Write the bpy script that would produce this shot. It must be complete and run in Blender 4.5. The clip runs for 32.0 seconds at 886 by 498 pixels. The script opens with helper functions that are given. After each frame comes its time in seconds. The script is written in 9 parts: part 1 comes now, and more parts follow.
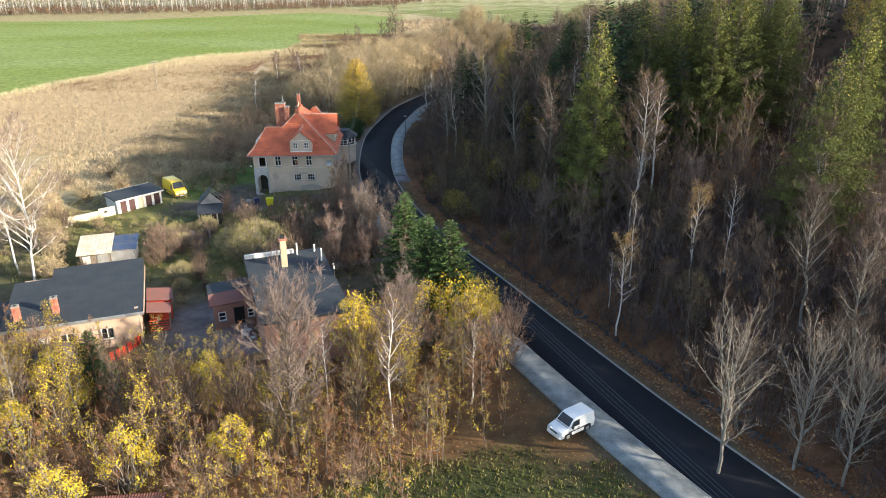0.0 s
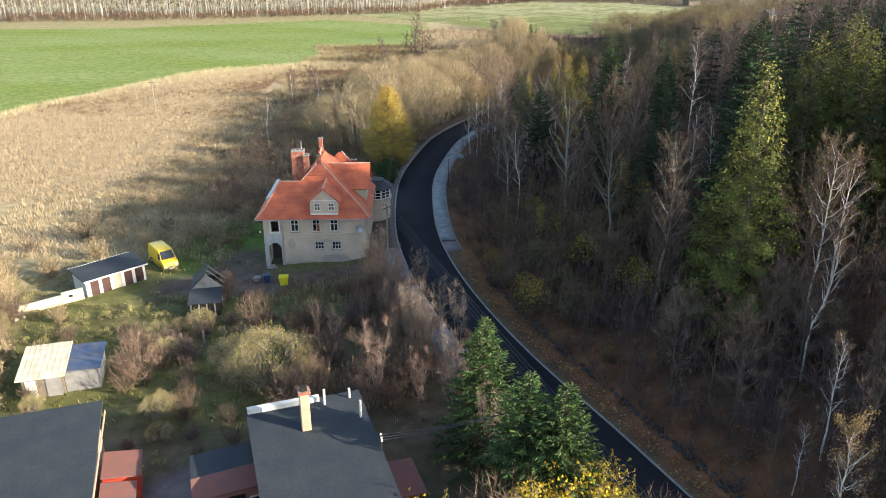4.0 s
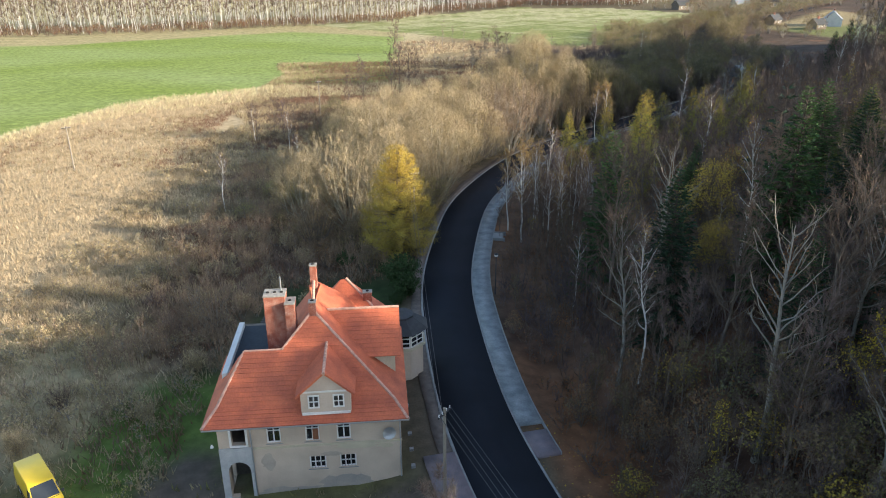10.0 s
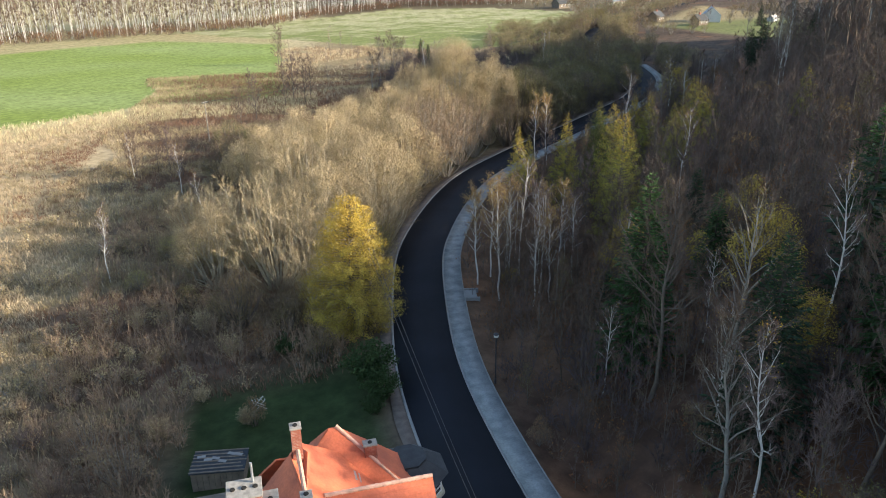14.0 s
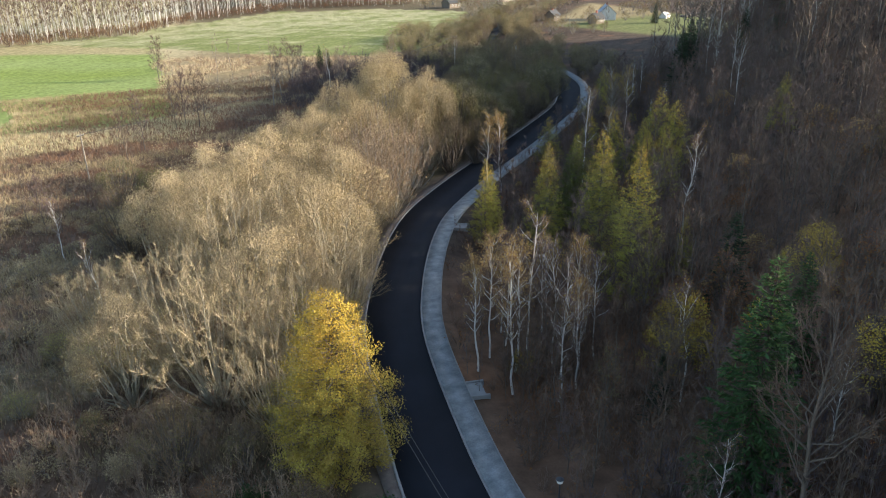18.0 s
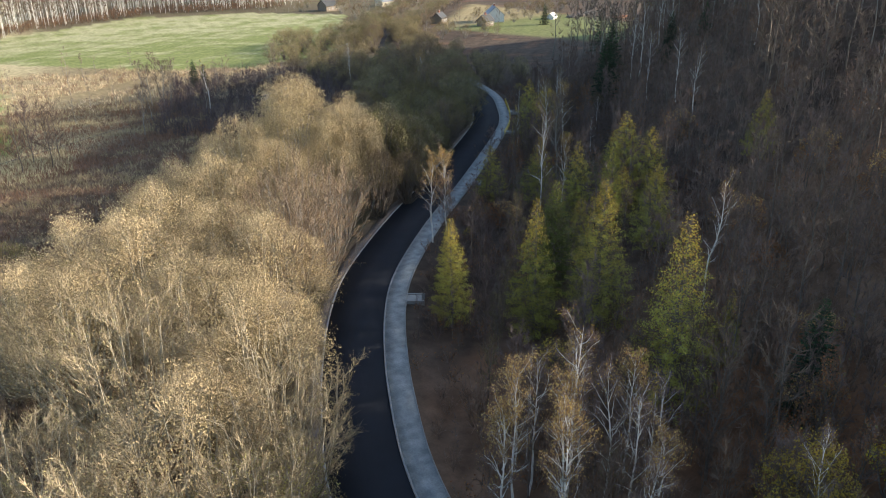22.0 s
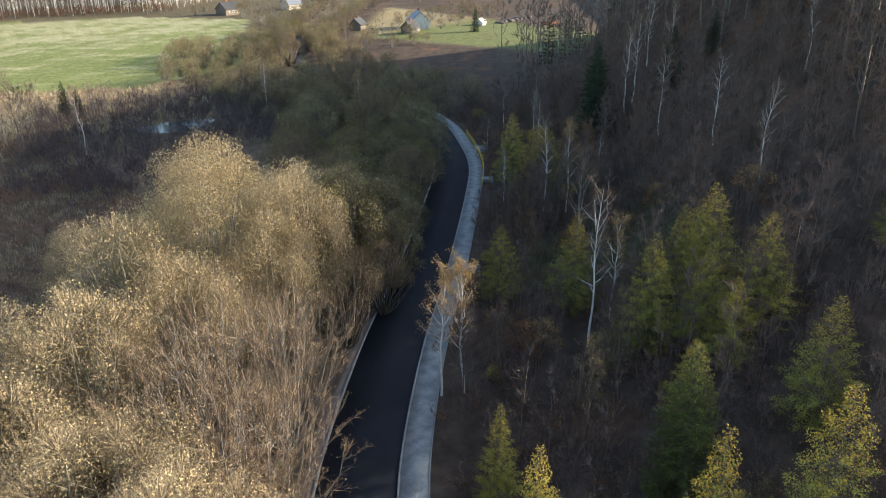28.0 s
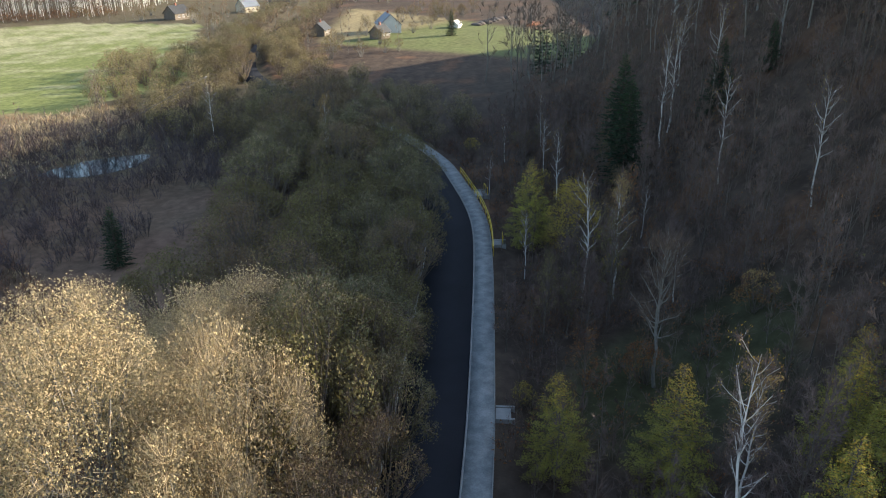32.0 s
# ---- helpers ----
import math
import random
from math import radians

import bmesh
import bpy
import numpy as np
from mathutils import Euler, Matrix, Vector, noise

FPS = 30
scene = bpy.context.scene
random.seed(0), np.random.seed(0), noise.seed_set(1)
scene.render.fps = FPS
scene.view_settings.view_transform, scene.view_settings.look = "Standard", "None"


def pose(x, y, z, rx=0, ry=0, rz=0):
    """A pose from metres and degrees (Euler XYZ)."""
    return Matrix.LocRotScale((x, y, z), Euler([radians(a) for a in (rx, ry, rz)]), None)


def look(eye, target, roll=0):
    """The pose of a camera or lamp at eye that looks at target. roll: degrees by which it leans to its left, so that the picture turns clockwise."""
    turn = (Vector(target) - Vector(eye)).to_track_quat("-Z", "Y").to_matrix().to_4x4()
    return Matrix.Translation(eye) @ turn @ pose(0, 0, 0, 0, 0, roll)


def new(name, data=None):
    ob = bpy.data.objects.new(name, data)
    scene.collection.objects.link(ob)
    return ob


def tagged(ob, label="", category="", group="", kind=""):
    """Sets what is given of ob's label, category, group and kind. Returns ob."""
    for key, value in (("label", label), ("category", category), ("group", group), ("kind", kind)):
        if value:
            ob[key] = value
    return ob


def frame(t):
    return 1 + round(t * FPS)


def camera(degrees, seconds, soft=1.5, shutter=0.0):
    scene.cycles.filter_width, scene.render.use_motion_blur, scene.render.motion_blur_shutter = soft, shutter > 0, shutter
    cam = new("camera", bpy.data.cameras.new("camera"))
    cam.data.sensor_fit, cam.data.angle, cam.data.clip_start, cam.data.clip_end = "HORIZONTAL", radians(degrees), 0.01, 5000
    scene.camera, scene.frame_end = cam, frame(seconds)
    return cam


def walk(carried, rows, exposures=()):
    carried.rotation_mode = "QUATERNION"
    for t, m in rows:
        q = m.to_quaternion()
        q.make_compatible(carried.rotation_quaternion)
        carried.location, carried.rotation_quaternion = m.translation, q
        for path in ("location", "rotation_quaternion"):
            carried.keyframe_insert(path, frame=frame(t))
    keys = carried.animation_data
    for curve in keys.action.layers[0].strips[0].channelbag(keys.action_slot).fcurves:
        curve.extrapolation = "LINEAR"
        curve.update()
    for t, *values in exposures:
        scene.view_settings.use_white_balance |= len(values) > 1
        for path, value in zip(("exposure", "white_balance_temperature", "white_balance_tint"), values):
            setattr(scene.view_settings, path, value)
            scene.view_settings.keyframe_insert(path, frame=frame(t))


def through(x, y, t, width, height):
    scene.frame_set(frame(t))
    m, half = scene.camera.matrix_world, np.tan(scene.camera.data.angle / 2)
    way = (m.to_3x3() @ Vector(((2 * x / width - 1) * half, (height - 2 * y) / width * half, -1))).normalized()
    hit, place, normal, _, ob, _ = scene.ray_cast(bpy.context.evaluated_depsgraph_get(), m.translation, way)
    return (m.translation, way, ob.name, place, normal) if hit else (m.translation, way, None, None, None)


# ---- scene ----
cam = camera(62.1, 32.0, soft=1.0)
METRES, EYE, TILT, LEAN, TURN = 210.0, 36.7, -22.6, 0.0, 0.0
ROWS = [
    (0.0, 0.0, 0.0, 0.0, 0.0, 0.0, -0.0),
    (0.5, -0.0026, 0.0135, 0.0058, 0.1, 0.0, -0.13),
    (1.0, -0.0063, 0.0298, 0.0129, 0.2, -0.01, -0.23),
    (1.5, -0.01, 0.0444, 0.0193, 0.3, 0.02, -0.33),
    (2.0, -0.0148, 0.0617, 0.0266, 0.4, 0.08, -0.4),
    (2.5, -0.0189, 0.077, 0.0331, 0.5, 0.12, -0.44),
    (3.0, -0.0237, 0.0945, 0.0404, 0.62, 0.14, -0.46),
    (3.5, -0.0277, 0.1103, 0.0468, 0.73, 0.17, -0.47),
    (5.5, -0.0428, 0.1772, 0.0737, 1.08, 0.28, -0.54),
    (6.0, -0.0463, 0.1953, 0.0808, 1.17, 0.29, -0.54),
    (6.5, -0.0494, 0.2111, 0.087, 1.16, 0.32, -0.48),
    (7.0, -0.0531, 0.2289, 0.094, 1.07, 0.35, -0.38),
    (7.5, -0.0563, 0.2439, 0.1003, 0.84, 0.36, -0.28),
    (8.0, -0.0602, 0.2612, 0.1069, -0.03, 0.41, 0.14),
    (8.5, -0.0642, 0.275, 0.1123, -1.07, 0.44, 0.62),
    (9.0, -0.0689, 0.29, 0.1178, -1.42, 0.46, 0.8),
    (9.5, -0.0729, 0.3029, 0.1225, -1.65, 0.47, 0.99),
    (10.0, -0.0774, 0.3163, 0.1276, -1.96, 0.47, 1.14),
    (10.5, -0.0819, 0.3296, 0.1324, -2.74, 0.49, 1.51),
    (11.0, -0.0866, 0.342, 0.1372, -4.21, 0.46, 2.14),
    (11.5, -0.0912, 0.354, 0.1416, -5.5, 0.43, 2.73),
    (12.0, -0.0957, 0.3658, 0.1462, -6.56, 0.39, 3.23),
    (12.5, -0.1, 0.3774, 0.1507, -7.67, 0.32, 3.75),
    (13.0, -0.1045, 0.3887, 0.1551, -8.76, 0.23, 4.24),
    (13.5, -0.1088, 0.4, 0.1597, -10.0, 0.11, 4.78),
    (14.0, -0.1125, 0.4115, 0.1642, -11.21, -0.01, 5.34),
    (14.5, -0.1161, 0.4229, 0.1688, -12.31, -0.16, 5.83),
    (16.5, -0.1281, 0.4691, 0.1884, -16.37, -0.7, 7.62),
    (17.0, -0.1301, 0.4815, 0.1939, -17.58, -0.86, 8.12),
    (17.5, -0.131, 0.4942, 0.1994, -18.81, -1.04, 8.6),
    (18.0, -0.1317, 0.5066, 0.2049, -20.03, -1.24, 9.05),
    (18.5, -0.1318, 0.5195, 0.2103, -21.29, -1.45, 9.53),
    (19.0, -0.1318, 0.5322, 0.216, -22.57, -1.7, 10.0),
    (19.5, -0.1313, 0.5455, 0.2215, -23.79, -1.92, 10.44),
    (20.0, -0.1302, 0.5587, 0.227, -25.03, -2.15, 10.9),
    (20.5, -0.1287, 0.5718, 0.2326, -26.26, -2.39, 11.31),
    (21.0, -0.1269, 0.5847, 0.2382, -27.43, -2.63, 11.79),
    (21.5, -0.1251, 0.5976, 0.2438, -28.56, -2.87, 12.14),
    (22.0, -0.1229, 0.6103, 0.2492, -29.63, -3.11, 12.47),
    (22.5, -0.1201, 0.6233, 0.2545, -30.58, -3.33, 12.77),
    (23.0, -0.1169, 0.6361, 0.2599, -31.42, -3.54, 13.01),
    (23.5, -0.1134, 0.6484, 0.2648, -32.25, -3.74, 13.24),
    (24.0, -0.109, 0.6623, 0.2701, -33.06, -3.93, 13.49),
    (24.5, -0.1048, 0.6745, 0.2748, -33.6, -4.09, 13.64),
    (25.0, -0.0996, 0.6886, 0.28, -34.03, -4.22, 13.77),
    (25.5, -0.0947, 0.7013, 0.2847, -34.36, -4.33, 13.85),
    (27.5, -0.0712, 0.7546, 0.3046, -36.31, -4.69, 14.04),
    (28.0, -0.0641, 0.7698, 0.3105, -37.18, -4.82, 14.15),
    (28.5, -0.0566, 0.7829, 0.3158, -37.55, -4.93, 14.3),
    (29.0, -0.0474, 0.7978, 0.3219, -37.93, -5.07, 14.48),
    (29.5, -0.0387, 0.8107, 0.3271, -38.24, -5.18, 14.62),
    (30.0, -0.0284, 0.8257, 0.3327, -38.61, -5.31, 14.79),
    (30.5, -0.0194, 0.8385, 0.3377, -38.89, -5.41, 14.94),
    (31.0, -0.0084, 0.8533, 0.3435, -39.2, -5.52, 15.11),
    (31.5, 0.0014, 0.866, 0.3488, -39.48, -5.64, 15.23),
    (32.0, 0.0128, 0.8805, 0.3549, -39.79, -5.76, 15.45),
]
walk(cam, [(t, pose(0, 0, EYE, TILT, LEAN, TURN) @ pose(METRES * x, METRES * y, METRES * z, 90 + pitch, roll, yaw)) for t, x, y, z, yaw, pitch, roll in ROWS])

# ---- daylight: a low November sun from beyond the wooded hill ----
SUN_ELEV, SUN_FROM = 18.0, (0.945, -0.327)
world = bpy.data.worlds.new("world")
scene.world = world
world.use_nodes = True
wn, wl = world.node_tree.nodes, world.node_tree.links
sky = wn.new("ShaderNodeTexSky")
sky.sky_type = "NISHITA"
sky.sun_disc = False
sky.ozone_density = 1.0
sky.sun_elevation = radians(SUN_ELEV)
sky.sun_rotation = math.atan2(SUN_FROM[0], SUN_FROM[1])
wn["Background"].inputs["Strength"].default_value = 0.138
wl.new(sky.outputs[0], wn["Background"].inputs["Color"])
sun_data = bpy.data.lights.new("sun", "SUN")
sun_data.energy, sun_data.angle, sun_data.color = 5.0, radians(0.6), (1.0, 0.88, 0.70)
sun = new("sun", sun_data)
_e = radians(SUN_ELEV)
sun.matrix_world = look((SUN_FROM[0] * math.cos(_e) * 300, SUN_FROM[1] * math.cos(_e) * 300, math.sin(_e) * 300), (0, 0, 0))
scene.view_settings.exposure = 1.5

# ---- materials ----
def material(name, colour, rough=0.8, metal=0.0, vary=0.25, scale=3.0, fine=40.0, bump=0.15, second=None, spec=0.3, attr="", tint=0.0):
    """Procedural paint or stuff: two scales of noise over a base colour, with fine relief. attr: a point attribute that
    shifts the tone from piece to piece."""
    m = bpy.data.materials.new(name)
    m.use_nodes = True
    nt = m.node_tree
    N, L = nt.nodes, nt.links
    b = N["Principled BSDF"]
    b.inputs["Roughness"].default_value = rough
    b.inputs["Metallic"].default_value = metal
    b.inputs["Specular IOR Level"].default_value = spec
    tc = N.new("ShaderNodeTexCoord")
    n1 = N.new("ShaderNodeTexNoise")
    n1.inputs["Scale"].default_value = scale
    n1.inputs["Detail"].default_value = 5
    n2 = N.new("ShaderNodeTexNoise")
    n2.inputs["Scale"].default_value = fine
    n2.inputs["Detail"].default_value = 3
    L.new(tc.outputs["Object"], n1.inputs["Vector"])
    L.new(tc.outputs["Object"], n2.inputs["Vector"])
    mix = N.new("ShaderNodeMix")
    mix.data_type = "RGBA"
    c2 = second or tuple(c * (1 - vary) for c in colour)
    mix.inputs[6].default_value = (*colour, 1)
    mix.inputs[7].default_value = (*c2, 1)
    ramp = N.new("ShaderNodeMapRange")
    ramp.inputs["From Min"].default_value, ramp.inputs["From Max"].default_value = 0.32, 0.68
    L.new(n1.outputs["Fac"], ramp.inputs["Value"])
    L.new(ramp.outputs[0], mix.inputs[0])
    hsv = N.new("ShaderNodeHueSaturation")
    L.new(mix.outputs[2], hsv.inputs["Color"])
    val = N.new("ShaderNodeMapRange")
    val.inputs["To Min"].default_value, val.inputs["To Max"].default_value = 1 - vary * 0.7, 1 + vary * 0.7
    L.new(n2.outputs["Fac"], val.inputs["Value"])
    L.new(val.outputs[0], hsv.inputs["Value"])
    out = hsv.outputs[0]
    if attr:
        at = N.new("ShaderNodeAttribute")
        at.attribute_name = attr
        mu = N.new("ShaderNodeMapRange")
        mu.inputs["To Min"].default_value, mu.inputs["To Max"].default_value = 0.66, 1.34
        L.new(at.outputs["Fac"], mu.inputs["Value"])
        h2 = N.new("ShaderNodeHueSaturation")
        L.new(out, h2.inputs["Color"])
        oi = N.new("ShaderNodeObjectInfo")
        own = N.new("ShaderNodeMapRange")
        own.inputs["To Min"].default_value, own.inputs["To Max"].default_value = 0.84, 1.16
        L.new(oi.outputs["Random"], own.inputs["Value"])
        both = N.new("ShaderNodeMath")
        both.operation = "MULTIPLY"
        L.new(mu.outputs[0], both.inputs[0])
        L.new(own.outputs[0], both.inputs[1])
        L.new(both.outputs[0], h2.inputs["Value"])
        if tint:
            hu = N.new("ShaderNodeMapRange")
            hu.inputs["To Min"].default_value, hu.inputs["To Max"].default_value = 0.5 - tint, 0.5 + tint
            L.new(at.outputs["Fac"], hu.inputs["Value"])
            L.new(hu.outputs[0], h2.inputs["Hue"])
        out = h2.outputs[0]
    L.new(out, b.inputs["Base Color"])
    if bump:
        bm_ = N.new("ShaderNodeBump")
        bm_.inputs["Strength"].default_value = bump
        bm_.inputs["Distance"].default_value = 0.05
        L.new(n2.outputs["Fac"], bm_.inputs["Height"])
        L.new(bm_.outputs[0], b.inputs["Normal"])
    return m


def leafy(name, colour, through=0.35, tint=0.02, second=None):
    """Thin foliage: some of the light comes through."""
    m = material(name, colour, 0.75, vary=0.25, scale=0.6, fine=6.0, bump=0, attr="tone", tint=tint, spec=0.15, second=second)
    N, L = m.node_tree.nodes, m.node_tree.links
    b = N["Principled BSDF"]
    col = b.inputs["Base Color"].links[0].from_socket
    tr = N.new("ShaderNodeBsdfTranslucent")
    L.new(col, tr.inputs["Color"])
    mx = N.new("ShaderNodeMixShader")
    mx.inputs[0].default_value = through
    L.new(b.outputs[0], mx.inputs[1])
    L.new(tr.outputs[0], mx.inputs[2])
    L.new(mx.outputs[0], N["Material Output"].inputs["Surface"])
    return m


M = {}
M["asphalt"] = material("asphalt", (0.018, 0.020, 0.026), 0.9, vary=0.25, scale=0.25, fine=25, bump=0.1, spec=0.15)
M["paving"] = material("paving", (0.27, 0.285, 0.28), 0.85, vary=0.45, scale=0.9, fine=7, bump=0.4, second=(0.15, 0.165, 0.17))
M["paving_red"] = material("paving_red", (0.22, 0.17, 0.17), 0.85, vary=0.3, scale=1.2, fine=9, bump=0.3, second=(0.15, 0.13, 0.14))
M["concrete"] = material("concrete", (0.27, 0.27, 0.26), 0.9, vary=0.2, scale=1.2, fine=18, bump=0.2)
M["gravel"] = material("gravel", (0.16, 0.13, 0.11), 0.95, vary=0.35, scale=1.5, fine=12, bump=0.5)
M["bark"] = material("bark", (0.16, 0.13, 0.105), 0.9, vary=0.35, scale=3, fine=20, bump=0.4)
M["bark_grey"] = material("bark_grey", (0.26, 0.24, 0.21), 0.9, vary=0.3, scale=3, fine=20, bump=0.4)
M["bark_birch"] = material("bark_birch", (0.74, 0.71, 0.66), 0.8, vary=0.3, scale=1.6, fine=9, bump=0.2, second=(0.46, 0.44, 0.40))
M["bark_spruce"] = material("bark_spruce", (0.085, 0.062, 0.05), 0.95, vary=0.3, scale=4, fine=20, bump=0.4)
M["twig_brown"] = material("twig_brown", (0.150, 0.106, 0.078), 0.9, vary=0.3, scale=0.5, fine=5, bump=0, attr="tone")
M["twig_purple"] = material("twig_purple", (0.18, 0.128, 0.112), 0.9, vary=0.3, scale=0.5, fine=5, bump=0, attr="tone")
M["twig_lilac"] = material("twig_lilac", (0.235, 0.18, 0.16), 0.9, vary=0.3, scale=0.5, fine=5, bump=0, attr="tone")
M["leaf_lime"] = leafy("leaf_lime", (0.42, 0.40, 0.07), 0.4)
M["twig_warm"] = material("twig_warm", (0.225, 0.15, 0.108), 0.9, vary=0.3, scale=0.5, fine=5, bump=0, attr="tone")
M["bark_willow"] = material("bark_willow", (0.38, 0.33, 0.245), 0.9, vary=0.3, scale=2, fine=12, bump=0.3)
M["twig_grey"] = material("twig_grey", (0.375, 0.295, 0.19), 0.9, vary=0.3, scale=0.5, fine=5, bump=0, attr="tone")
M["twig_russet"] = material("twig_russet", (0.28, 0.195, 0.13), 0.9, vary=0.25, scale=0.5, fine=5, bump=0, attr="tone")
M["twig_haze"] = material("twig_haze", (0.27, 0.205, 0.16), 0.9, vary=0.3, scale=0.5, fine=5, bump=0, attr="tone")
# twigs with shade in their colour, for lower brushwood and valley thicket
M["twig_shaded"] = material("twig_shaded", (0.125, 0.096, 0.10), 0.9, vary=0.3, scale=0.5, fine=5, bump=0, attr="tone")
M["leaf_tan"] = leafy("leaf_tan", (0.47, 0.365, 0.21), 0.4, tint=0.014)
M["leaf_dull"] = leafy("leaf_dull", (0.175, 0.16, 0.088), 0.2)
# olive-tan leaf, deepened to paint shaded gaps low in willow crowns
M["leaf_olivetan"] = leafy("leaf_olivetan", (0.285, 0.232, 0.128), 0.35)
M["leaf_birch"] = leafy("leaf_birch", (0.46, 0.305, 0.125), 0.4)
M["leaf_brown"] = leafy("leaf_brown", (0.20, 0.145, 0.085), 0.3)
M["leaf_rustdull"] = leafy("leaf_rustdull", (0.24, 0.135, 0.07), 0.3)
M["leaf_ochre"] = leafy("leaf_ochre", (0.46, 0.33, 0.065), 0.35)
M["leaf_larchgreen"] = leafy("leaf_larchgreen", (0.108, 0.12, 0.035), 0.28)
M["weed_red"] = leafy("weed_red", (0.25, 0.145, 0.095), 0.3)
M["leaf_gold"] = leafy("leaf_gold", (0.52, 0.33, 0.04), 0.4)
M["leaf_lemon"] = leafy("leaf_lemon", (0.66, 0.50, 0.05), 0.4)
M["leaf_olive"] = leafy("leaf_olive", (0.18, 0.15, 0.065), 0.2)
M["leaf_greenish"] = leafy("leaf_greenish", (0.52, 0.48, 0.15), 0.4)
M["leaf_rust"] = leafy("leaf_rust", (0.26, 0.12, 0.05), 0.3)
M["leaf_larch"] = leafy("leaf_larch", (0.30, 0.27, 0.065), 0.3)
M["leaf_larchgold"] = leafy("leaf_larchgold", (0.50, 0.33, 0.065), 0.35)
M["leaf_goldsoft"] = leafy("leaf_goldsoft", (0.62, 0.42, 0.08), 0.35)
M["leaf_goldolive"] = leafy("leaf_goldolive", (0.43, 0.33, 0.08), 0.35)
M["needle"] = leafy("needle", (0.045, 0.085, 0.03), 0.15)
M["needle_mid"] = leafy("needle_mid", (0.07, 0.115, 0.042), 0.15)
M["needle_dark"] = leafy("needle_dark", (0.036, 0.062, 0.034), 0.12)
M["needle_fresh"] = leafy("needle_fresh", (0.10, 0.16, 0.05), 0.2)
M["hedge"] = leafy("hedge", (0.05, 0.085, 0.03), 0.2)
M["reed"] = leafy("reed", (0.60, 0.475, 0.315), 0.4, tint=0.008)
M["straw"] = leafy("straw", (0.62, 0.54, 0.33), 0.3)
M["weed"] = leafy("weed", (0.43, 0.335, 0.20), 0.4)
M["leaf_clump"] = leafy("leaf_clump", (0.50, 0.405, 0.235), 0.35)
M["twig_mauve"] = material("twig_mauve", (0.185, 0.13, 0.108), 0.9, vary=0.3, scale=0.5, fine=5, bump=0, attr="tone")
M["twig_rose"] = material("twig_rose", (0.26, 0.175, 0.14), 0.9, vary=0.3, scale=0.5, fine=5, bump=0, attr="tone")
M["weed_dark"] = leafy("weed_dark", (0.21, 0.145, 0.10), 0.3)
M["grass"] = leafy("grass", (0.23, 0.215, 0.08), 0.3)
M["lawn_blade"] = leafy("lawn_blade", (0.10, 0.125, 0.035), 0.3)
M["litter"] = leafy("litter", (0.30, 0.15, 0.06), 0.2)
M["wall"] = material("wall", (0.56, 0.455, 0.36), 0.9, vary=0.18, scale=0.5, fine=12, bump=0.15, second=(0.44, 0.355, 0.28))
M["wall_pink"] = material("wall_pink", (0.45, 0.325, 0.245), 0.9, vary=0.15, scale=0.6, fine=12, bump=0.15)
M["wall_red"] = material("wall_red", (0.36, 0.19, 0.145), 0.85, vary=0.25, scale=0.8, fine=12, bump=0.15)
M["render_cream"] = material("render_cream", (0.47, 0.36, 0.25), 0.9, vary=0.3, scale=1.4, fine=10, bump=0.2, second=(0.36, 0.27, 0.19))
M["white"] = material("white", (0.72, 0.70, 0.66), 0.6, vary=0.15, scale=1, fine=14, bump=0.05)
# felt: the lighter second tone paints blotches of sheen
M["felt"] = material("felt", (0.024, 0.032, 0.041), 0.8, vary=0.42, scale=0.55, fine=5, bump=0.2, second=(0.037, 0.043, 0.050))
M["tile"] = material("tile", (0.57, 0.15, 0.072), 0.7, vary=0.38, scale=0.7, fine=7, bump=0.25, second=(0.37, 0.10, 0.055))
M["brick"] = material("brick", (0.36, 0.11, 0.07), 0.9, vary=0.35, scale=2, fine=16, bump=0.4)


# brickwork: courses of bricks with pale joints, laid round the corners
_N, _L = M["brick"].node_tree.nodes, M["brick"].node_tree.links
_tc, _sep, _sum, _cmb, _bt = (_N.new(k) for k in ("ShaderNodeTexCoord", "ShaderNodeSeparateXYZ", "ShaderNodeMath", "ShaderNodeCombineXYZ", "ShaderNodeTexBrick"))
_L.new(_tc.outputs["Object"], _sep.inputs[0])
_L.new(_sep.outputs["X"], _sum.inputs[0])
_L.new(_sep.outputs["Y"], _sum.inputs[1])
_L.new(_sum.outputs[0], _cmb.inputs["X"])
_L.new(_sep.outputs["Z"], _cmb.inputs["Y"])
_L.new(_cmb.outputs[0], _bt.inputs["Vector"])
for _k, _v in (("Scale", 1.0), ("Brick Width", 0.26), ("Row Height", 0.085), ("Mortar Size", 0.012)):
    _bt.inputs[_k].default_value = _v
_bt.inputs["Color1"].default_value = (0.42, 0.14, 0.085, 1)
_bt.inputs["Color2"].default_value = (0.30, 0.085, 0.055, 1)
_bt.inputs["Mortar"].default_value = (0.42, 0.33, 0.27, 1)
_mx = [n for n in _N if n.bl_idname == "ShaderNodeMix"][0]
_L.new(_bt.outputs["Color"], _mx.inputs[6])


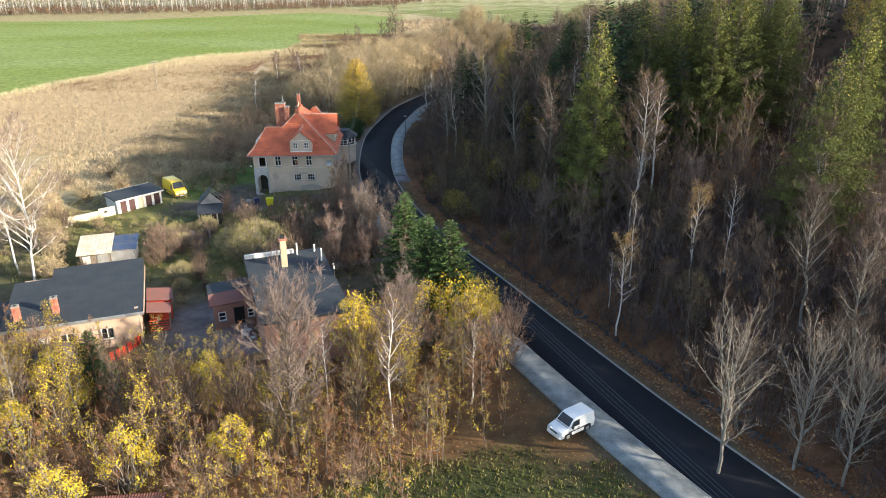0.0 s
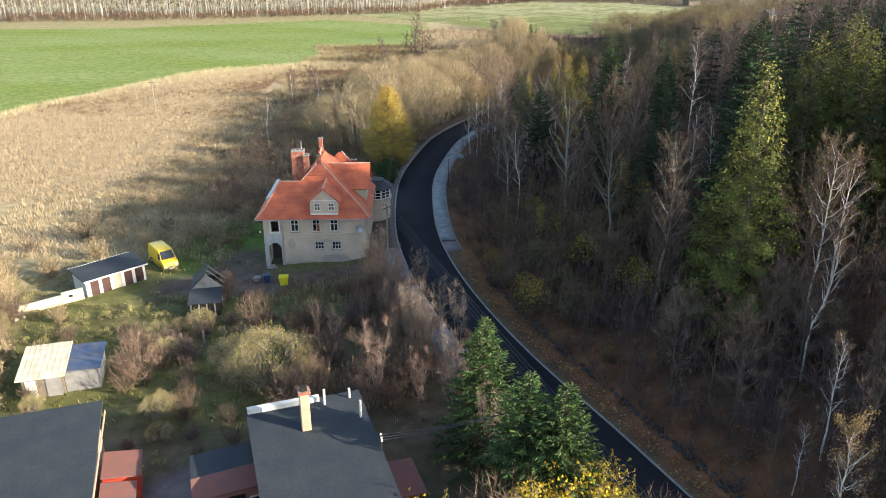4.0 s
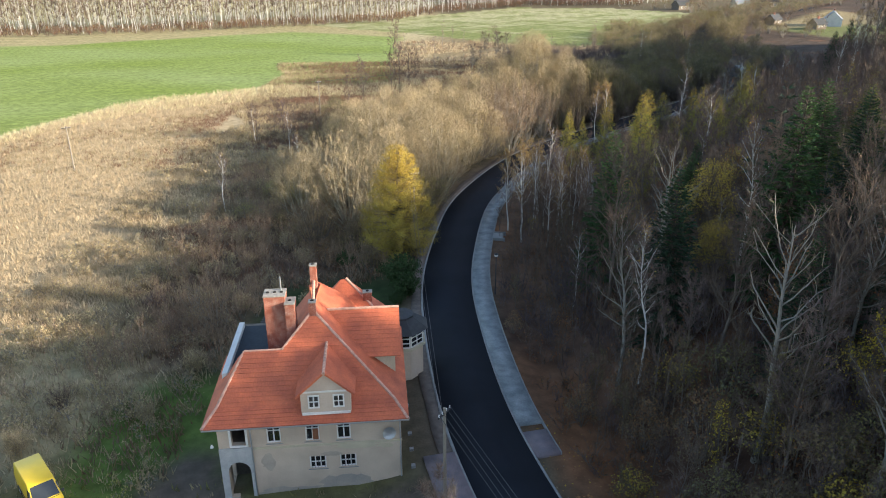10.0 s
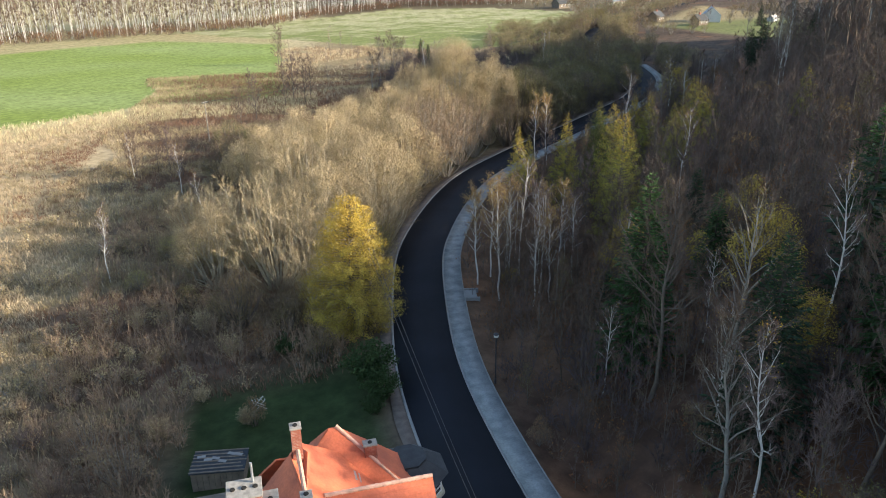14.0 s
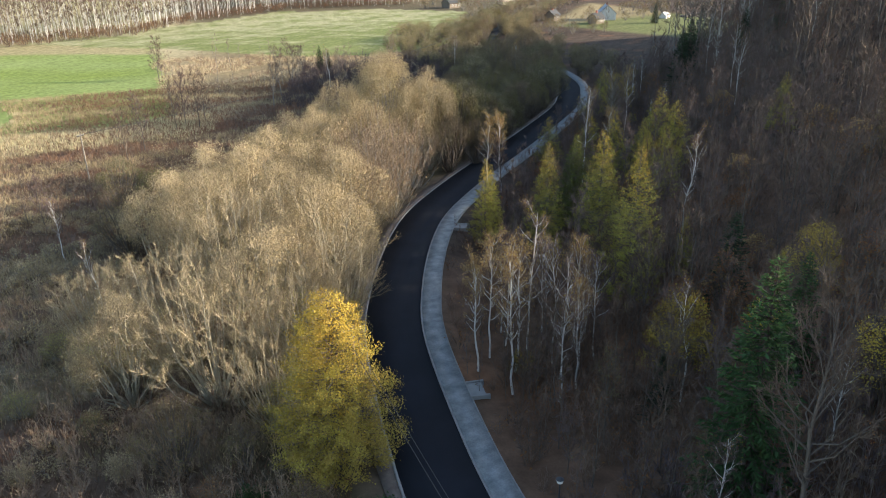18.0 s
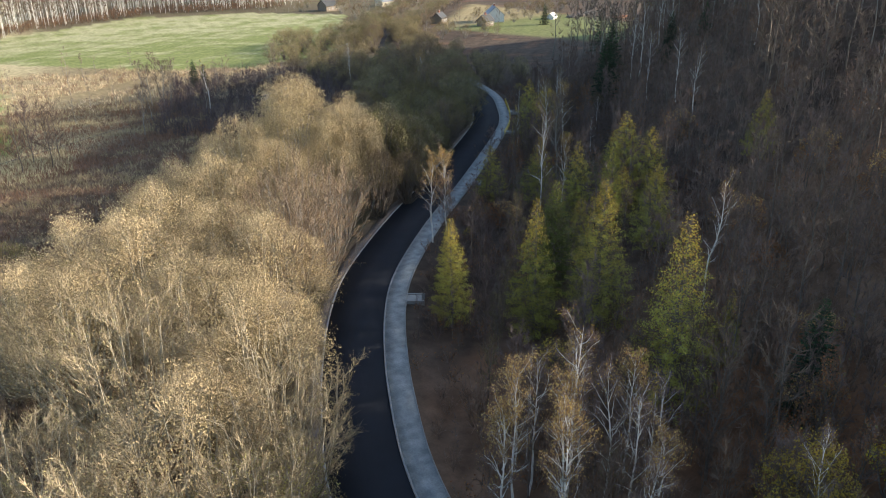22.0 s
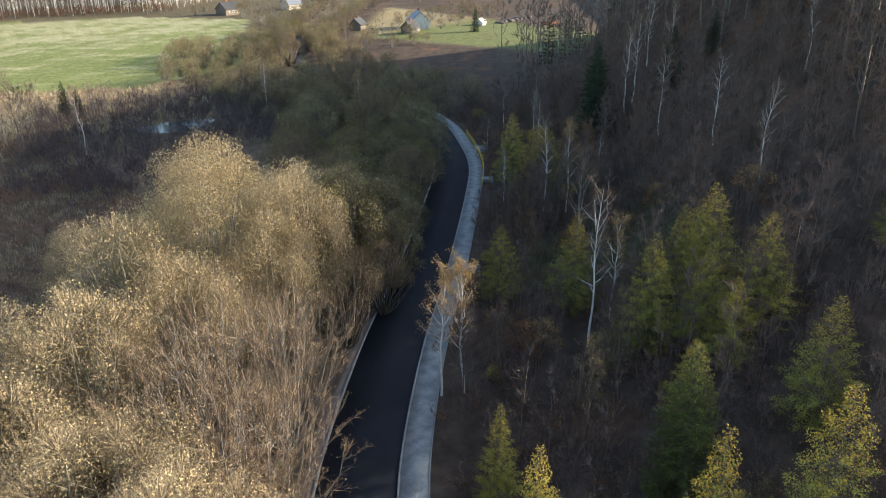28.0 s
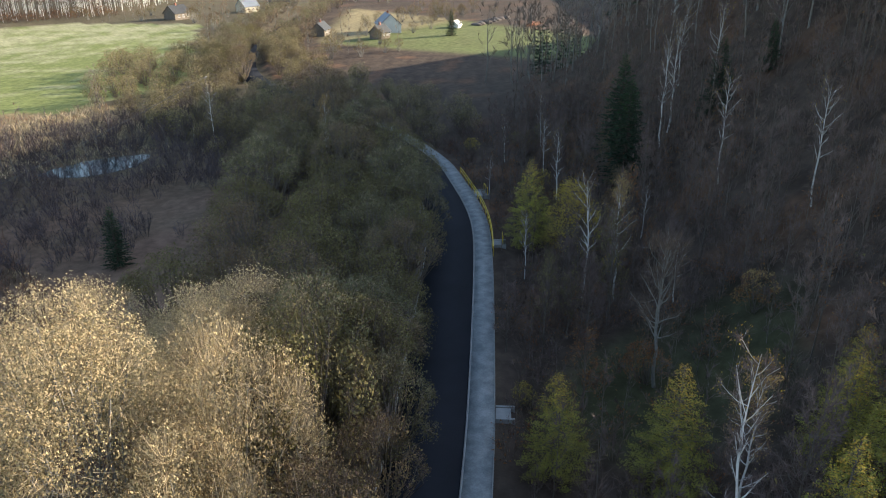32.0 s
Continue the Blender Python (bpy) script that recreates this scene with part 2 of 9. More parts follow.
# ---- meshes ----
def tri_mesh(name, V, T, mats, idx=None, tone=None, smooth=False):
    """A triangle mesh from arrays."""
    me = bpy.data.meshes.new(name)
    V, T = np.asarray(V, np.float32), np.asarray(T, np.int32)
    me.vertices.add(len(V))
    me.vertices.foreach_set("co", V.ravel())
    me.loops.add(T.size)
    me.loops.foreach_set("vertex_index", T.ravel())
    me.polygons.add(len(T))
    me.polygons.foreach_set("loop_start", np.arange(0, T.size, 3, dtype=np.int32))
    for m in mats:
        me.materials.append(m)
    if idx is not None:
        me.polygons.foreach_set("material_index", np.asarray(idx, np.int32))
    if smooth:
        me.polygons.foreach_set("use_smooth", np.ones(len(T), bool))
    me.update(calc_edges=True)
    if tone is not None:
        a = me.attributes.new("tone", "FLOAT", "POINT")
        a.data.foreach_set("value", np.asarray(tone, np.float32))
    return me


def place(name, me, m=None, parent=None):
    ob = new(name, me)
    if parent:
        ob.parent = parent
    if m is not None:
        ob.matrix_basis = m
    return ob


def part(name, bm, mat, parent=None, label="", m=None):
    """Links a bmesh as one mesh object under a thing or part."""
    me = bpy.data.meshes.new(name)
    bm.to_mesh(me)
    bm.free()
    for x in (mat if isinstance(mat, (list, tuple)) else [mat]):
        me.materials.append(x)
    ob = place(name, me, m, parent)
    if label:
        ob["label"] = label
    return ob


def thing(name, x, y, z, rz=0, label="", category="", group="", kind=""):
    ob = new(name)
    ob.empty_display_size = 0.3
    ob.matrix_basis = pose(x, y, z, 0, 0, rz)
    return tagged(ob, label, category, group, kind)


def box(x0, y0, z0, x1, y1, z1, bevel=0.0, bm=None):
    bm = bm or bmesh.new()
    r = bmesh.ops.create_cube(bm, size=1.0, matrix=Matrix.Translation(((x0 + x1) / 2, (y0 + y1) / 2, (z0 + z1) / 2)) @ Matrix.Diagonal((x1 - x0, y1 - y0, z1 - z0, 1)))
    if bevel:
        es = {e for v in r["verts"] for e in v.link_edges}
        bmesh.ops.bevel(bm, geom=list(es), offset=bevel, segments=2, affect="EDGES", profile=0.5)
    return bm


def cyl(x, y, z0, z1, r0, r1=None, seg=12, bm=None, m=None):
    bm = bm or bmesh.new()
    mat = (m or Matrix.Identity(4)) @ Matrix.Translation((x, y, (z0 + z1) / 2))
    bmesh.ops.create_cone(bm, cap_ends=True, segments=seg, radius1=r0, radius2=r0 if r1 is None else r1, depth=z1 - z0, matrix=mat)
    return bm


def solid(points, faces, bm=None):
    bm = bm or bmesh.new()
    vs = [bm.verts.new(p) for p in points]
    for f in faces:
        bm.faces.new([vs[i] for i in f])
    bmesh.ops.recalc_face_normals(bm, faces=bm.faces[:])
    return bm


def prism(outline, z0, z1, bm=None):
    """An upright prism over an outline of (x, y)."""
    n = len(outline)
    pts = [(x, y, z0) for x, y in outline] + [(x, y, z1) for x, y in outline]
    fs = [tuple(range(n))[::-1], tuple(range(n, 2 * n))] + [(i, (i + 1) % n, n + (i + 1) % n, n + i) for i in range(n)]
    return solid(pts, fs, bm)

# ---- the line of the road (its right edge), and the lie of the land ----
EDGE = [(64, -60), (50, -10), (38, 19), (30, 34), (25.2, 42.5), (19.3, 53.4), (12.6, 67.1), (6.5, 80), (2.7, 87.5), (-0.9, 95.6), (-4.5, 105.5), (-7.2, 115.2), (-9.0, 124.9),
        (-10, 137.9), (-10.1, 149.3), (-8.8, 160.7), (-6.0, 175.6), (-2.4, 185.5), (1.0, 193), (5, 200.5), (10.5, 208.5), (22.3, 221), (36.4, 234.2), (57.5, 255), (67, 265.5), (75, 277.5), (82, 290),
        (88, 308), (94, 335), (99, 370), (110, 400), (130, 432), (152, 460), (172, 482), (205, 520), (255, 570)]
ROAD_W, WALK_W = 5.6, 2.0


def spline(pts, step=1.0):
    p = np.array([pts[0]] + list(pts) + [pts[-1]], float)
    out = []
    for i in range(1, len(p) - 2):
        a, b, c, d = p[i - 1], p[i], p[i + 1], p[i + 2]
        n = max(2, int(np.linalg.norm(c - b) / step))
        for t in np.linspace(0, 1, n, endpoint=False):
            out.append(0.5 * (2 * b + (c - a) * t + (2 * a - 5 * b + 4 * c - d) * t * t + (3 * b - a - 3 * c + d) * t ** 3))
    out.append(p[-2])
    return np.array(out)


RE = spline(EDGE)
for _ in range(6):
    RE[1:-1] = (RE[:-2] + 2 * RE[1:-1] + RE[2:]) / 4
_tan = np.gradient(RE, axis=0)
_tan /= np.linalg.norm(_tan, axis=1)[:, None]
RIGHT = np.stack([_tan[:, 1], -_tan[:, 0]], 1)
MID = RE - RIGHT * ROAD_W / 2


def road_d(x, y):
    """Signed distance to the road's middle line, plus to its right, and the index along it."""
    x, y = np.atleast_1d(np.asarray(x, float)), np.atleast_1d(np.asarray(y, float))
    d, k = np.empty(x.shape), np.empty(x.shape, int)
    for i in range(0, len(x), 20000):
        dx, dy = x[i:i + 20000, None] - MID[None, :, 0], y[i:i + 20000, None] - MID[None, :, 1]
        q = dx * dx + dy * dy
        j = q.argmin(1)
        r = np.arange(len(j))
        d[i:i + 20000] = np.sqrt(q[r, j]) * np.where(dx[r, j] * RIGHT[j, 0] + dy[r, j] * RIGHT[j, 1] > 0, 1, -1)
        k[i:i + 20000] = j
    return d, k


def step_(v, a, b):
    t = np.clip((np.asarray(v, float) - a) / (b - a), 0, 1)
    return t * t * (3 - 2 * t)


def wave(x, y, s, seed=0.0):
    """Cheap smooth unevenness, about -1 to 1."""
    x, y = np.asarray(x) / s + seed, np.asarray(y) / s - seed * 1.7
    return (np.sin(x * 1.0 + 1.7 * np.sin(y * 0.8 + seed)) + np.sin(y * 1.3 + 1.3 * np.sin(x * 0.9)) + np.sin((x + y) * 2.1 + seed) * 0.5 + np.sin((x * 1.7 - y * 2.3)) * 0.5) / 3


def land(x, y, d=None):
    x, y = np.atleast_1d(np.asarray(x, float)), np.atleast_1d(np.asarray(y, float))
    if d is None:
        d, _ = road_d(x, y)
    flat = step_(y, 128, 168)
    foot = 7.5 + 8.5 * flat + 62 * step_(y, 255, 345) + 55 * step_(y, 318, 352)
    u = np.clip(d - foot, 0, None)
    top = 14 + 20 * step_(y, 60, 102) + 13 * step_(y, 190, 235)
    soft_ = 3 + 7 * flat
    rise = (0.62 - 0.20 * flat + 0.24 * step_(y, 195, 240)) * (np.sqrt(u * u + soft_ ** 2) - soft_)
    rise = top * (1 - np.exp(-rise / top))
    rise = rise + 0.34 * (np.sqrt(np.clip(d - 24, 0, None) ** 2 + 16) - 4) * np.exp(-np.clip(d - 24, 0, None) / 90) * step_(y, 186, 218) * (1 - step_(y, 275, 335))
    left = -1.0 * step_(-d, 5.0, 11.0) - 0.6 * step_(-d, 12, 22)
    ditch = -0.5 * step_(d, 6.0, 7.5) * (1 - step_(d, 8.5, 12))
    # bulge: hill height added upslope so its shadow covers road and valley
    bulge = step_(d, 34, 78) * 10 * step_(y, 15, 45) * (1 - step_(y, 108, 140)) + step_(d, 40, 96) * (7 * step_(y, 128, 152) + 10 * step_(y, 186, 206)) * (1 - step_(y, 300, 335))
    far = 0.012 * np.clip(y - 330, 0, 400)
    rough = wave(x, y, 9) * 0.18 * step_(np.abs(d), 7, 16) + wave(x, y, 31, 2) * 0.5 * step_(d, 14, 40)
    return -0.14 + rise + bulge + left + ditch + far + rough


# ground cover: base colours of litter, turf, reeds and tracks, some shade painted in
def mixc(a, b, f):
    return a * (1 - f[:, None]) + np.asarray(b) * f[:, None]


def border(x):
    """Where the reeds end and the mown field begins."""
    return np.interp(x, (-320, -175, -122, -94, -60, -39, -23, 0), (60, 130, 203, 272, 297, 296, 302, 320))


def woods_edge(x):
    return np.interp(x, (-330, -247, -153, -30, 0, 60, 130, 200), (405, 429, 445, 488, 540, 585, 580, 640))


MEADOW = ((-72, 474), (-17, 430), (22, 392), (47, 378), (100, 404), (112, 450), (150, 520), (105, 560), (50, 567), (-10, 520))


def inside(poly, x, y):
    """Which points lie within a polygon."""
    hit_ = np.zeros(len(x), bool)
    for (x0, y0), (x1, y1) in zip(poly, poly[1:] + poly[:1]):
        hit_ ^= ((y0 > y) != (y1 > y)) & (x < (x1 - x0) * (y - y0) / (y1 - y0) + x0)
    return hit_


def streaks(x, y):
    """Bands of rust, brown and straw in the weeds, 0 to 1: paler towards the reeds."""
    return np.clip(0.50 + 0.38 * step_(-x, 41, 48) * (1 - step_(y, 140, 152)) + 0.42 * wave(x / 2.6, y, 3.4, 2) + 0.25 * wave(x / 1.5, y, 11, 5) + 0.30 * step_(-x, 44, 62) - 0.28 * step_(y, 215, 245) - 0.25 * step_(y, 134, 140) * (1 - step_(y, 165, 180)) * step_(x, -58, -48), 0, 1)


def dull_band(x, y):
    """Brownish grass between the pale reeds and the field, 0 to 1."""
    return step_(y + wave(x, y, 9, 2) * 5 - 0.12 * (x + 90), 194, 206)


def cover(x, y):
    d, _ = road_d(x, y)
    n1, n2 = wave(x, y, 4, 1) * 0.5 + 0.5, wave(x, y, 1.3, 4) * 0.5 + 0.5
    c = np.tile((0.135, 0.105, 0.07), (len(x), 1))
    c = mixc(c, (0.105, 0.10, 0.05), n1 * 0.6)
    reeds = step_(-x + wave(x, y, 14, 3) * 9, 50, 62) * step_(y + wave(x, y, 7, 1) * 5, 136, 148)
    c = mixc(c, (0.44, 0.345, 0.21), reeds * (0.75 + 0.25 * n2))
    c = mixc(c, (0.42, 0.33, 0.20), reeds * dull_band(x, y) * (0.75 + 0.25 * n1))
    weeds = np.maximum(step_(y, 140, 155), step_(y, 113, 121) * step_(-x, 37, 42)) * (1 - step_(y, 300, 350)) * step_(-d, 10, 18) * (1 - reeds)
    st = streaks(x, y)
    c = mixc(c, (0.21, 0.13, 0.092), weeds * (0.85 - 0.75 * st))
    c = mixc(c, (0.36, 0.285, 0.17), weeds * step_(st, 0.45, 0.9) * 0.9)
    by = border(x)
    c = mixc(c, (0.46, 0.40, 0.24), step_(y, by - 20, by - 9) * step_(-x, -10, 20))
    c = mixc(c, np.array((0.215, 0.272, 0.08)) + 0 * x[:, None] + (wave(x / 2, y, 12, 3) * 0.03)[:, None], step_(y + wave(x, y, 8) * 3.5, by - 4, by + 4) * step_(-x + 2 * wave(x, y, 6), 19, 25))
    sedge = step_(y, 330, 350) * (1 - step_(y, 392, 430)) * step_(-d, 30, 45) * step_(x, -24, -18)
    c = mixc(c, (0.27, 0.205, 0.115), sedge * (0.5 + 0.5 * n1))
    beyond = step_(y - np.interp(x, (-330, -166, -76, -24), (380, 398, 440, 416)), 0, 6) * (1 - step_(x, -30, -10))
    c = mixc(c, (0.36, 0.29, 0.17), beyond * (0.6 + 0.4 * n2))
    pale = inside(MEADOW, x + 3 * wave(x, y, 6, 2), y + 5 * wave(x, y, 9)) * 1.0
    c = mixc(c, (0.19, 0.215, 0.075), pale)
    c = mixc(c, (0.39, 0.37, 0.22), pale * step_(wave(x / 1.2, y, 6, 5) * 0.6 + wave(x, y, 2.2, 1) * 0.6 + step_(y - 0.2 * x, 410, 500) * 0.75, 0.0, 1.1) * 0.85)
    meadow = step_(x - 0.4 * (405 - y), 150, 160) * (1 - step_(x, 226, 236)) * step_(y, 338, 350) * step_(d, 18, 26) * (1 - step_(land(x, y, d), 4, 8))
    c = mixc(c, (0.17, 0.19, 0.07), meadow * (0.7 + 0.3 * n1))
    c = mixc(c, (0.30, 0.24, 0.13), meadow * step_(y - 0.25 * (x - 150), 415, 428))
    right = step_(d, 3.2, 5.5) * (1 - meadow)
    # litter tone also holds light: paler at y 152-176, darker on shaded slope
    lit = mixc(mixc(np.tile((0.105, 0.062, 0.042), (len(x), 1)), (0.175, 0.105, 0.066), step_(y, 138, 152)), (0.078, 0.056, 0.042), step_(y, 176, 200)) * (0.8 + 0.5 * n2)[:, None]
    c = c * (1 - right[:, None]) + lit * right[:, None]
    rust = right * (1 - step_(d, 8.5, 11)) * (1 - step_(y, 118, 140)) + right * step_(n1, 0.62, 0.85) * (0.6 - 0.2 * step_(y, 176, 200)) + (1 - step_(np.hypot(x - 20, (y - 161)) + 3 * wave(x, y, 4), 5, 12)) * right * 0.8
    c = mixc(c, (0.27, 0.125, 0.06), np.clip(rust, 0, 1) * (0.55 + 0.45 * n2))
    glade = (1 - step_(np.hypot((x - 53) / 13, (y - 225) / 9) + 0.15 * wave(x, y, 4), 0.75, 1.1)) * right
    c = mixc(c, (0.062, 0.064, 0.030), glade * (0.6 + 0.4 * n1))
    # gardens
    lawn = step_(x, -58, -52) * (1 - step_(x, -22, -16)) * step_(y, 78, 84) * (1 - step_(y, 116, 122))
    c = mixc(c, (0.15, 0.155, 0.055), lawn * (0.55 + 0.45 * n1))
    # front lawn and litter tones lowered to hold the long tree shadows
    front = (1 - step_(np.hypot((x - 3) / 14, (y - 40.5) / 8.5) + 0.2 * wave(x, y, 3), 0.75, 1.15)) * (1 - step_(d, -7, -5.5))
    c = mixc(c, (0.062, 0.074, 0.024), front * (0.55 + 0.45 * n2))
    leaves = step_(x, -45, -38) * step_(y, 22, 36) * (1 - step_(d, -6, -5)) * (1 - step_(y, 61, 67)) * (1 - front)
    c = mixc(c, (0.17, 0.085, 0.038), leaves * (0.4 + 0.6 * n2))
    back = step_(x, -36, -33) * (1 - step_(d, -5, -4)) * step_(y, 128, 136) * (1 - step_(y, 150, 158))
    c = mixc(c, (0.036, 0.056, 0.02), back)
    wild = step_(-x + 2 * wave(x, y, 5), 40, 46) * step_(y, 92, 100) * (1 - step_(y, 138, 150)) * (1 - lawn)
    c = mixc(c, (0.42, 0.345, 0.195), wild * (0.55 + 0.45 * n2))
    side = (1 - step_(np.hypot((x + 37.5) / 8, (y - 122) / 12), 0.75, 1.1))
    c = mixc(c, (0.115, 0.165, 0.04), side)
    yard = (1 - step_(np.abs(y - 110.5 + wave(x, y, 5) * 0.6 - 0.10 * (x + 28)), 2.4, 3.6)) * step_(x, -45, -40) * (1 - step_(x, -18, -15))
    yard = np.maximum(yard, (1 - step_(np.hypot((x + 34) / 4.2, (y - 115) / 7.5), 0.7, 1.1)))
    c = mixc(c, (0.125, 0.094, 0.084), yard * 0.9)
    court = (1 - step_(np.hypot((x + 25.5) / 4.5, (y - 71) / 7), 0.85, 1.1))
    c = mixc(c, (0.20, 0.17, 0.165), court)
    # verge colour darkened in place of tree shadows across it
    verge = (1 - step_(np.abs(d), 4.2, 6.5)) * (d < 0)
    c = mixc(c, (0.14, 0.105, 0.08), verge * 0.7)
    return np.clip(c * (0.85 + 0.3 * n2)[:, None], 0.01, 0.8)


def axis_(lo, a, b, hi, fine_, grow=1.25):
    v = list(np.arange(a, b + 0.01, fine_))
    s = fine_
    while v[-1] < hi:
        s *= grow
        v.append(v[-1] + s)
    s = fine_
    while v[0] > lo:
        s *= grow
        v.insert(0, v[0] - s)
    return np.array(v)


gx, gy = axis_(-2600, -135, 165, 2600, 2.0, 1.10), axis_(-1500, 30, 440, 3000, 2.0, 1.06)
GX, GY = np.meshgrid(gx, gy)
fx, fy = GX.ravel(), GY.ravel()
gz = land(fx, fy)
_d, _ = road_d(fx, fy)
gz = np.where(np.abs(_d) < 5.2, -0.16, gz)
nx_, ny_ = len(gx), len(gy)
a_ = (np.arange(ny_ - 1)[:, None] * nx_ + np.arange(nx_ - 1)[None]).ravel()
T = np.concatenate([np.stack([a_, a_ + 1, a_ + nx_ + 1], 1), np.stack([a_, a_ + nx_ + 1, a_ + nx_], 1)])
M["ground"] = material("ground", (0.2, 0.2, 0.2), 0.95, vary=0.3, scale=0.8, fine=5, bump=0.6, spec=0.1)
_N, _L = M["ground"].node_tree.nodes, M["ground"].node_tree.links
_at = _N.new("ShaderNodeAttribute")
_at.attribute_name = "cover"
_mx = [n for n in _N if n.bl_idname == "ShaderNodeMix"][0]
_dk = _N.new("ShaderNodeHueSaturation")
_dk.inputs["Value"].default_value = 0.62
_L.new(_at.outputs["Color"], _dk.inputs["Color"])
_L.new(_at.outputs["Color"], _mx.inputs[6])
_L.new(_dk.outputs[0], _mx.inputs[7])
gm = tri_mesh("ground", np.stack([fx, fy, gz], 1), T, [M["ground"]], smooth=True)
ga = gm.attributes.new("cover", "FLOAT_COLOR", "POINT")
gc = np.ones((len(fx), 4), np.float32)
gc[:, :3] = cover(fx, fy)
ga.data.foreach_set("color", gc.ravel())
tagged(place("ground", gm), "uneven ground with leaf litter, reeds, turf and field grass", "ground", kind="structure")


def ribbon(name, mat, a, b, z, i0, i1, label, category, drop=0.25, parent=None, jag=0.0):
    """A slab along the road from a to b metres right of its middle line, its top at z."""
    i = np.arange(i0, i1)
    ja = jag * wave(i * 1.0, i * 0.0, 2.3) if jag else 0
    p = MID[i] + RIGHT[i] * (a + np.asarray(ja) * np.ones(len(i)))[:, None]
    q = MID[i] + RIGHT[i] * b
    n = len(i)
    zz = np.full(n, z)
    V = np.concatenate([np.c_[p, zz], np.c_[q, zz], np.c_[p, zz - drop], np.c_[q, zz - drop]])
    k = np.arange(n - 1)
    def quad(u, v):
        return np.concatenate([np.stack([u + k, v + k, v + k + 1], 1), np.stack([u + k, v + k + 1, u + k + 1], 1)])
    Tq = np.concatenate([quad(0, n), quad(2 * n, 0), quad(n, 3 * n),
                         np.array([[0, 2 * n, 3 * n], [0, 3 * n, n], [n - 1, 2 * n - 1, 4 * n - 1], [n - 1, 4 * n - 1, 3 * n - 1]])])
    ob = place(name, tri_mesh(name, V, Tq, [mat]), parent=parent)
    return tagged(ob, label, category, kind="structure") if not parent else ob


def at_y(y):
    """Index along the road where it first reaches y."""
    return int(np.argmax(MID[:, 1] >= y))


NR = len(MID)
H = ROAD_W / 2
ribbon("road", M["asphalt"], -H, H, 0.0, 0, NR, "new black asphalt road winding between woods", "road", 0.3)
ribbon("kerb_left", M["concrete"], -H - 0.22, -H, 0.035, at_y(112), at_y(318), "pale concrete kerb beside the asphalt", "kerb", 0.3)
ribbon("shoulder", M["gravel"], -H - 1.3, -H - 0.222, -0.02, at_y(118), at_y(318), "gravel shoulder beside the kerb", "shoulder", 0.3, jag=0.25)
ribbon("kerb_right", M["concrete"], H, H + 0.16, 0.09, 0, at_y(318), "grey concrete kerb along the asphalt", "kerb", 0.3)
ribbon("pavement_right", M["paving"], H + 0.162, H + 0.16 + WALK_W, 0.10, at_y(121), at_y(318), "grey dusty block paving of a new footway", "pavement", 0.3)
ribbon("pavement_end", M["paving_red"], H + 0.162, H + 0.16 + WALK_W, 0.10, at_y(116.5), at_y(121), "reddish block paving where the footway ends", "pavement", 0.3)
ribbon("kerb_outer", M["concrete"], H + 0.162 + WALK_W, H + 0.26 + WALK_W, 0.13, at_y(116.5), at_y(318), "thin concrete edging of the footway", "kerb", 0.3)
ribbon("kerb_near", M["concrete"], -H - 0.16, -H, 0.09, 0, at_y(112), "grey concrete kerb along the asphalt", "kerb", 0.3)
ribbon("pavement_left", M["paving"], -H - 2.9, -H - 0.162, 0.10, 0, at_y(108), "grey dusty block paving of a new footway", "pavement", 0.3)
ribbon("pavement_apron", M["paving_red"], -H - 2.6, -H - 0.162, 0.08, at_y(108) + 1, at_y(119), "reddish block paving of a driveway crossing", "pavement", 0.3)

# ---- trees: prototypes ----
GOLDEN = 2.39996


def unit(v):
    return v / np.maximum(np.linalg.norm(v, axis=-1, keepdims=True), 1e-9)


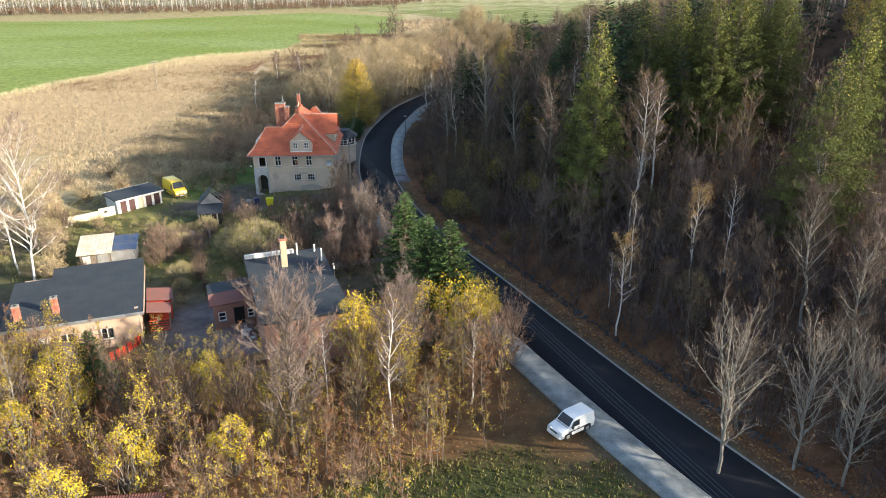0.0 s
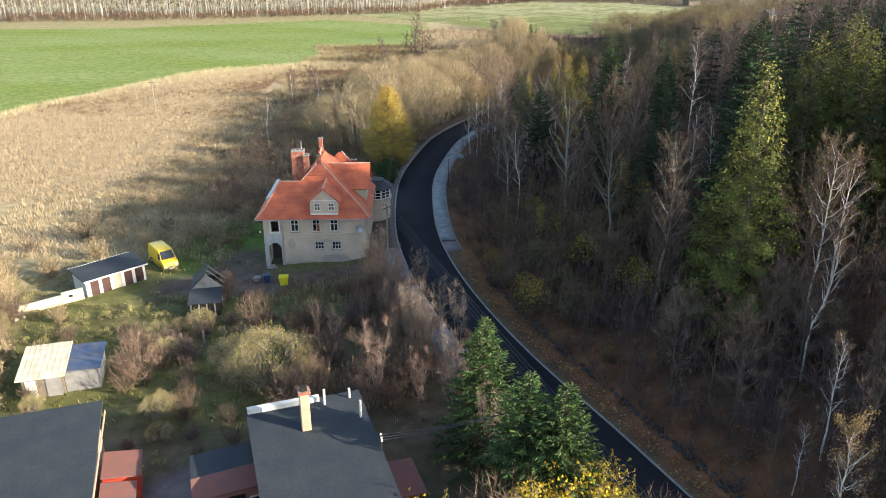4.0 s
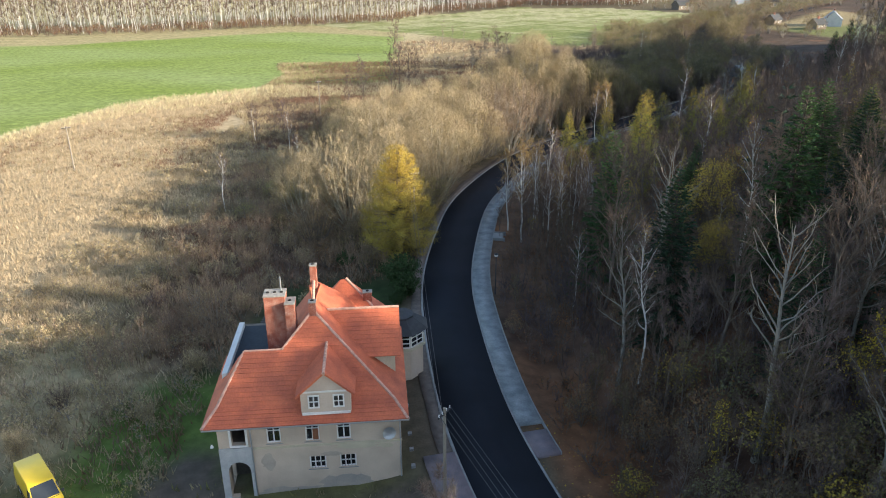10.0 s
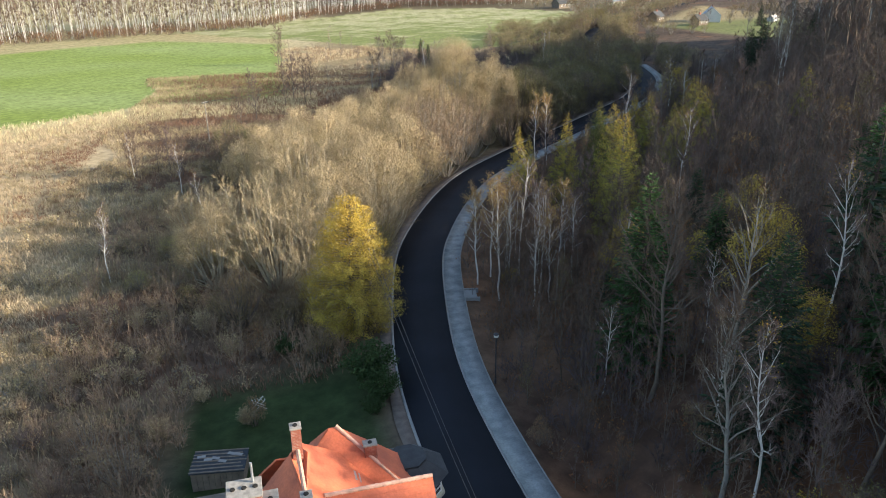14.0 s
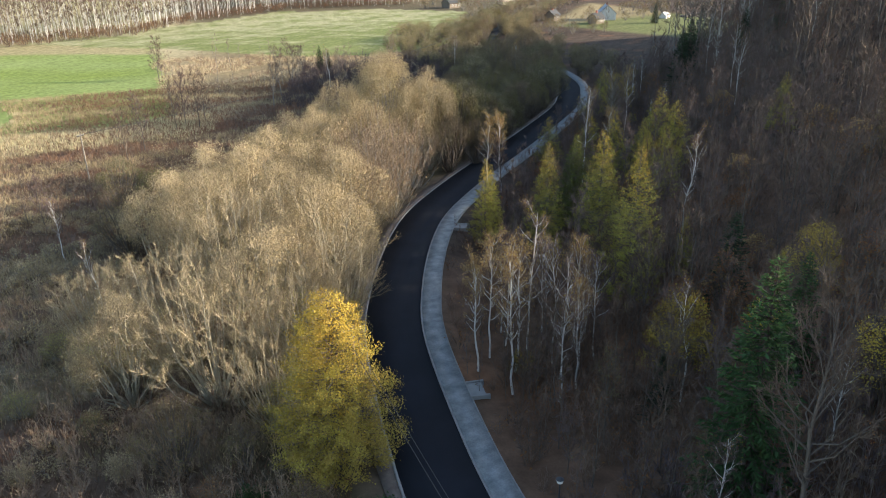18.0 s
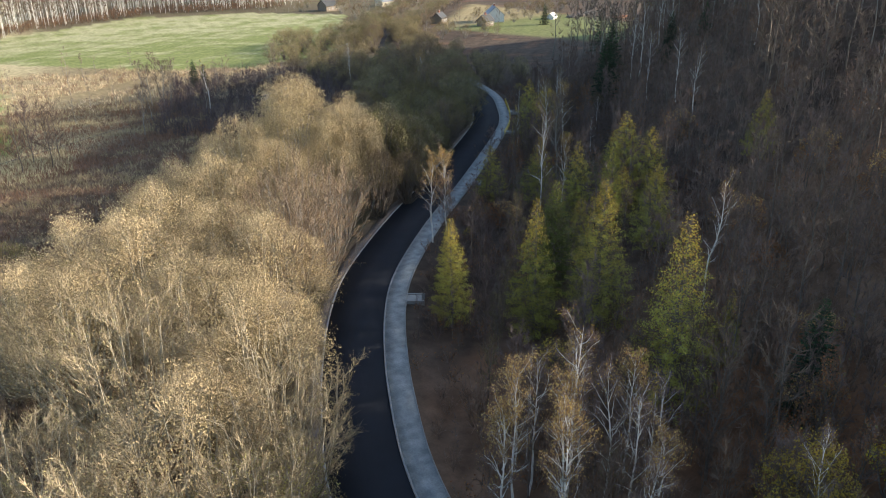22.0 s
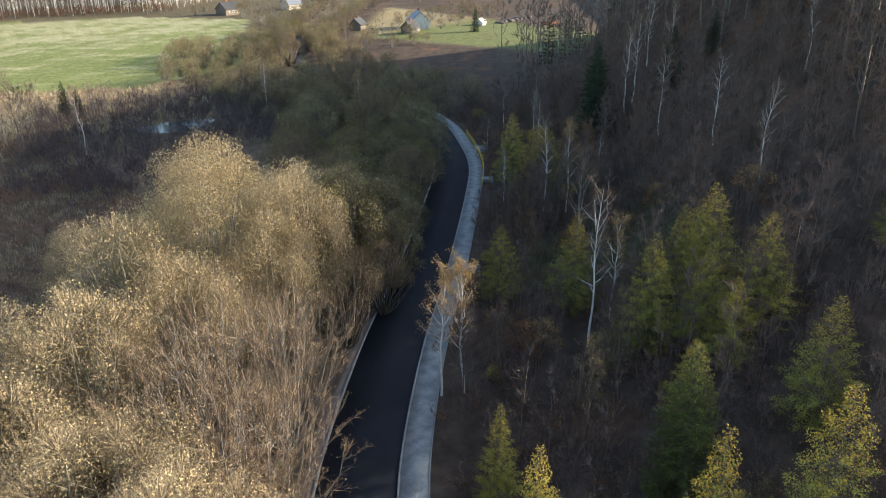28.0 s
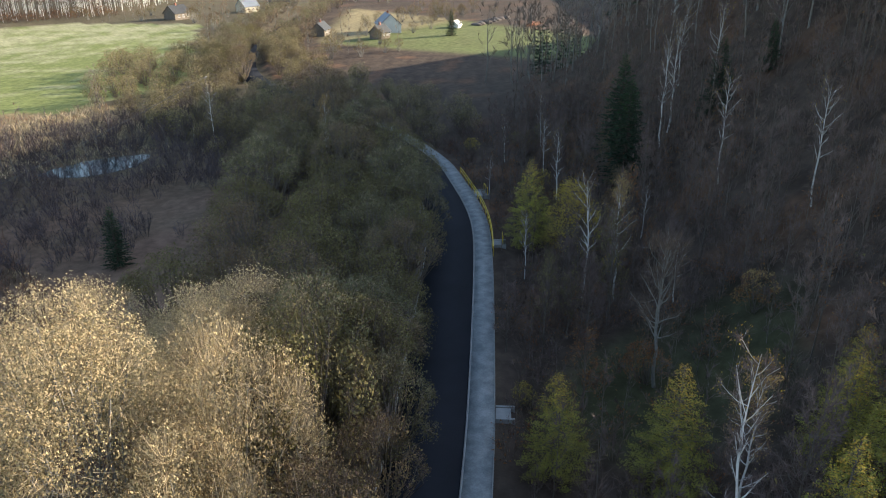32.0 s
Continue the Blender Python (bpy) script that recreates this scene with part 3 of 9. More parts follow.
class Wood:
    """Collects tapering limbs and thin blades."""

    def __init__(self, seed):
        self.r = np.random.RandomState(seed)
        self.V, self.T, self.n = [], [], 0
        self.bV, self.bI, self.bt = [], [], []

    def limb(self, pts, rad, sides=3):
        pts, rad = np.asarray(pts, float), np.asarray(rad, float)
        n = len(pts)
        t = unit(np.gradient(pts, axis=0))
        ref = np.where(np.abs(t[:, 2:3]) > 0.9, [[1.0, 0, 0]], [[0, 0, 1.0]])
        u = unit(np.cross(t, ref))
        w = np.cross(t, u)
        ang = np.arange(sides) * 2 * np.pi / sides
        ring = pts[:, None] + rad[:, None, None] * (np.cos(ang)[None, :, None] * u[:, None] + np.sin(ang)[None, :, None] * w[:, None])
        self.V.append(ring.reshape(-1, 3))
        b = self.n
        for i in range(n - 1):
            for s in range(sides):
                a, c = b + i * sides + s, b + i * sides + (s + 1) % sides
                self.T += [(a, c, c + sides), (a, c + sides, a + sides)]
        self.n += n * sides

    def stick(self, p, q, width):
        """A thin branch: one long triangle in the bark's mesh."""
        ax = unit(q - p)
        side = unit(np.cross(ax, self.r.normal(size=3))) * width / 2
        self.V.append(np.array([p - side, p + side, q]))
        self.T.append((self.n, self.n + 1, self.n + 2))
        self.n += 3

    def blades(self, p, q, width, idx, tone=None):
        """One triangle a twig or leaf, from p (wide end) to q."""
        k = len(p)
        if not k:
            return
        ax = unit(q - p)
        side = unit(np.cross(ax, self.r.normal(size=(k, 3)))) * (np.asarray(width) * np.ones(k))[:, None] / 2
        self.bV.append(np.stack([p - side, p + side, q], 1).reshape(-1, 3))
        self.bI.append(np.full(k, idx))
        self.bt.append(np.repeat(self.r.rand(k) if tone is None else tone, 3))

    def diamonds(self, c, size, idx, flat=0.0):
        """Leaves or small sprays of them about c."""
        k = len(c)
        a = unit(self.r.normal(size=(k, 3)) * [1, 1, 1 - flat])
        s = (size * (0.6 + 0.8 * self.r.rand(k)))[:, None]
        self.blades(c - a * s, c + a * s, 1.5 * s[:, 0], idx)

    def sprays(self, c, nrm, size, idx, tone=None):
        """Leaf sprays about c that lie across nrm, as a crown's outer leaves do."""
        k = len(c)
        a = unit(np.cross(nrm, self.r.normal(size=(k, 3))))
        b = np.cross(nrm, a)
        s = (size * (0.6 + 0.8 * self.r.rand(k)))[:, None]
        self.bV.append(np.stack([c - a * s + b * s * 0.5, c - b * s * 0.9, c + a * s + b * s * 0.5], 1).reshape(-1, 3))
        self.bI.append(np.full(k, idx))
        self.bt.append(np.repeat(self.r.rand(k) if tone is None else np.clip(tone, 0, 1), 3))

    def arrays(self):
        V = np.concatenate(self.V) if self.V else np.zeros((0, 3))
        bV = np.concatenate(self.bV) if self.bV else np.zeros((0, 3))
        return (V, np.array(self.T, int).reshape(-1, 3), bV, np.arange(len(bV)).reshape(-1, 3), np.concatenate(self.bI) if self.bI else np.zeros(0, int), np.concatenate(self.bt) if self.bt else np.zeros(0))


def broadleaf(seed, height, r0, base, limbs, reach, lift, subs, twigs, twig_len, leaves, leaf, stems=1, twig_w=0.03, droop=0.0, top_leaves=0.0, spread=0.0, crook=0.05, sub_len=0.42, lod=0):
    """A broadleaved tree: stems, limbs, branches, twigs and leaves. base: share of the height without limbs; lift: degrees above
    level; top_leaves: how far the leaves keep to the top."""
    w = Wood(seed)
    r = w.r
    starts, dirs, lens = [], [], []
    for s in range(stems):
        az0 = s * GOLDEN + r.rand()
        lean = np.array([np.cos(az0), np.sin(az0)]) * spread * (s > 0 or stems > 2)
        hs = height * (1 if s == 0 else r.uniform(0.75, 1.0))
        n = (8, 4)[lod]
        f = np.linspace(0, 1, n)
        wob = np.cumsum(r.normal(0, crook * hs / n, (n, 2)), 0)
        wob -= wob[0]
        P = np.c_[lean[0] * hs * f ** 1.3 + wob[:, 0], lean[1] * hs * f ** 1.3 + wob[:, 1], hs * f - 0.3]
        R = r0 / np.sqrt(stems) * (1 - 0.93 * f) ** 0.9
        w.limb(P, R, (5, 3)[lod])
        nl = max(3, limbs // stems)
        for i in range(nl):
            g = base + (0.97 - base) * ((i + r.rand()) / nl)
            p0 = np.array([np.interp(g, f, P[:, k]) for k in range(3)])
            az = i * GOLDEN + r.normal(0, 0.4) + s
            up = radians(lift + r.normal(0, 9)) + 0.35 * g
            L = reach * (0.35 + 0.65 * np.sin(np.pi * min(1, (1 - (g - base) / (1 - base) * 0.82)) * 0.75)) * r.uniform(0.7, 1.15)
            d0 = np.array([np.cos(az) * np.cos(up), np.sin(az) * np.cos(up), np.sin(up)])
            k = np.linspace(0, 1, 5)[:, None]
            pts = p0 + d0 * L * k + np.array([0, 0, 1]) * (0.16 - droop * 0.5) * L * k ** 2 + np.cumsum(r.normal(0, 0.045 * L, (5, 3)), 0) * (k > 0)
            rr = np.interp(g, f, R) * 0.55 * (1 - 0.85 * k[:, 0]) + 0.008
            if lod:
                w.stick(pts[0], pts[2], 2.2 * rr[0])
                w.stick(pts[2] - (pts[2] - pts[0]) * 0.15, pts[4], 1.6 * rr[2])
            else:
                w.limb(pts[[0, 1, 3, 4]], rr[[0, 1, 3, 4]], 3)
            for kk in range(subs):
                h = r.uniform(0.25, 0.98)
                q0 = np.array([np.interp(h, k[:, 0], pts[:, c]) for c in range(3)])
                dd = unit(unit(pts[-1] - pts[0]) + r.normal(0, 0.55, 3) + [0, 0, 0.2 - droop])
                ll = L * sub_len * (1.15 - 0.6 * h) * r.uniform(0.6, 1.3)
                mid = q0 + dd * ll * 0.5 + r.normal(0, 0.05 * ll, 3)
                end = q0 + dd * ll + np.array([0, 0, 0.1 - droop * 0.5]) * ll
                w.stick(q0, mid, 1.1 * np.interp(h, k[:, 0], rr) + 0.012)
                w.stick(q0 + (mid - q0) * 0.8, end, 0.7 * np.interp(h, k[:, 0], rr) + 0.010)
                starts += [q0, mid]
                dirs += [mid - q0, end - mid]
                lens += [ll, ll]
            starts.append(pts[3]); dirs.append(pts[4] - pts[3]); lens.append(L * 0.5)
    S, D, Ls = np.array(starts), np.array(dirs), np.array(lens)
    pick = r.randint(0, len(S), twigs)
    p = S[pick] + D[pick] * r.rand(twigs, 1)
    dd = unit(unit(D[pick]) + r.normal(0, 0.5, (twigs, 3)) + [0, 0, 0.25 - droop * 1.6])
    tl = twig_len * r.uniform(0.5, 1.3, twigs)
    q = p + dd * tl[:, None]
    w.blades(p, q, twig_w, 0)
    if leaves:
        wgt = np.clip((q[:, 2] / height - base), 0.02, 1) ** (top_leaves * 3 + 0.01)
        pk = r.choice(twigs, leaves, p=wgt / wgt.sum())
        c = p[pk] + (q[pk] - p[pk]) * r.uniform(0.2, 1.05, (leaves, 1)) + r.normal(0, 0.12, (leaves, 3))
        w.diamonds(c, leaf, 1)
    return w.arrays()


def dome_tree(seed, height, width, stems, per, twigs, twig_len, leaves, leaf, r0=0.16, twig_w=0.036):
    """A broad willow: many stems fanning from one stool to a rounded crown, with twigs and leaves thickest on its outside."""
    w = Wood(seed)
    r = w.r
    S, D, out = [], [], []
    for i in range(stems):
        az = i * GOLDEN + r.normal(0, 0.15)
        q = np.sqrt((i + 0.5) / stems)
        e = np.array([np.cos(az) * width * q, np.sin(az) * width * q, height * (0.50 + 0.50 * np.sqrt(max(0, 1 - (0.96 * q) ** 2))) * r.uniform(0.9, 1.06)])
        b = np.array([np.cos(az), np.sin(az), 0]) * 0.5 * q + [0, 0, -0.3]
        f = np.linspace(0, 1, 7)[:, None]
        bow = np.array([np.cos(az), np.sin(az), 0]) * width * q * 0.16
        P = b + (e - b) * f + bow * np.sin(f * np.pi) + np.cumsum(r.normal(0, 0.012 * height, (7, 3)), 0) * (f > 0)
        R = r0 * (1 - 0.9 * f[:, 0]) ** 0.9 * r.uniform(0.7, 1.1)
        w.limb(P, R, 4)
        for k in range(per):
            g = r.uniform(0.35, 0.98)
            p0 = np.array([np.interp(g, f[:, 0], P[:, c]) for c in range(3)])
            dd = unit(unit(e - b) * 0.8 + r.normal(0, 0.5, 3) + np.array([np.cos(az), np.sin(az), 0.3]) * 0.25)
            L = height * 0.17 * r.uniform(0.6, 1.3)
            m_, e_ = p0 + dd * L * 0.55, p0 + dd * L + [0, 0, 0.12 * L]
            w.stick(p0, m_ + (m_ - p0) * 0.2, 0.052)
            w.stick(m_, e_, 0.034)
            S += [p0, m_]
            D += [m_ - p0, e_ - m_]
            out += [0.4, 1.0]
        S.append(P[5]); D.append(P[6] - P[5]); out.append(1.2)
    S, D, out = np.array(S), np.array(D), np.array(out)
    pk = r.choice(len(S), twigs, p=out / out.sum())
    p = S[pk] + D[pk] * r.rand(twigs, 1)
    q = p + unit(unit(D[pk]) + r.normal(0, 0.5, (twigs, 3)) + [0, 0, 0.3]) * (twig_len * r.uniform(0.5, 1.3, (twigs, 1)))
    w.blades(p, q, twig_w, 0)
    k = r.randint(0, twigs, leaves)
    w.diamonds(p[k] + (q[k] - p[k]) * r.uniform(0.3, 1.1, (leaves, 1)) + r.normal(0, 0.12, (leaves, 3)), leaf, 1)
    return w.arrays()


def lobed(seed, height, width, lobes, size, leaves, leaf, twigs, r0=0.15, low=0.30, ragged=0.5, second=0.35, twig_w=0.03, plume=0.9):
    """A full crown of rounded clumps on stems that fan from one foot: leaf sprays on the skin of each clump, twigs through it.
    second: share of the leaves in the other tone, most of them low and inside; plume: height of a clump by its width."""
    w = Wood(seed)
    r = w.r
    C, R, O = [], [], []
    for i in range(lobes):
        az = i * GOLDEN + r.normal(0, 0.2)
        q = np.sqrt((i + 0.5) / lobes)
        rad = size * r.uniform(0.6, 1.4)
        skirt = i % 5 > 2
        hz = r.uniform(low, 0.72)
        z = height * hz if skirt else height * (low + (1 - low) * np.sqrt(max(0, 1 - (0.93 * q) ** 2)) * r.uniform(0.88, 1.04)) - rad
        wq = (width - rad * 0.7) * (np.sqrt(1 - (hz - 0.3) ** 2 * 1.8) * r.uniform(0.8, 1.05) if skirt else q)
        C.append((np.cos(az) * wq, np.sin(az) * wq, max(z, rad * 0.7)))
        R.append(rad)
        O.append((np.cos(az) * (1 if skirt else q), np.sin(az) * (1 if skirt else q), 0.15 if skirt else 0.6))
    C, R, O = np.array(C), np.array(R), np.array(O)
    for i in range(lobes):
        f = np.linspace(0, 1, 5)[:, None]
        b = np.array([C[i, 0], C[i, 1], 0]) * 0.06 + [0, 0, -0.3]
        P = b + (C[i] - b) * f + np.array([C[i, 0], C[i, 1], 0]) * 0.12 * np.sin(f * np.pi) + r.normal(0, 0.02 * height, (5, 3)) * (f > 0)
        w.limb(P, r0 * (1 - 0.75 * f[:, 0]) * r.uniform(0.6, 1.1), 3)
        for k in range(5):
            n = unit(r.normal(size=3) + O[i] * 1.2)
            w.stick(P[3] + (P[4] - P[3]) * r.rand(), C[i] + n * R[i] * r.uniform(0.7, 1.0), 0.06)
    k = r.choice(lobes, leaves, p=R ** 2 / (R ** 2).sum())
    n = unit(r.normal(size=(leaves, 3)) + O[k] * 0.55)
    bumps = 1 + 0.16 * np.sin(5 * n[:, 0] + k) * np.sin(5 * n[:, 1] + 2 * k) + 0.10 * np.sin(11 * n[:, 2] + 3 * k)
    c = C[k] + n * (R[k] * bumps * (1.05 - ragged * 0.45 * r.rand(leaves) ** 2.5))[:, None] * [1, 1, plume]
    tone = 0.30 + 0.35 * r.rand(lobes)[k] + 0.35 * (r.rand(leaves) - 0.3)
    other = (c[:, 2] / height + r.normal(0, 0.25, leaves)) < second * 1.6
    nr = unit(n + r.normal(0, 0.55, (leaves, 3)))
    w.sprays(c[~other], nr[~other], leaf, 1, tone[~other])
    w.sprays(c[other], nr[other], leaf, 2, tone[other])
    k = r.randint(0, lobes, twigs)
    n = unit(r.normal(size=(twigs, 3)) + O[k] * 0.9 + [0, 0, 0.25])
    n = n * [1, 1, plume]
    w.blades(C[k] + n * (R[k] * r.uniform(0.2, 0.7, twigs))[:, None], C[k] + n * (R[k] * r.uniform(0.92, 1.14, twigs))[:, None], twig_w, 0)
    return w.arrays()


def soft_cone(seed, height, r0, width, sprays, leaf, taper=0.75, bare=0.05, gold=0.82, boughs=190):
    """A larch in autumn: feathery boughs on a straight stem, the needles in soft sprays along them."""
    w = Wood(seed)
    r = w.r
    w.limb([(0, 0, -0.3), (r.normal(0, .1), r.normal(0, .1), height * 0.5), (0, 0, height)], [r0, r0 * 0.55, 0.02], 5)
    f = bare + (1 - bare) * (np.arange(boughs) + r.rand(boughs)) / boughs
    az = np.arange(boughs) * GOLDEN + r.normal(0, 0.3, boughs)
    L = width * (1 - f) ** taper * r.uniform(0.78, 1.1, boughs) * np.minimum(1, 0.55 + 2.2 * f) + 0.25
    p0 = np.c_[np.zeros(boughs), np.zeros(boughs), height * f]
    d = np.c_[np.cos(az), np.sin(az), -0.12 + 0.75 * f]
    for i in range(boughs):
        w.stick(p0[i], p0[i] + d[i] * L[i], 0.05 + 0.02 * L[i])
    k = r.choice(boughs, sprays, p=L ** 1.6 / (L ** 1.6).sum())
    s = np.sqrt(r.uniform(0.02, 1.1, sprays))
    c = p0[k] + d[k] * (L[k] * s)[:, None]
    thick = (0.10 + 0.14 * (1 - s)) * (0.6 + 0.4 * L[k])
    c = c + r.normal(0, 1, (sprays, 3)) * thick[:, None] * [1, 1, 0.8] + np.c_[np.zeros(sprays), np.zeros(sprays), 0.10 * L[k] * s ** 2 - 0.15 * thick]
    out = unit(np.c_[c[:, :2], 0.6 * np.hypot(c[:, 0], c[:, 1]) + 0.2])
    nr = unit(out + r.normal(0, 0.6, (sprays, 3)))
    top = c[:, 2] / height + r.normal(0, 0.2, sprays) > gold
    tone = 0.25 + 0.4 * r.rand(boughs)[k] + 0.3 * r.rand(sprays)
    w.sprays(c[~top], nr[~top], leaf, 0, tone[~top])
    w.sprays(c[top], nr[top], leaf, 1, tone[top])
    return w.arrays()


def conifer(seed, height, r0, width, whorls, per, fronds, size, taper=0.9, droop=0.25, bare=0.06, wisp=0.0):
    """Larch or spruce: a straight stem, whorls of boughs shortening to the tip, and sprays of needles."""
    w = Wood(seed)
    r = w.r
    w.limb([(0, 0, -0.3), (r.normal(0, .1), r.normal(0, .1), height * 0.5), (0, 0, height)], [r0, r0 * 0.55, 0.02], 5)
    S, D, Z = [], [], []
    for i in range(whorls):
        f = bare + (1 - bare) * (i + 0.3 * r.rand()) / whorls
        z = height * f
        for k in range(per):
            az = k * 2 * np.pi / per + i * 1.1 + r.normal(0, 0.25)
            L = width * (1 - f) ** taper * r.uniform(0.72, 1.18) + 0.12
            up = 0.45 * f - 0.05 - droop * (1 - f) + r.normal(0, 0.08)
            d = np.array([np.cos(az), np.sin(az), up])
            p0 = np.array([0, 0, z])
            mid, end = p0 + d * L * 0.55, p0 + d * L + np.array([0, 0, 0.10 * L])
            w.stick(p0, end, 0.05 + 0.02 * L)
            S += [p0 + (mid - p0) * 0.25, mid]
            D += [(mid - p0) * 0.75, end - mid]
            Z += [L, L]
    S, D, Z = np.array(S), np.array(D), np.array(Z)
    pr = Z / Z.sum()
    pk = r.choice(len(S), fronds, p=pr)
    p = S[pk] + D[pk] * r.rand(fronds, 1)
    side = unit(np.cross(D[pk], [0, 0, 1])) * r.choice([-1, 1], fronds)[:, None]
    dd = unit(unit(D[pk]) * 0.7 + side * r.uniform(0.1, 1.0, (fronds, 1)) + r.normal(0, 0.22 + wisp, (fronds, 3)) + [0, 0, -0.25 + wisp * 0.5])
    ln = size * r.uniform(0.6, 1.4, fronds) * (0.5 + 0.5 * np.minimum(1, Z[pk] / (width * 0.5)))
    gold = p[:, 2] / height + r.normal(0, 0.2, fronds) > 0.82
    w.blades(p[~gold], (p + dd * ln[:, None])[~gold], ln[~gold] * 0.36, 0)
    w.blades(p[gold], (p + dd * ln[:, None])[gold], ln[gold] * 0.36, 1)
    return w.arrays()


def bush(seed, height, radius, stems, twigs, twig_len, leaves, leaf, twig_w=0.03):
    w = Wood(seed)
    r = w.r
    S, D = [], []
    for i in range(stems):
        az = i * GOLDEN
        out = np.sqrt((i + 0.5) / stems)
        e = np.array([np.cos(az) * radius * out, np.sin(az) * radius * out, height * (1 - 0.45 * out ** 2) * r.uniform(0.8, 1.1)])
        p0 = np.array([np.cos(az), np.sin(az), 0]) * 0.2 * radius * out + [0, 0, -0.15]
        mid = p0 * 0.6 + e * 0.45 + [0, 0, height * 0.08] + r.normal(0, 0.05 * height, 3)
        w.stick(p0, mid + (mid - p0) * 0.3, 0.06)
        w.stick(mid, e, 0.04)
        S += [p0 + (mid - p0) * 0.4, mid]
        D += [(mid - p0) * 0.6, e - mid]
    S, D = np.array(S), np.array(D)
    pk = r.randint(0, len(S), twigs)
    p = S[pk] + D[pk] * r.rand(twigs, 1)
    q = p + unit(unit(D[pk]) + r.normal(0, 0.6, (twigs, 3)) + [0, 0, 0.2]) * (twig_len * r.uniform(0.5, 1.3, (twigs, 1)))
    w.blades(p, q, twig_w, 0)
    if leaves:
        k = r.randint(0, twigs, leaves)
        w.diamonds(p[k] + (q[k] - p[k]) * r.uniform(0.3, 1.1, (leaves, 1)) + r.normal(0, 0.1, (leaves, 3)), leaf, 1)
    return w.arrays()


def merged(arr, mats, at, name):
    """Many copies of prototype arrays joined into one mesh. at: rows of x, y, z, turn, scale, prototype number."""
    VV, TT, II, tt, n = [], [], [], [], 0
    r = np.random.RandomState(5)
    for x, y, z, a, s, k in at:
        V, T, bV, bT, bI, bt = arr[int(k)]
        c, sn = np.cos(a) * s, np.sin(a) * s
        rot = np.array([[c, -sn, 0], [sn, c, 0], [0, 0, s]])
        tone = r.uniform(0.15, 0.85)
        for P, F, ids, to in ((V, T, np.zeros(len(T), int), np.full(len(V), tone)), (bV, bT, bI + 1, 0.5 * bt + 0.5 * tone)):
            if len(P):
                VV.append((P @ rot.T + [x, y, z]).astype(np.float32))
                TT.append(F + n)
                II.append(ids)
                tt.append(to)
                n += len(P)
    return tri_mesh(name, np.concatenate(VV), np.concatenate(TT), mats, np.concatenate(II), np.concatenate(tt))


def prototype(name, arr, bark, crown_mats, label, category, group=""):
    """A hidden-away first tree is not kept: gives back a function that plants one."""
    V, T, bV, bT, bI, bt = arr
    trunk_me = tri_mesh("trunk", V, T, [bark], smooth=True)
    crown_me = tri_mesh("crown", bV, bT, crown_mats, bI, bt)

    def plant(x, y, turn=0.0, scale=1.0, z=None, tall=1.0, say=""):
        zz = float(land(x, y)[0]) if z is None else z
        ob = new(name)
        ob.matrix_basis = Matrix.Translation((x, y, zz)) @ Euler((0, 0, turn)).to_matrix().to_4x4() @ Matrix.Diagonal((scale, scale, scale * tall, 1))
        tagged(ob, say or label, category, group)
        place("trunk", trunk_me, parent=ob)
        place("crown", crown_me, parent=ob)
        return ob

    plant.arr = arr
    return plant


def spots(seed, cell, x0, x1, y0, y1, keep):
    """Jittered grid points for which keep(x, y, d) holds."""
    r = np.random.RandomState(seed)
    X, Y = np.meshgrid(np.arange(x0, x1, cell), np.arange(y0, y1, cell))
    x = X.ravel() + r.uniform(-0.48, 0.48, X.size) * cell
    y = Y.ravel() + r.uniform(-0.48, 0.48, X.size) * cell
    d, _ = road_d(x, y)
    k = keep(x, y, d)
    x, y, d = x[k], y[k], d[k]
    return np.c_[x, y, land(x, y, d), r.uniform(0, 6.28, len(x)), d, r.rand(len(x))]

# ---- trees: kinds ----
BIRCH = [prototype("birch_tree", broadleaf(10 + i, 13.5 + i, 0.13, 0.36, 20, 2.3, 42, 6, 2300, 0.65, 200, 0.045, twig_w=0.02, droop=0.18, top_leaves=0.9, crook=0.10), M["bark_birch"], [M["twig_purple"], M["leaf_gold"]],
                   "slender birch with white bark and nearly bare twigs", "tree") for i in range(3)]
GOLDBIRCH = [prototype("birch_tree", broadleaf(20 + i, 12.5, 0.12, 0.33, 20, 2.1, 45, 6, 1900, 0.6, 2400, 0.048, twig_w=0.02, droop=0.15, top_leaves=0.4, crook=0.10), M["bark_birch"], [M["twig_purple"], M["leaf_birch"]],
                       "white-barked birch with a few golden leaves near the top", "tree") for i in range(3)]
BARE = [prototype("bare_tree", broadleaf(30 + i, 12 + 1.2 * i, 0.15, 0.22, 28, 3.4, 40, 5, 1900, 1.0, 0, 0.1, twig_w=0.042, crook=0.08), M["bark"], [M[("twig_purple", "twig_brown", "twig_brown", "twig_purple")[i]]],
                  "leafless brown forest tree with fine twigs", "tree") for i in range(4)]
PALE = [prototype("bare_tree", broadleaf(40 + i, 14, 0.19, 0.33, 24, 3.6, 38, 8, 2600, 0.85, 0, 0.1, twig_w=0.024, crook=0.12), M[("bark", "bark_grey")[i]], [M["twig_brown"]],
                  "leafless tree with pale grey trunk and branches", "tree") for i in range(2)]
DEAD = prototype("dead_tree", broadleaf(47, 15.5, 0.24, 0.42, 22, 3.6, 34, 3, 160, 0.7, 0, 0.1, twig_w=0.03, crook=0.07), M["bark_grey"], [M["twig_grey"]], "dead grey tree with forked bare limbs", "tree")
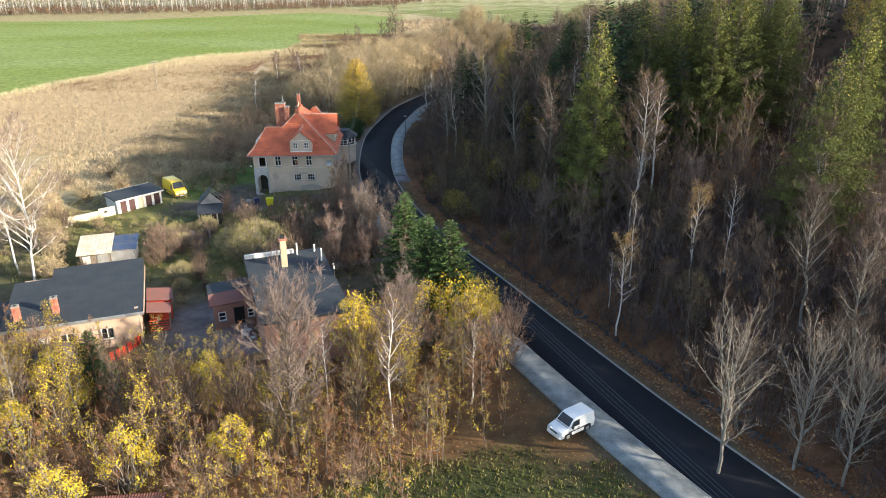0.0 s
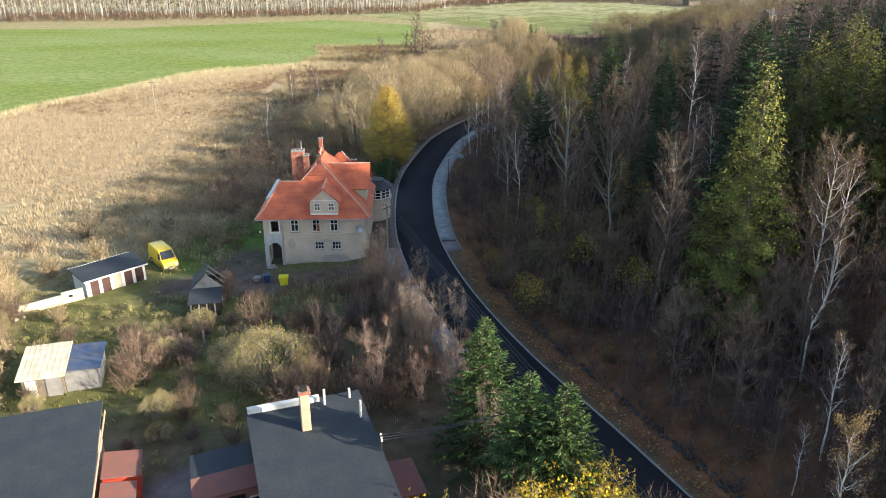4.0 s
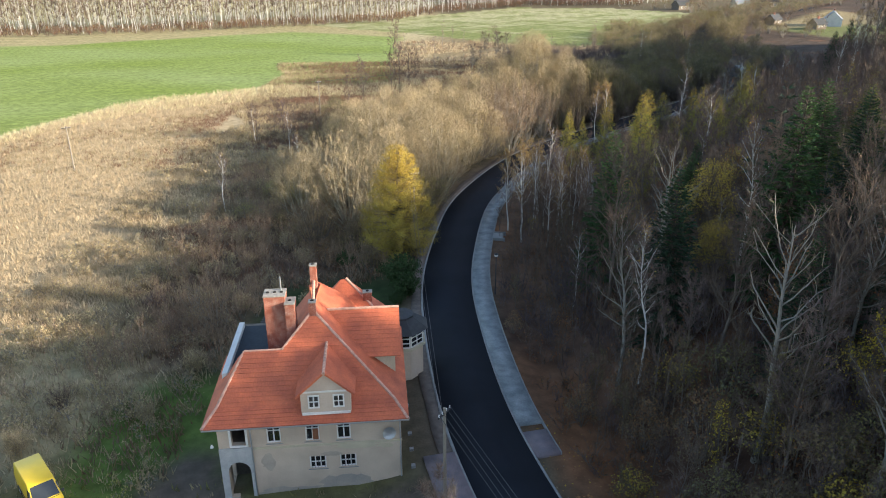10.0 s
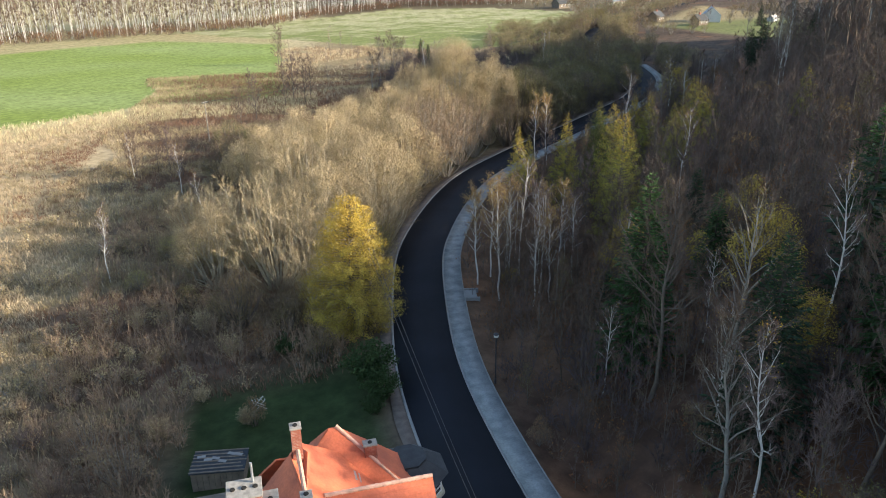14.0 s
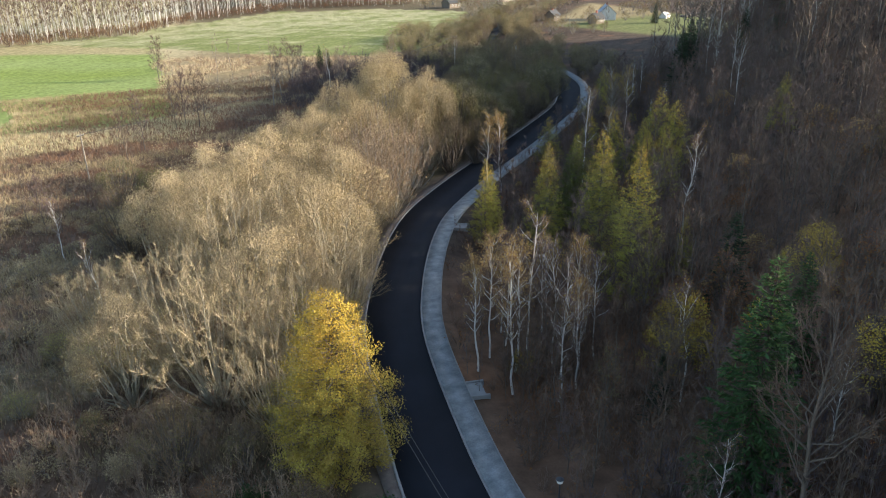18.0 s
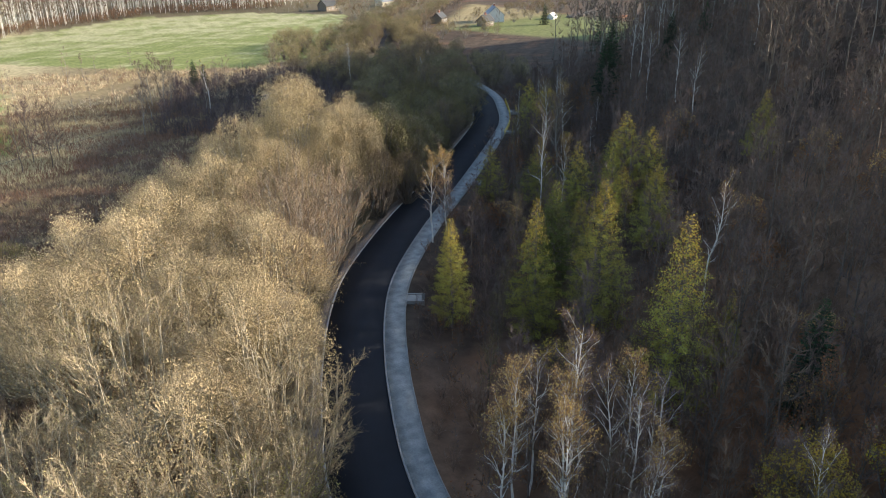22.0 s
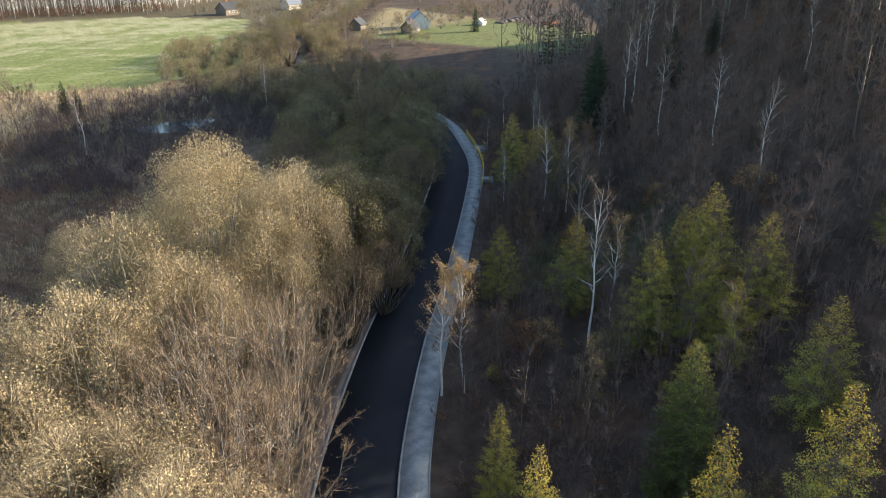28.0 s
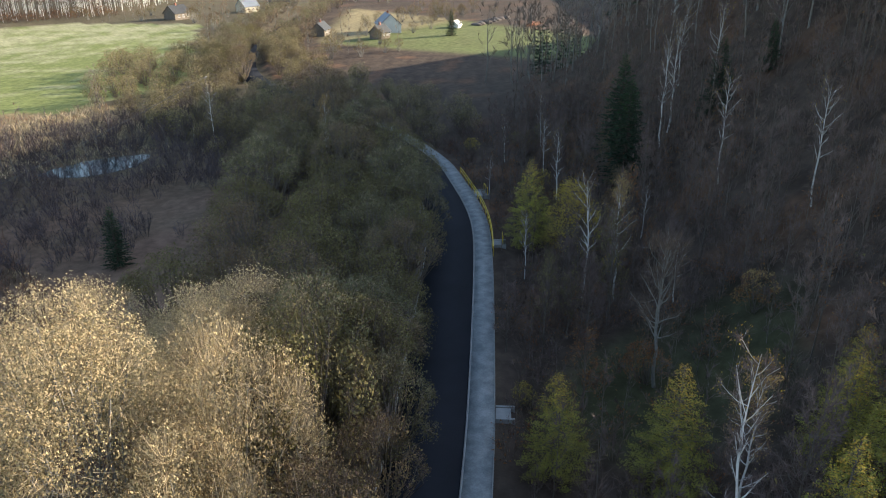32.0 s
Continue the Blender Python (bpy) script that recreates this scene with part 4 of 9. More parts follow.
FANTREE = prototype("bare_tree", broadleaf(245, 11, 0.15, 0.22, 32, 4.2, 56, 11, 2000, 0.55, 0, 0.1, twig_w=0.018, crook=0.06, sub_len=0.5), M["bark_grey"], [M["twig_haze"]], "bare tree with a fan of pale forked branches", "tree")
GREYTREE = prototype("bare_tree", broadleaf(46, 13, 0.2, 0.24, 48, 4.5, 44, 10, 11000, 0.7, 0, 0.1, twig_w=0.023, crook=0.07), M["bark"], [M["twig_lilac"]], "bare tree with a dense round crown of grey twigs", "tree")
LEMON = [prototype("yellow_tree", lobed(180 + i, (6.5, 5.5, 5.0)[i], (2.0, 1.9, 1.6)[i], (20, 18, 14)[i], 0.55, (1700, 1500, 1300)[i], 0.07, 700, r0=0.07, low=0.3, ragged=1.1, second=0.2, twig_w=0.024), M["bark_grey"], [M["twig_grey"], M["leaf_lemon"], M["leaf_lime"]],
                   "young tree with bright lemon-yellow leaves", "tree") for i in range(3)]
BIGBIRCH = prototype("birch_tree", broadleaf(48, 19, 0.17, 0.25, 36, 5.2, 40, 9, 6000, 1.2, 0, 0.1, twig_w=0.026, droop=0.12, crook=0.10), M["bark_birch"], [M["twig_haze"]], "tall birch with white trunk and bare pale branches", "tree")
MUSTARD = prototype("autumn_tree", lobed(49, 11, 3.0, 30, 1.05, 6500, 0.065, 1100, r0=0.11, low=0.3, ragged=1.0, second=0.3), M["bark"], [M["twig_brown"], M["leaf_ochre"], M["leaf_goldolive"]], "slim tree with mustard-yellow autumn leaves", "tree")
RUSTY = [prototype("autumn_tree", broadleaf(50 + i, 10 + i, 0.14, 0.22, 22, 2.4, 40, 5, 1100, 0.75, (900, 900, 900)[i], 0.08, crook=0.08), M["bark"], [M["twig_brown"], M[("leaf_rust", "leaf_olive", "leaf_lemon")[i]]],
                   ("brown tree with a few rusty leaves remaining", "dull tree with a thin olive crown", "young tree with thin lemon-yellow leaves")[i], "tree") for i in range(3)]
WILLOW = [prototype("willow_tree", dome_tree(60 + i, 12.0 + i * 0.8, 5.6 + 0.3 * i, 26, 11, 8500, 0.85, 8200, 0.054, r0=0.135, twig_w=0.026), M["bark_willow"], [M["twig_grey"], M["leaf_olivetan"]],
                    "broad multi-stemmed willow with pale tan autumn leaves", "tree", "willows along the road") for i in range(3)]
# low leaves take darker leaf_olivetan, which draws shaded gaps into these crowns
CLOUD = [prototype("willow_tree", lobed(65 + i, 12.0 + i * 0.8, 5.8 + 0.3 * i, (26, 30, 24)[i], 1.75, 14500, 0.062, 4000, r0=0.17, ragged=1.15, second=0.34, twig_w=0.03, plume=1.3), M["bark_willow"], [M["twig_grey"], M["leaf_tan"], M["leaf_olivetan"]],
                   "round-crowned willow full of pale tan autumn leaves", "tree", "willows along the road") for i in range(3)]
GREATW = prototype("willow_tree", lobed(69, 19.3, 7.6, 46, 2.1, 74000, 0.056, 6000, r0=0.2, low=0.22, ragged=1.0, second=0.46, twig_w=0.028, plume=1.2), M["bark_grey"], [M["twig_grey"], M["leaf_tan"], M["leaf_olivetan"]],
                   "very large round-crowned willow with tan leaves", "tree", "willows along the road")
DULLW = [prototype("willow_tree", lobed(70 + i, 10.5 + i, 5.4, 46, 1.15, (6000, 5500, 4800)[i], 0.088, 1200, ragged=1.0, second=(0.2, 0.4, 0.3)[i]), M["bark"], [M[("twig_brown", "twig_grey", "twig_purple")[i]], M[("leaf_olive", "leaf_dull", "leaf_brown")[i]], M[("leaf_dull", "leaf_olive", "leaf_olive")[i]]],
                   ("dull olive willow with a rounded crown", "half-bare greyish willow thinly leaved", "brownish willow with withered leaves")[i], "tree", "willows along the road") for i in range(3)]
SMALL = [prototype("autumn_tree", lobed(170 + i, (7, 6, 5, 6)[i], (2.6, 2.6, 2.2, 2.4)[i], 11, 1.15, (1400, 1400, 1250, 1100)[i], 0.095, 500, r0=0.09, low=0.28, ragged=0.9, second=0.35), M["bark"], [M["twig_brown"], M[("leaf_rustdull", "leaf_olive", "leaf_ochre", "leaf_brown")[i]], M[("leaf_brown", "leaf_dull", "leaf_olive", "leaf_olive")[i]]],
                  ("small round tree with withered rusty leaves", "small round tree with dull olive leaves", "small tree turning ochre yellow", "small brown tree with shrivelled leaves")[i], "tree") for i in range(4)]
RUSSET = prototype("willow_tree", dome_tree(75, 11, 5.2, 24, 12, 6500, 0.75, 1800, 0.05, r0=0.10, twig_w=0.022), M["bark_grey"], [M["twig_russet"], M["leaf_olivetan"]], "bare willow with warm reddish-tan twigs", "tree", "willows along the road")
LARCH = [prototype("larch_tree", soft_cone(80 + i, 14.5, 0.17, (3.6, 3.3, 3.9)[i], 18500, 0.056, (0.95, 1.0, 0.9)[i]), M["bark"], [M["leaf_larch"], M["leaf_larchgold"]],
                   "conical larch with yellow-green needles turning gold at the top", "tree", "larches") for i in range(3)]
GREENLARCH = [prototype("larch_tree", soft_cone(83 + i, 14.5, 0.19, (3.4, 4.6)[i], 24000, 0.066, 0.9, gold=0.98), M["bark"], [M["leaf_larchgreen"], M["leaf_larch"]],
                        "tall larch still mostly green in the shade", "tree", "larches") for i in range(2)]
GOLDLARCH = prototype("larch_tree", soft_cone(85, 12.6, 0.2, 4.8, 60000, 0.055, 0.65, gold=0.74, bare=0.03, boughs=300), M["bark"], [M["leaf_goldolive"], M["leaf_goldsoft"]],
                      "broad golden-yellow larch beside the road", "tree")
SPRUCE = [prototype("spruce_tree", conifer(90 + i, 16, 0.2, (3.4, 4.0)[i], 46, 8, 9000, 0.40, 0.8, 0.28, 0.03), M["bark_spruce"], [M[("needle", "needle_dark")[i]], M[("needle_fresh", "needle")[i]]],
                    ("dark green spruce with dense boughs", "tall dark spruce with lighter tip")[i], "tree", "spruces") for i in range(2)]
WIDESPRUCE = prototype("spruce_tree", conifer(95, 13, 0.2, 4.3, 44, 9, 15000, 0.42, 0.8, 0.2, 0.02), M["bark_spruce"], [M["needle_mid"], M["needle_fresh"]], "broad green spruce with dense boughs by the road", "tree", "spruces")
YELLOW = [prototype("yellow_shrub", bush(100 + i, (4.5, 5.5, 3.6)[i], (1.9, 2.3, 2.0)[i], 30, 1100, 0.75, (1500, 1800, 1200)[i], 0.085), M["bark_grey"], [M["twig_grey"], M["leaf_lemon"]],
                    "tall shrub with bright lemon-yellow autumn leaves", "shrub") for i in range(3)]
BROWNB = [prototype("bare_shrub", bush(110 + i, (3.2, 4.6, 2.4)[i], (1.8, 2.2, 1.7)[i], 36, 1100, 0.75, (0, 0, 60)[i], 0.08, twig_w=0.03), M["bark"], [M[("twig_brown", "twig_warm", "twig_purple")[i]], M["leaf_rust"]],
                    ("leafless brown shrub with dense twigs", "tall leafless shrub with greyish twigs", "low purplish shrub with a few rusty leaves")[i], "shrub") for i in range(3)]
GREENB = prototype("leafy_shrub", lobed(120, 4.0, 3.0, 40, 0.75, 9000, 0.036, 3800, r0=0.06, low=0.3, ragged=1.3, second=0.4, twig_w=0.022, plume=1.1), M["bark_grey"], [M["twig_grey"], M["leaf_greenish"], M["leaf_olivetan"]], "wide shrub with thin yellow-green leaves", "shrub")
HEDGE = prototype("evergreen_shrub", bush(121, 3.2, 2.2, 34, 700, 0.5, 5000, 0.09), M["bark"], [M["hedge"], M["hedge"]], "dense dark green evergreen shrub", "shrub")
TAWNY = prototype("tawny_shrub", bush(122, 3.0, 1.6, 26, 1300, 0.7, 1400, 0.06), M["bark_grey"], [M["twig_grey"], M["leaf_tan"]], "pale tawny shrub with dry seed heads", "shrub")

SWITCH = [prototype("bare_shrub", broadleaf(126 + i, 8, 0.07, 0.08, 26, 1.5, 62, 5, 1500, 0.85, 0, 0.1, stems=5, twig_w=0.024, spread=0.14, crook=0.06), M["bark_grey"], [M[("twig_rose", "twig_haze", "twig_warm")[i]]],
                    ("tall leafless shrub with reddish upright stems", "tall leafless shrub with pinkish-grey twigs", "tall brown leafless shrub")[i], "shrub") for i in range(3)]

# low-cost forms for the joined woods
ROSEBUSH = prototype("red_shrub", bush(124, 2.9, 1.3, 30, 1300, 0.55, 900, 0.05, twig_w=0.026), M["bark"], [M["twig_rose"], M["leaf_rust"]], "dusky red shrub with bare reddish twigs", "shrub")
EMBER = [prototype("autumn_shrub", lobed(270 + i, 5.0, 2.1, 16, 0.75, 1500, 0.07, 700, r0=0.06, low=0.25, ragged=1.2, second=0.4, twig_w=0.026), M["bark"], [M["twig_warm"], M[("leaf_birch", "leaf_rust")[i]], M["leaf_rust"]],
                   ("ragged bush with thin orange leaves", "ragged bush with thin rust-brown leaves")[i], "shrub") for i in range(2)]
CLUMP = [lobed(260 + i, 1.7, 1.5, 7, 0.62, 300, 0.085, 80, r0=0.03, low=0.25, ragged=1.0, second=0.4, twig_w=0.03, plume=1.1) for i in range(3)]
WOOD = [broadleaf(190 + i, 12 + i, 0.16, 0.25, 14, 3.4, 42, 2, 220, 1.4, 0, 0.1, twig_w=0.09, crook=0.07, lod=1) for i in range(5)]
MEDIUM = [broadleaf(195 + i, 8.5 + 0.8 * i, 0.09, 0.12, 14, 2.2, 46, 2, 420, 0.9, (0, 40, 0, 70)[i], 0.08, twig_w=0.042, crook=0.07, lod=1) for i in range(4)]
FAR = [broadleaf(200 + i, 13 + i, 0.17, 0.35, 8, 2.6, 42, 1, 95, 1.7, 0, 0.1, twig_w=0.08, crook=0.06, lod=1) for i in range(4)]
FARWOOD = [broadleaf(205 + i, 14 + i, 0.09, 0.2, 8, 3.0, 45, 1, 140, 1.7, 0, 0.1, twig_w=0.11, crook=0.06, lod=1) for i in range(4)]
FARLEAF = [lobed(210 + i, 11, 4.6, 16, 1.8, 760, 0.19, 90, ragged=0.8, twig_w=0.06) for i in range(3)]
SAPLING = [broadleaf(220 + i, 6.5 + i, 0.06, 0.15, 9, 1.3, 48, 1, 170, 0.75, 20, 0.08, twig_w=0.038, crook=0.08, lod=1) for i in range(4)]
YSAP = [broadleaf(225 + i, 6.5 + i, 0.06, 0.15, 9, 1.3, 50, 1, 130, 0.7, 160, 0.075, twig_w=0.032, crook=0.09, lod=1) for i in range(3)]
LOWBUSH = [bush(230 + i, 1.8, 1.5, 6, 100, 0.75, (25, 70, 50)[i], 0.08, twig_w=0.045) for i in range(3)]
BRUSH = [bush(235 + i, 5.0, 2.1, 9, 240, 1.15, (0, 12, 40)[i], 0.08, twig_w=0.06) for i in range(3)]
FARCON = [conifer(240 + i, 15, 0.2, 3.2, 16, 5, 600, 0.75, 0.8, 0.25, 0.03) for i in range(2)]

rng = random.Random(4)


def turn():
    return rng.uniform(0, 6.28)


# larches by the footway and up the slope: x, y, level of the tip, kind
def ground_at(x, y):
    return float(land(x, y)[0])


for x, y, h, k in ((14.8, 170.8, 17.6, 0), (14.4, 187.5, 14.2, 1), (19.9, 184.5, 15.8, 2), (21.6, 171.3, 9.9, 1), (33.6, 190.9, 13.6, 0), (29.8, 198.3, 8.6, 2), (14, 202, 8, 1),
                   (9.9, 194.9, 11.0, 1), (45.0, 207.0, 15, 0), (39.8, 218.3, 10, 0), (51.5, 212, 11, 2), (39.7, 203.7, 11.5, 1), (37.8, 200, 10.5, 2), (18.3, 88.5, 28.2, 0), (38, 71, 27, 1), (43, 77, 30, 2), (37.3, 207.5, 12, 1), (43, 200.7, 14.5, 2), (47, 211, 11.5, 0),
                   (45, 112, 33, 1), (58, 196, 18, 1), (66, 254, 10.5, 0), (36, 225, 8, 2), (27, 140, 24, 1)):
    squat = 1.35 if x > 24 and y > 180 else 1.0
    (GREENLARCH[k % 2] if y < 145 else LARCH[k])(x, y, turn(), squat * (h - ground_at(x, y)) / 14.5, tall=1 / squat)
GOLDLARCH(-18.6, 159.5, 0.4, 1.12)
GREENLARCH[0](22.0, 193.7, 1.3, (13.0 - ground_at(22.0, 193.7)) / 14.5)
# spruces: x, y, level of the tip, kind
for x, y, h, k in ((-4.2, 77.3, 11.4, 0), (-1.6, 69.4, 11.6, 0), (0.7, 68.5, 11.4, 0), (2.6, 70.4, 5.4, 0), (3.6, 142.8, 19.4, 0), (14.5, 150, 15, 0), (6.1, 154.3, 6.3, 1), (25, 144, 24, 0), (5.2, 128.5, 19.5, 1), (13.6, 126.6, 26.3, 0), (20.6, 96.3, 30.5, 1), (26, 104, 30, 1),
                   (33, 92, 31, 1), (36, 110, 31, 1), (28, 118, 29, 1), (22, 132, 25, 1), (34, 130, 29, 1), (44, 100, 33, 1), (16, 108, 23, 1), (38, 140, 25, 1), (47, 158, 21, 1), (52, 130, 30, 0), (33, 155, 19, 1), (60, 150, 26, 1), (58, 118, 33, 1), (95, 262, 19, 1), (100, 250, 22, 1), (70, 180, 22, 1),
                   (20, 163, 13, 1), (19, 119, 25, 1), (11, 117, 18, 1), (28, 286, 6, 1), (193, 405, 10.5, 1), (-31.7, 57.5, 5, 0), (66, 140, 30, 1), (50, 88, 33, 1), (88, 256, 17, 1), (106, 246, 24, 1), (46, 120, 33, 1), (40, 126, 31, 1), (30, 96, 30, 1), (34, 98, 31.5, 0), (38, 96, 32, 1), (40, 101, 33, 1), (27, 99, 29.5, 0), (36, 93, 32, 1), (42, 94, 33.5, 0), (31, 101, 31, 1)):
    (WIDESPRUCE if y < 80 and x < 5 else GREENLARCH[int(y) % 2] if 85 < y < 106 and x > 26.5 else SPRUCE[k])(x, y, turn(), (h - ground_at(x, y)) / (13 if y < 80 and x < 5 else 14.5 if 85 < y < 106 and x > 26.5 else 16))
# birches: x, y, height, gold
for x, y, h, g in ((-2.3, 163, 13, 1), (-0.6, 166, 12.5, 1), (1.3, 167.3, 13.5, 0), (2.2, 163, 12, 0), (-3.6, 167.5, 11.5, 1), (3.8, 169, 11, 0), (0.5, 160, 11, 0), (4.5, 163.5, 10, 0), (-1.5, 169.5, 12, 1), (3.0, 165.5, 12.5, 0), (5.8, 167.0, 11, 1), (6.8, 164.5, 10.5, 0), (0.6, 170.5, 11.5, 0), (2.6, 160.5, 10.5, 1), (8.0, 168.0, 9.5, 0), (19.4, 214.5, 12, 1), (21.4, 214, 12.5, 1), (35, 212, 14.5, 0),
                   (59, 240.5, 14, 0), (61, 238, 12.5, 1), (95, 255, 16, 0), (98, 256, 17, 0), (102, 252, 15, 0), (40.5, 214, 10.5, 1), (6, 172, 9.5, 1), (1.4, 173, 9, 1), (8.5, 154.6, 10, 0), (17.5, 65.5, 11, 1), (20.8, 106, 13, 0), (18, 109.7, 12, 0), (24, 85.5, 16, 0), (25.5, 86.5, 15, 0), (22, 81, 12, 0), (26, 70, 11, 1), (-4.2, 51.2, 13.5, 0), (-10, 55, 9, 0), (2.5, 55, 9, 0),
                   (18.2, 110.4 - 6, 14, 0), (14, 134, 14, 0), (3.5, 131, 11, 0), (2.1, 124, 13, 0), (24, 124, 14, 0), (27, 178, 12, 0), (-53, 84, 15, 0), (-51, 72, 15, 0), (-46, 181, 9, 0), (-41, 215, 9, 0), (-36, 196, 8.5, 0), (20, 320, 11, 0), (62, 330, 12, 0),
                   (68, 300, 12, 1), (-50.5, 228, 8, 0), (84, 240, 13, 0), (110, 262, 14, 0), (76, 226, 12, 0), (90, 222, 11, 0), (120, 270, 15, 0), (66, 214, 12, 0)):
    (GOLDBIRCH if g else BIRCH)[rng.randrange(3)](x, y, turn(), h / (12.5 if g else 14.5))
BIGBIRCH(-48.3, 78.6, 0.7, 1.0)
# pale bare trees
for x, y, h in ((20.6, 44.5, 11.5), (26.5, 45.0, 10.5), (29.5, 43.5, 10.0)):
    FANTREE(x, y, turn(), h / 11)
for x, y, h in ((31, 48, 10), (34, 53, 12), (24, 50, 8), (17.5, 123.5, 15), (8.7, 147.4, 13), (15, 117, 13), (33, 60, 13), (11.8, 128, 14), (25, 130, 14), (38, 70, 13), (50, 226, 13), (-24, 55, 7), (-17, 52, 8), (-27, 52, 8), (-35, 50, 9), (-40, 56, 9)):
    PALE[rng.randrange(2)](x, y, turn(), h / 14)
# the willow belt between road and reeds
for x, y, h, k in ((-26, 173, 12.5, 0), (-20, 179, 14, 1), (-29, 183, 12, 2), (-21.5, 190, 14.5, 0), (-13, 187, 14, 1), (-14, 197, 14.5, 2), (-24, 200, 14.5, 1), (-6, 203, 13.5, 0), (-8, 211, 14, 2), (-1.5, 207.5, 12, 1), (-17, 209, 15, 0), (-9.5, 226.5, 14.5, 2), (-13, 219, 15, 0), (-21.5, 213.5, 14.5, 1), (2, 248, 12, 2), (-27.5, 206, 13.5, 1), 
                   (19.5, 243.5, 14.5, 2), (16, 254, 13, 1), (-33, 176, 11, 1), (-22, 167, 9, 2), (24.5, 246, 14, 0), (-9.5, 193.5, 11, 1), (-13.5, 178, 12, 2), (-3.5, 205.5, 10, 1), (-19, 172, 11, 0), (-36, 188, 9, 2)):
    (RUSSET if 205 < y < 236 and x > -5.5 else (WILLOW if y < 196 and k != 1 else CLOUD)[k])(x, y, turn(), h / (11.5 if 205 < y < 236 and x > -5.5 else 12.5 + k * 0.8))
for x, y, h in ((31, 244, 10), (30, 252, 11), (38, 250, 9.5), (37, 259, 11), (45, 259, 10), (44, 268, 11), (52, 266, 10), (52, 276, 11), (60, 274, 10), (59, 284, 11.5), (68, 284, 10), (67, 295, 11), (74, 298, 11), (24, 262, 11), (33, 266, 11), (40, 278, 11), (48, 288, 12), (56, 296, 12),
                (64, 306, 12), (75, 312, 12), (82, 322, 12), (70, 320, 12), (-30, 165, 6.5), (-33, 214, 9), (-12, 224, 10), (-28, 226, 9), (0, 236, 10), (-35, 235, 8), (33, 243, 9), (36, 245, 9), (43, 252, 9), (49, 258, 9), (56, 265, 9), (63, 274, 9.5), (28, 258, 10), (35, 256, 10), (48, 272, 10), (71, 291, 10), (78, 304, 10), (41, 264, 10)):
    DULLW[rng.randrange(3)](x + (1.3 if 230 < y < 300 else 0), y, turn(), h / 11)
# autumn trees near the road on the slope
for x, y, h, k in ((12.8, 140.4, 11, 2), (8.6, 155.8, 10, 2), (10, 158, 8, 0), (7, 111, 9, 1), (3.5, 118, 7, 1), (13, 112, 8, 2), (-0.5, 119, 5, 1), (4, 112, 6, 2), (9, 103, 7, 1), (20, 98, 8, 1), (27, 92, 8, 2), (14, 106, 7, 2), (36, 86, 9, 0), (44, 92, 8, 1), (11, 120, 9, 0), (55, 100, 9, 2),
                   (18, 148, 9, 0), (22, 156, 9, 2), (46, 170, 9, 1), (30, 205, 9, 1), (24, 203, 8, 1), (56, 235, 11, 1), (50, 238, 8, 1), (64, 246, 11, 2), (43, 228, 7, 0), (16, 160, 8, 0), (13, 155, 7, 0), (72, 244, 9, 0)):
    (MUSTARD(x, y, turn(), h / 11) if k == 2 and h >= 9 else RUSTY[k](x, y, turn(), h / (10 + k)))
# lone trees on the valley floor
for x, y, h in ((12, 332.8, 11), (8.7, 341.6, 10), (13.6, 344, 11), (10, 337, 10), (15, 338, 9), (18, 346, 9), (1.6, 305, 10), (6, 318, 8)):
    PALE[rng.randrange(2)](x, y, turn(), h / 14)
for x, y, h in ((-20.8, 292.4, 12), (-18, 289, 11), (-23, 288, 10), (-16, 296, 10), (-23.8, 359, 11), (-49.8, 226, 7.5), (-44.6, 229, 8), (-47, 232, 7), (-42, 226, 6.5), (-51, 229, 6), (-33, 262, 9), (-30, 270, 9)):
    BARE[rng.randrange(4)](x, y, turn(), h / 13)
for x, y, s_ in ((-36, 184, 0.9), (-39, 187, 0.8), (-33, 181, 0.7), (-42, 178, 0.6), (-31, 190, 0.8)):
    GREENB(x, y, turn(), s_)
for x, y, s_, k in ((-27.3, 183, 0.8, 0), (-25, 163, 0.75, 3), (-30, 168, 0.6, 3), (-28, 158, 0.6, 0), (-22, 155, 0.65, 3), (-36, 172, 0.5, 1)):
    SMALL[k](x, y, turn(), s_)
for x, y, s_ in ((97, 388, 0.75), (102, 396, 0.8), (106, 404, 0.75), (111, 412, 0.8), (117, 420, 0.75), (123, 428, 0.8), (94, 378, 0.8), (100, 405, 0.7), (130, 437, 0.7)):
    DULLW[rng.randrange(3)](x, y, turn(), s_)
SPRUCE[1](25.4, 354.7, 1.0, 0.5)
SPRUCE[1](27.5, 352, 2.0, 0.4)
SMALL[0](-21.5, 108, 0.3, 0.30)
GREENB(-16.5, 176.5, 0.8, 1.7)
GREENB(-20.5, 167.5, 2.1, 1.1)
GREENB(21.5, 238.5, 1.2, 1.6)
ROSEBUSH(-34.0, 108.4, 2.3, 1.0)
ROSEBUSH(-19.5, 106.3, 0.9, 0.7)
for x, y, s_ in ((-19, 107.5, 0.45), (-17.5, 105, 0.6), (-16.5, 108.5, 0.4)):
    BROWNB[2](x, y, turn(), s_)
for x, y, s_, k in ((1.5, 104, 0.8, 2), (5, 101, 0.9, 1), (8.5, 105, 1.0, 2), (3, 109, 0.8, 1), (7, 112, 0.9, 2), (11, 108, 1.0, 1), (-1.5, 112, 0.7, 2), (0.5, 117, 0.7, 0), (4, 121, 0.8, 2), (-3, 122, 0.6, 0), (12, 98, 0.9, 2), (14, 114, 1.0, 2)):
    SMALL[k](x, y, turn(), s_)
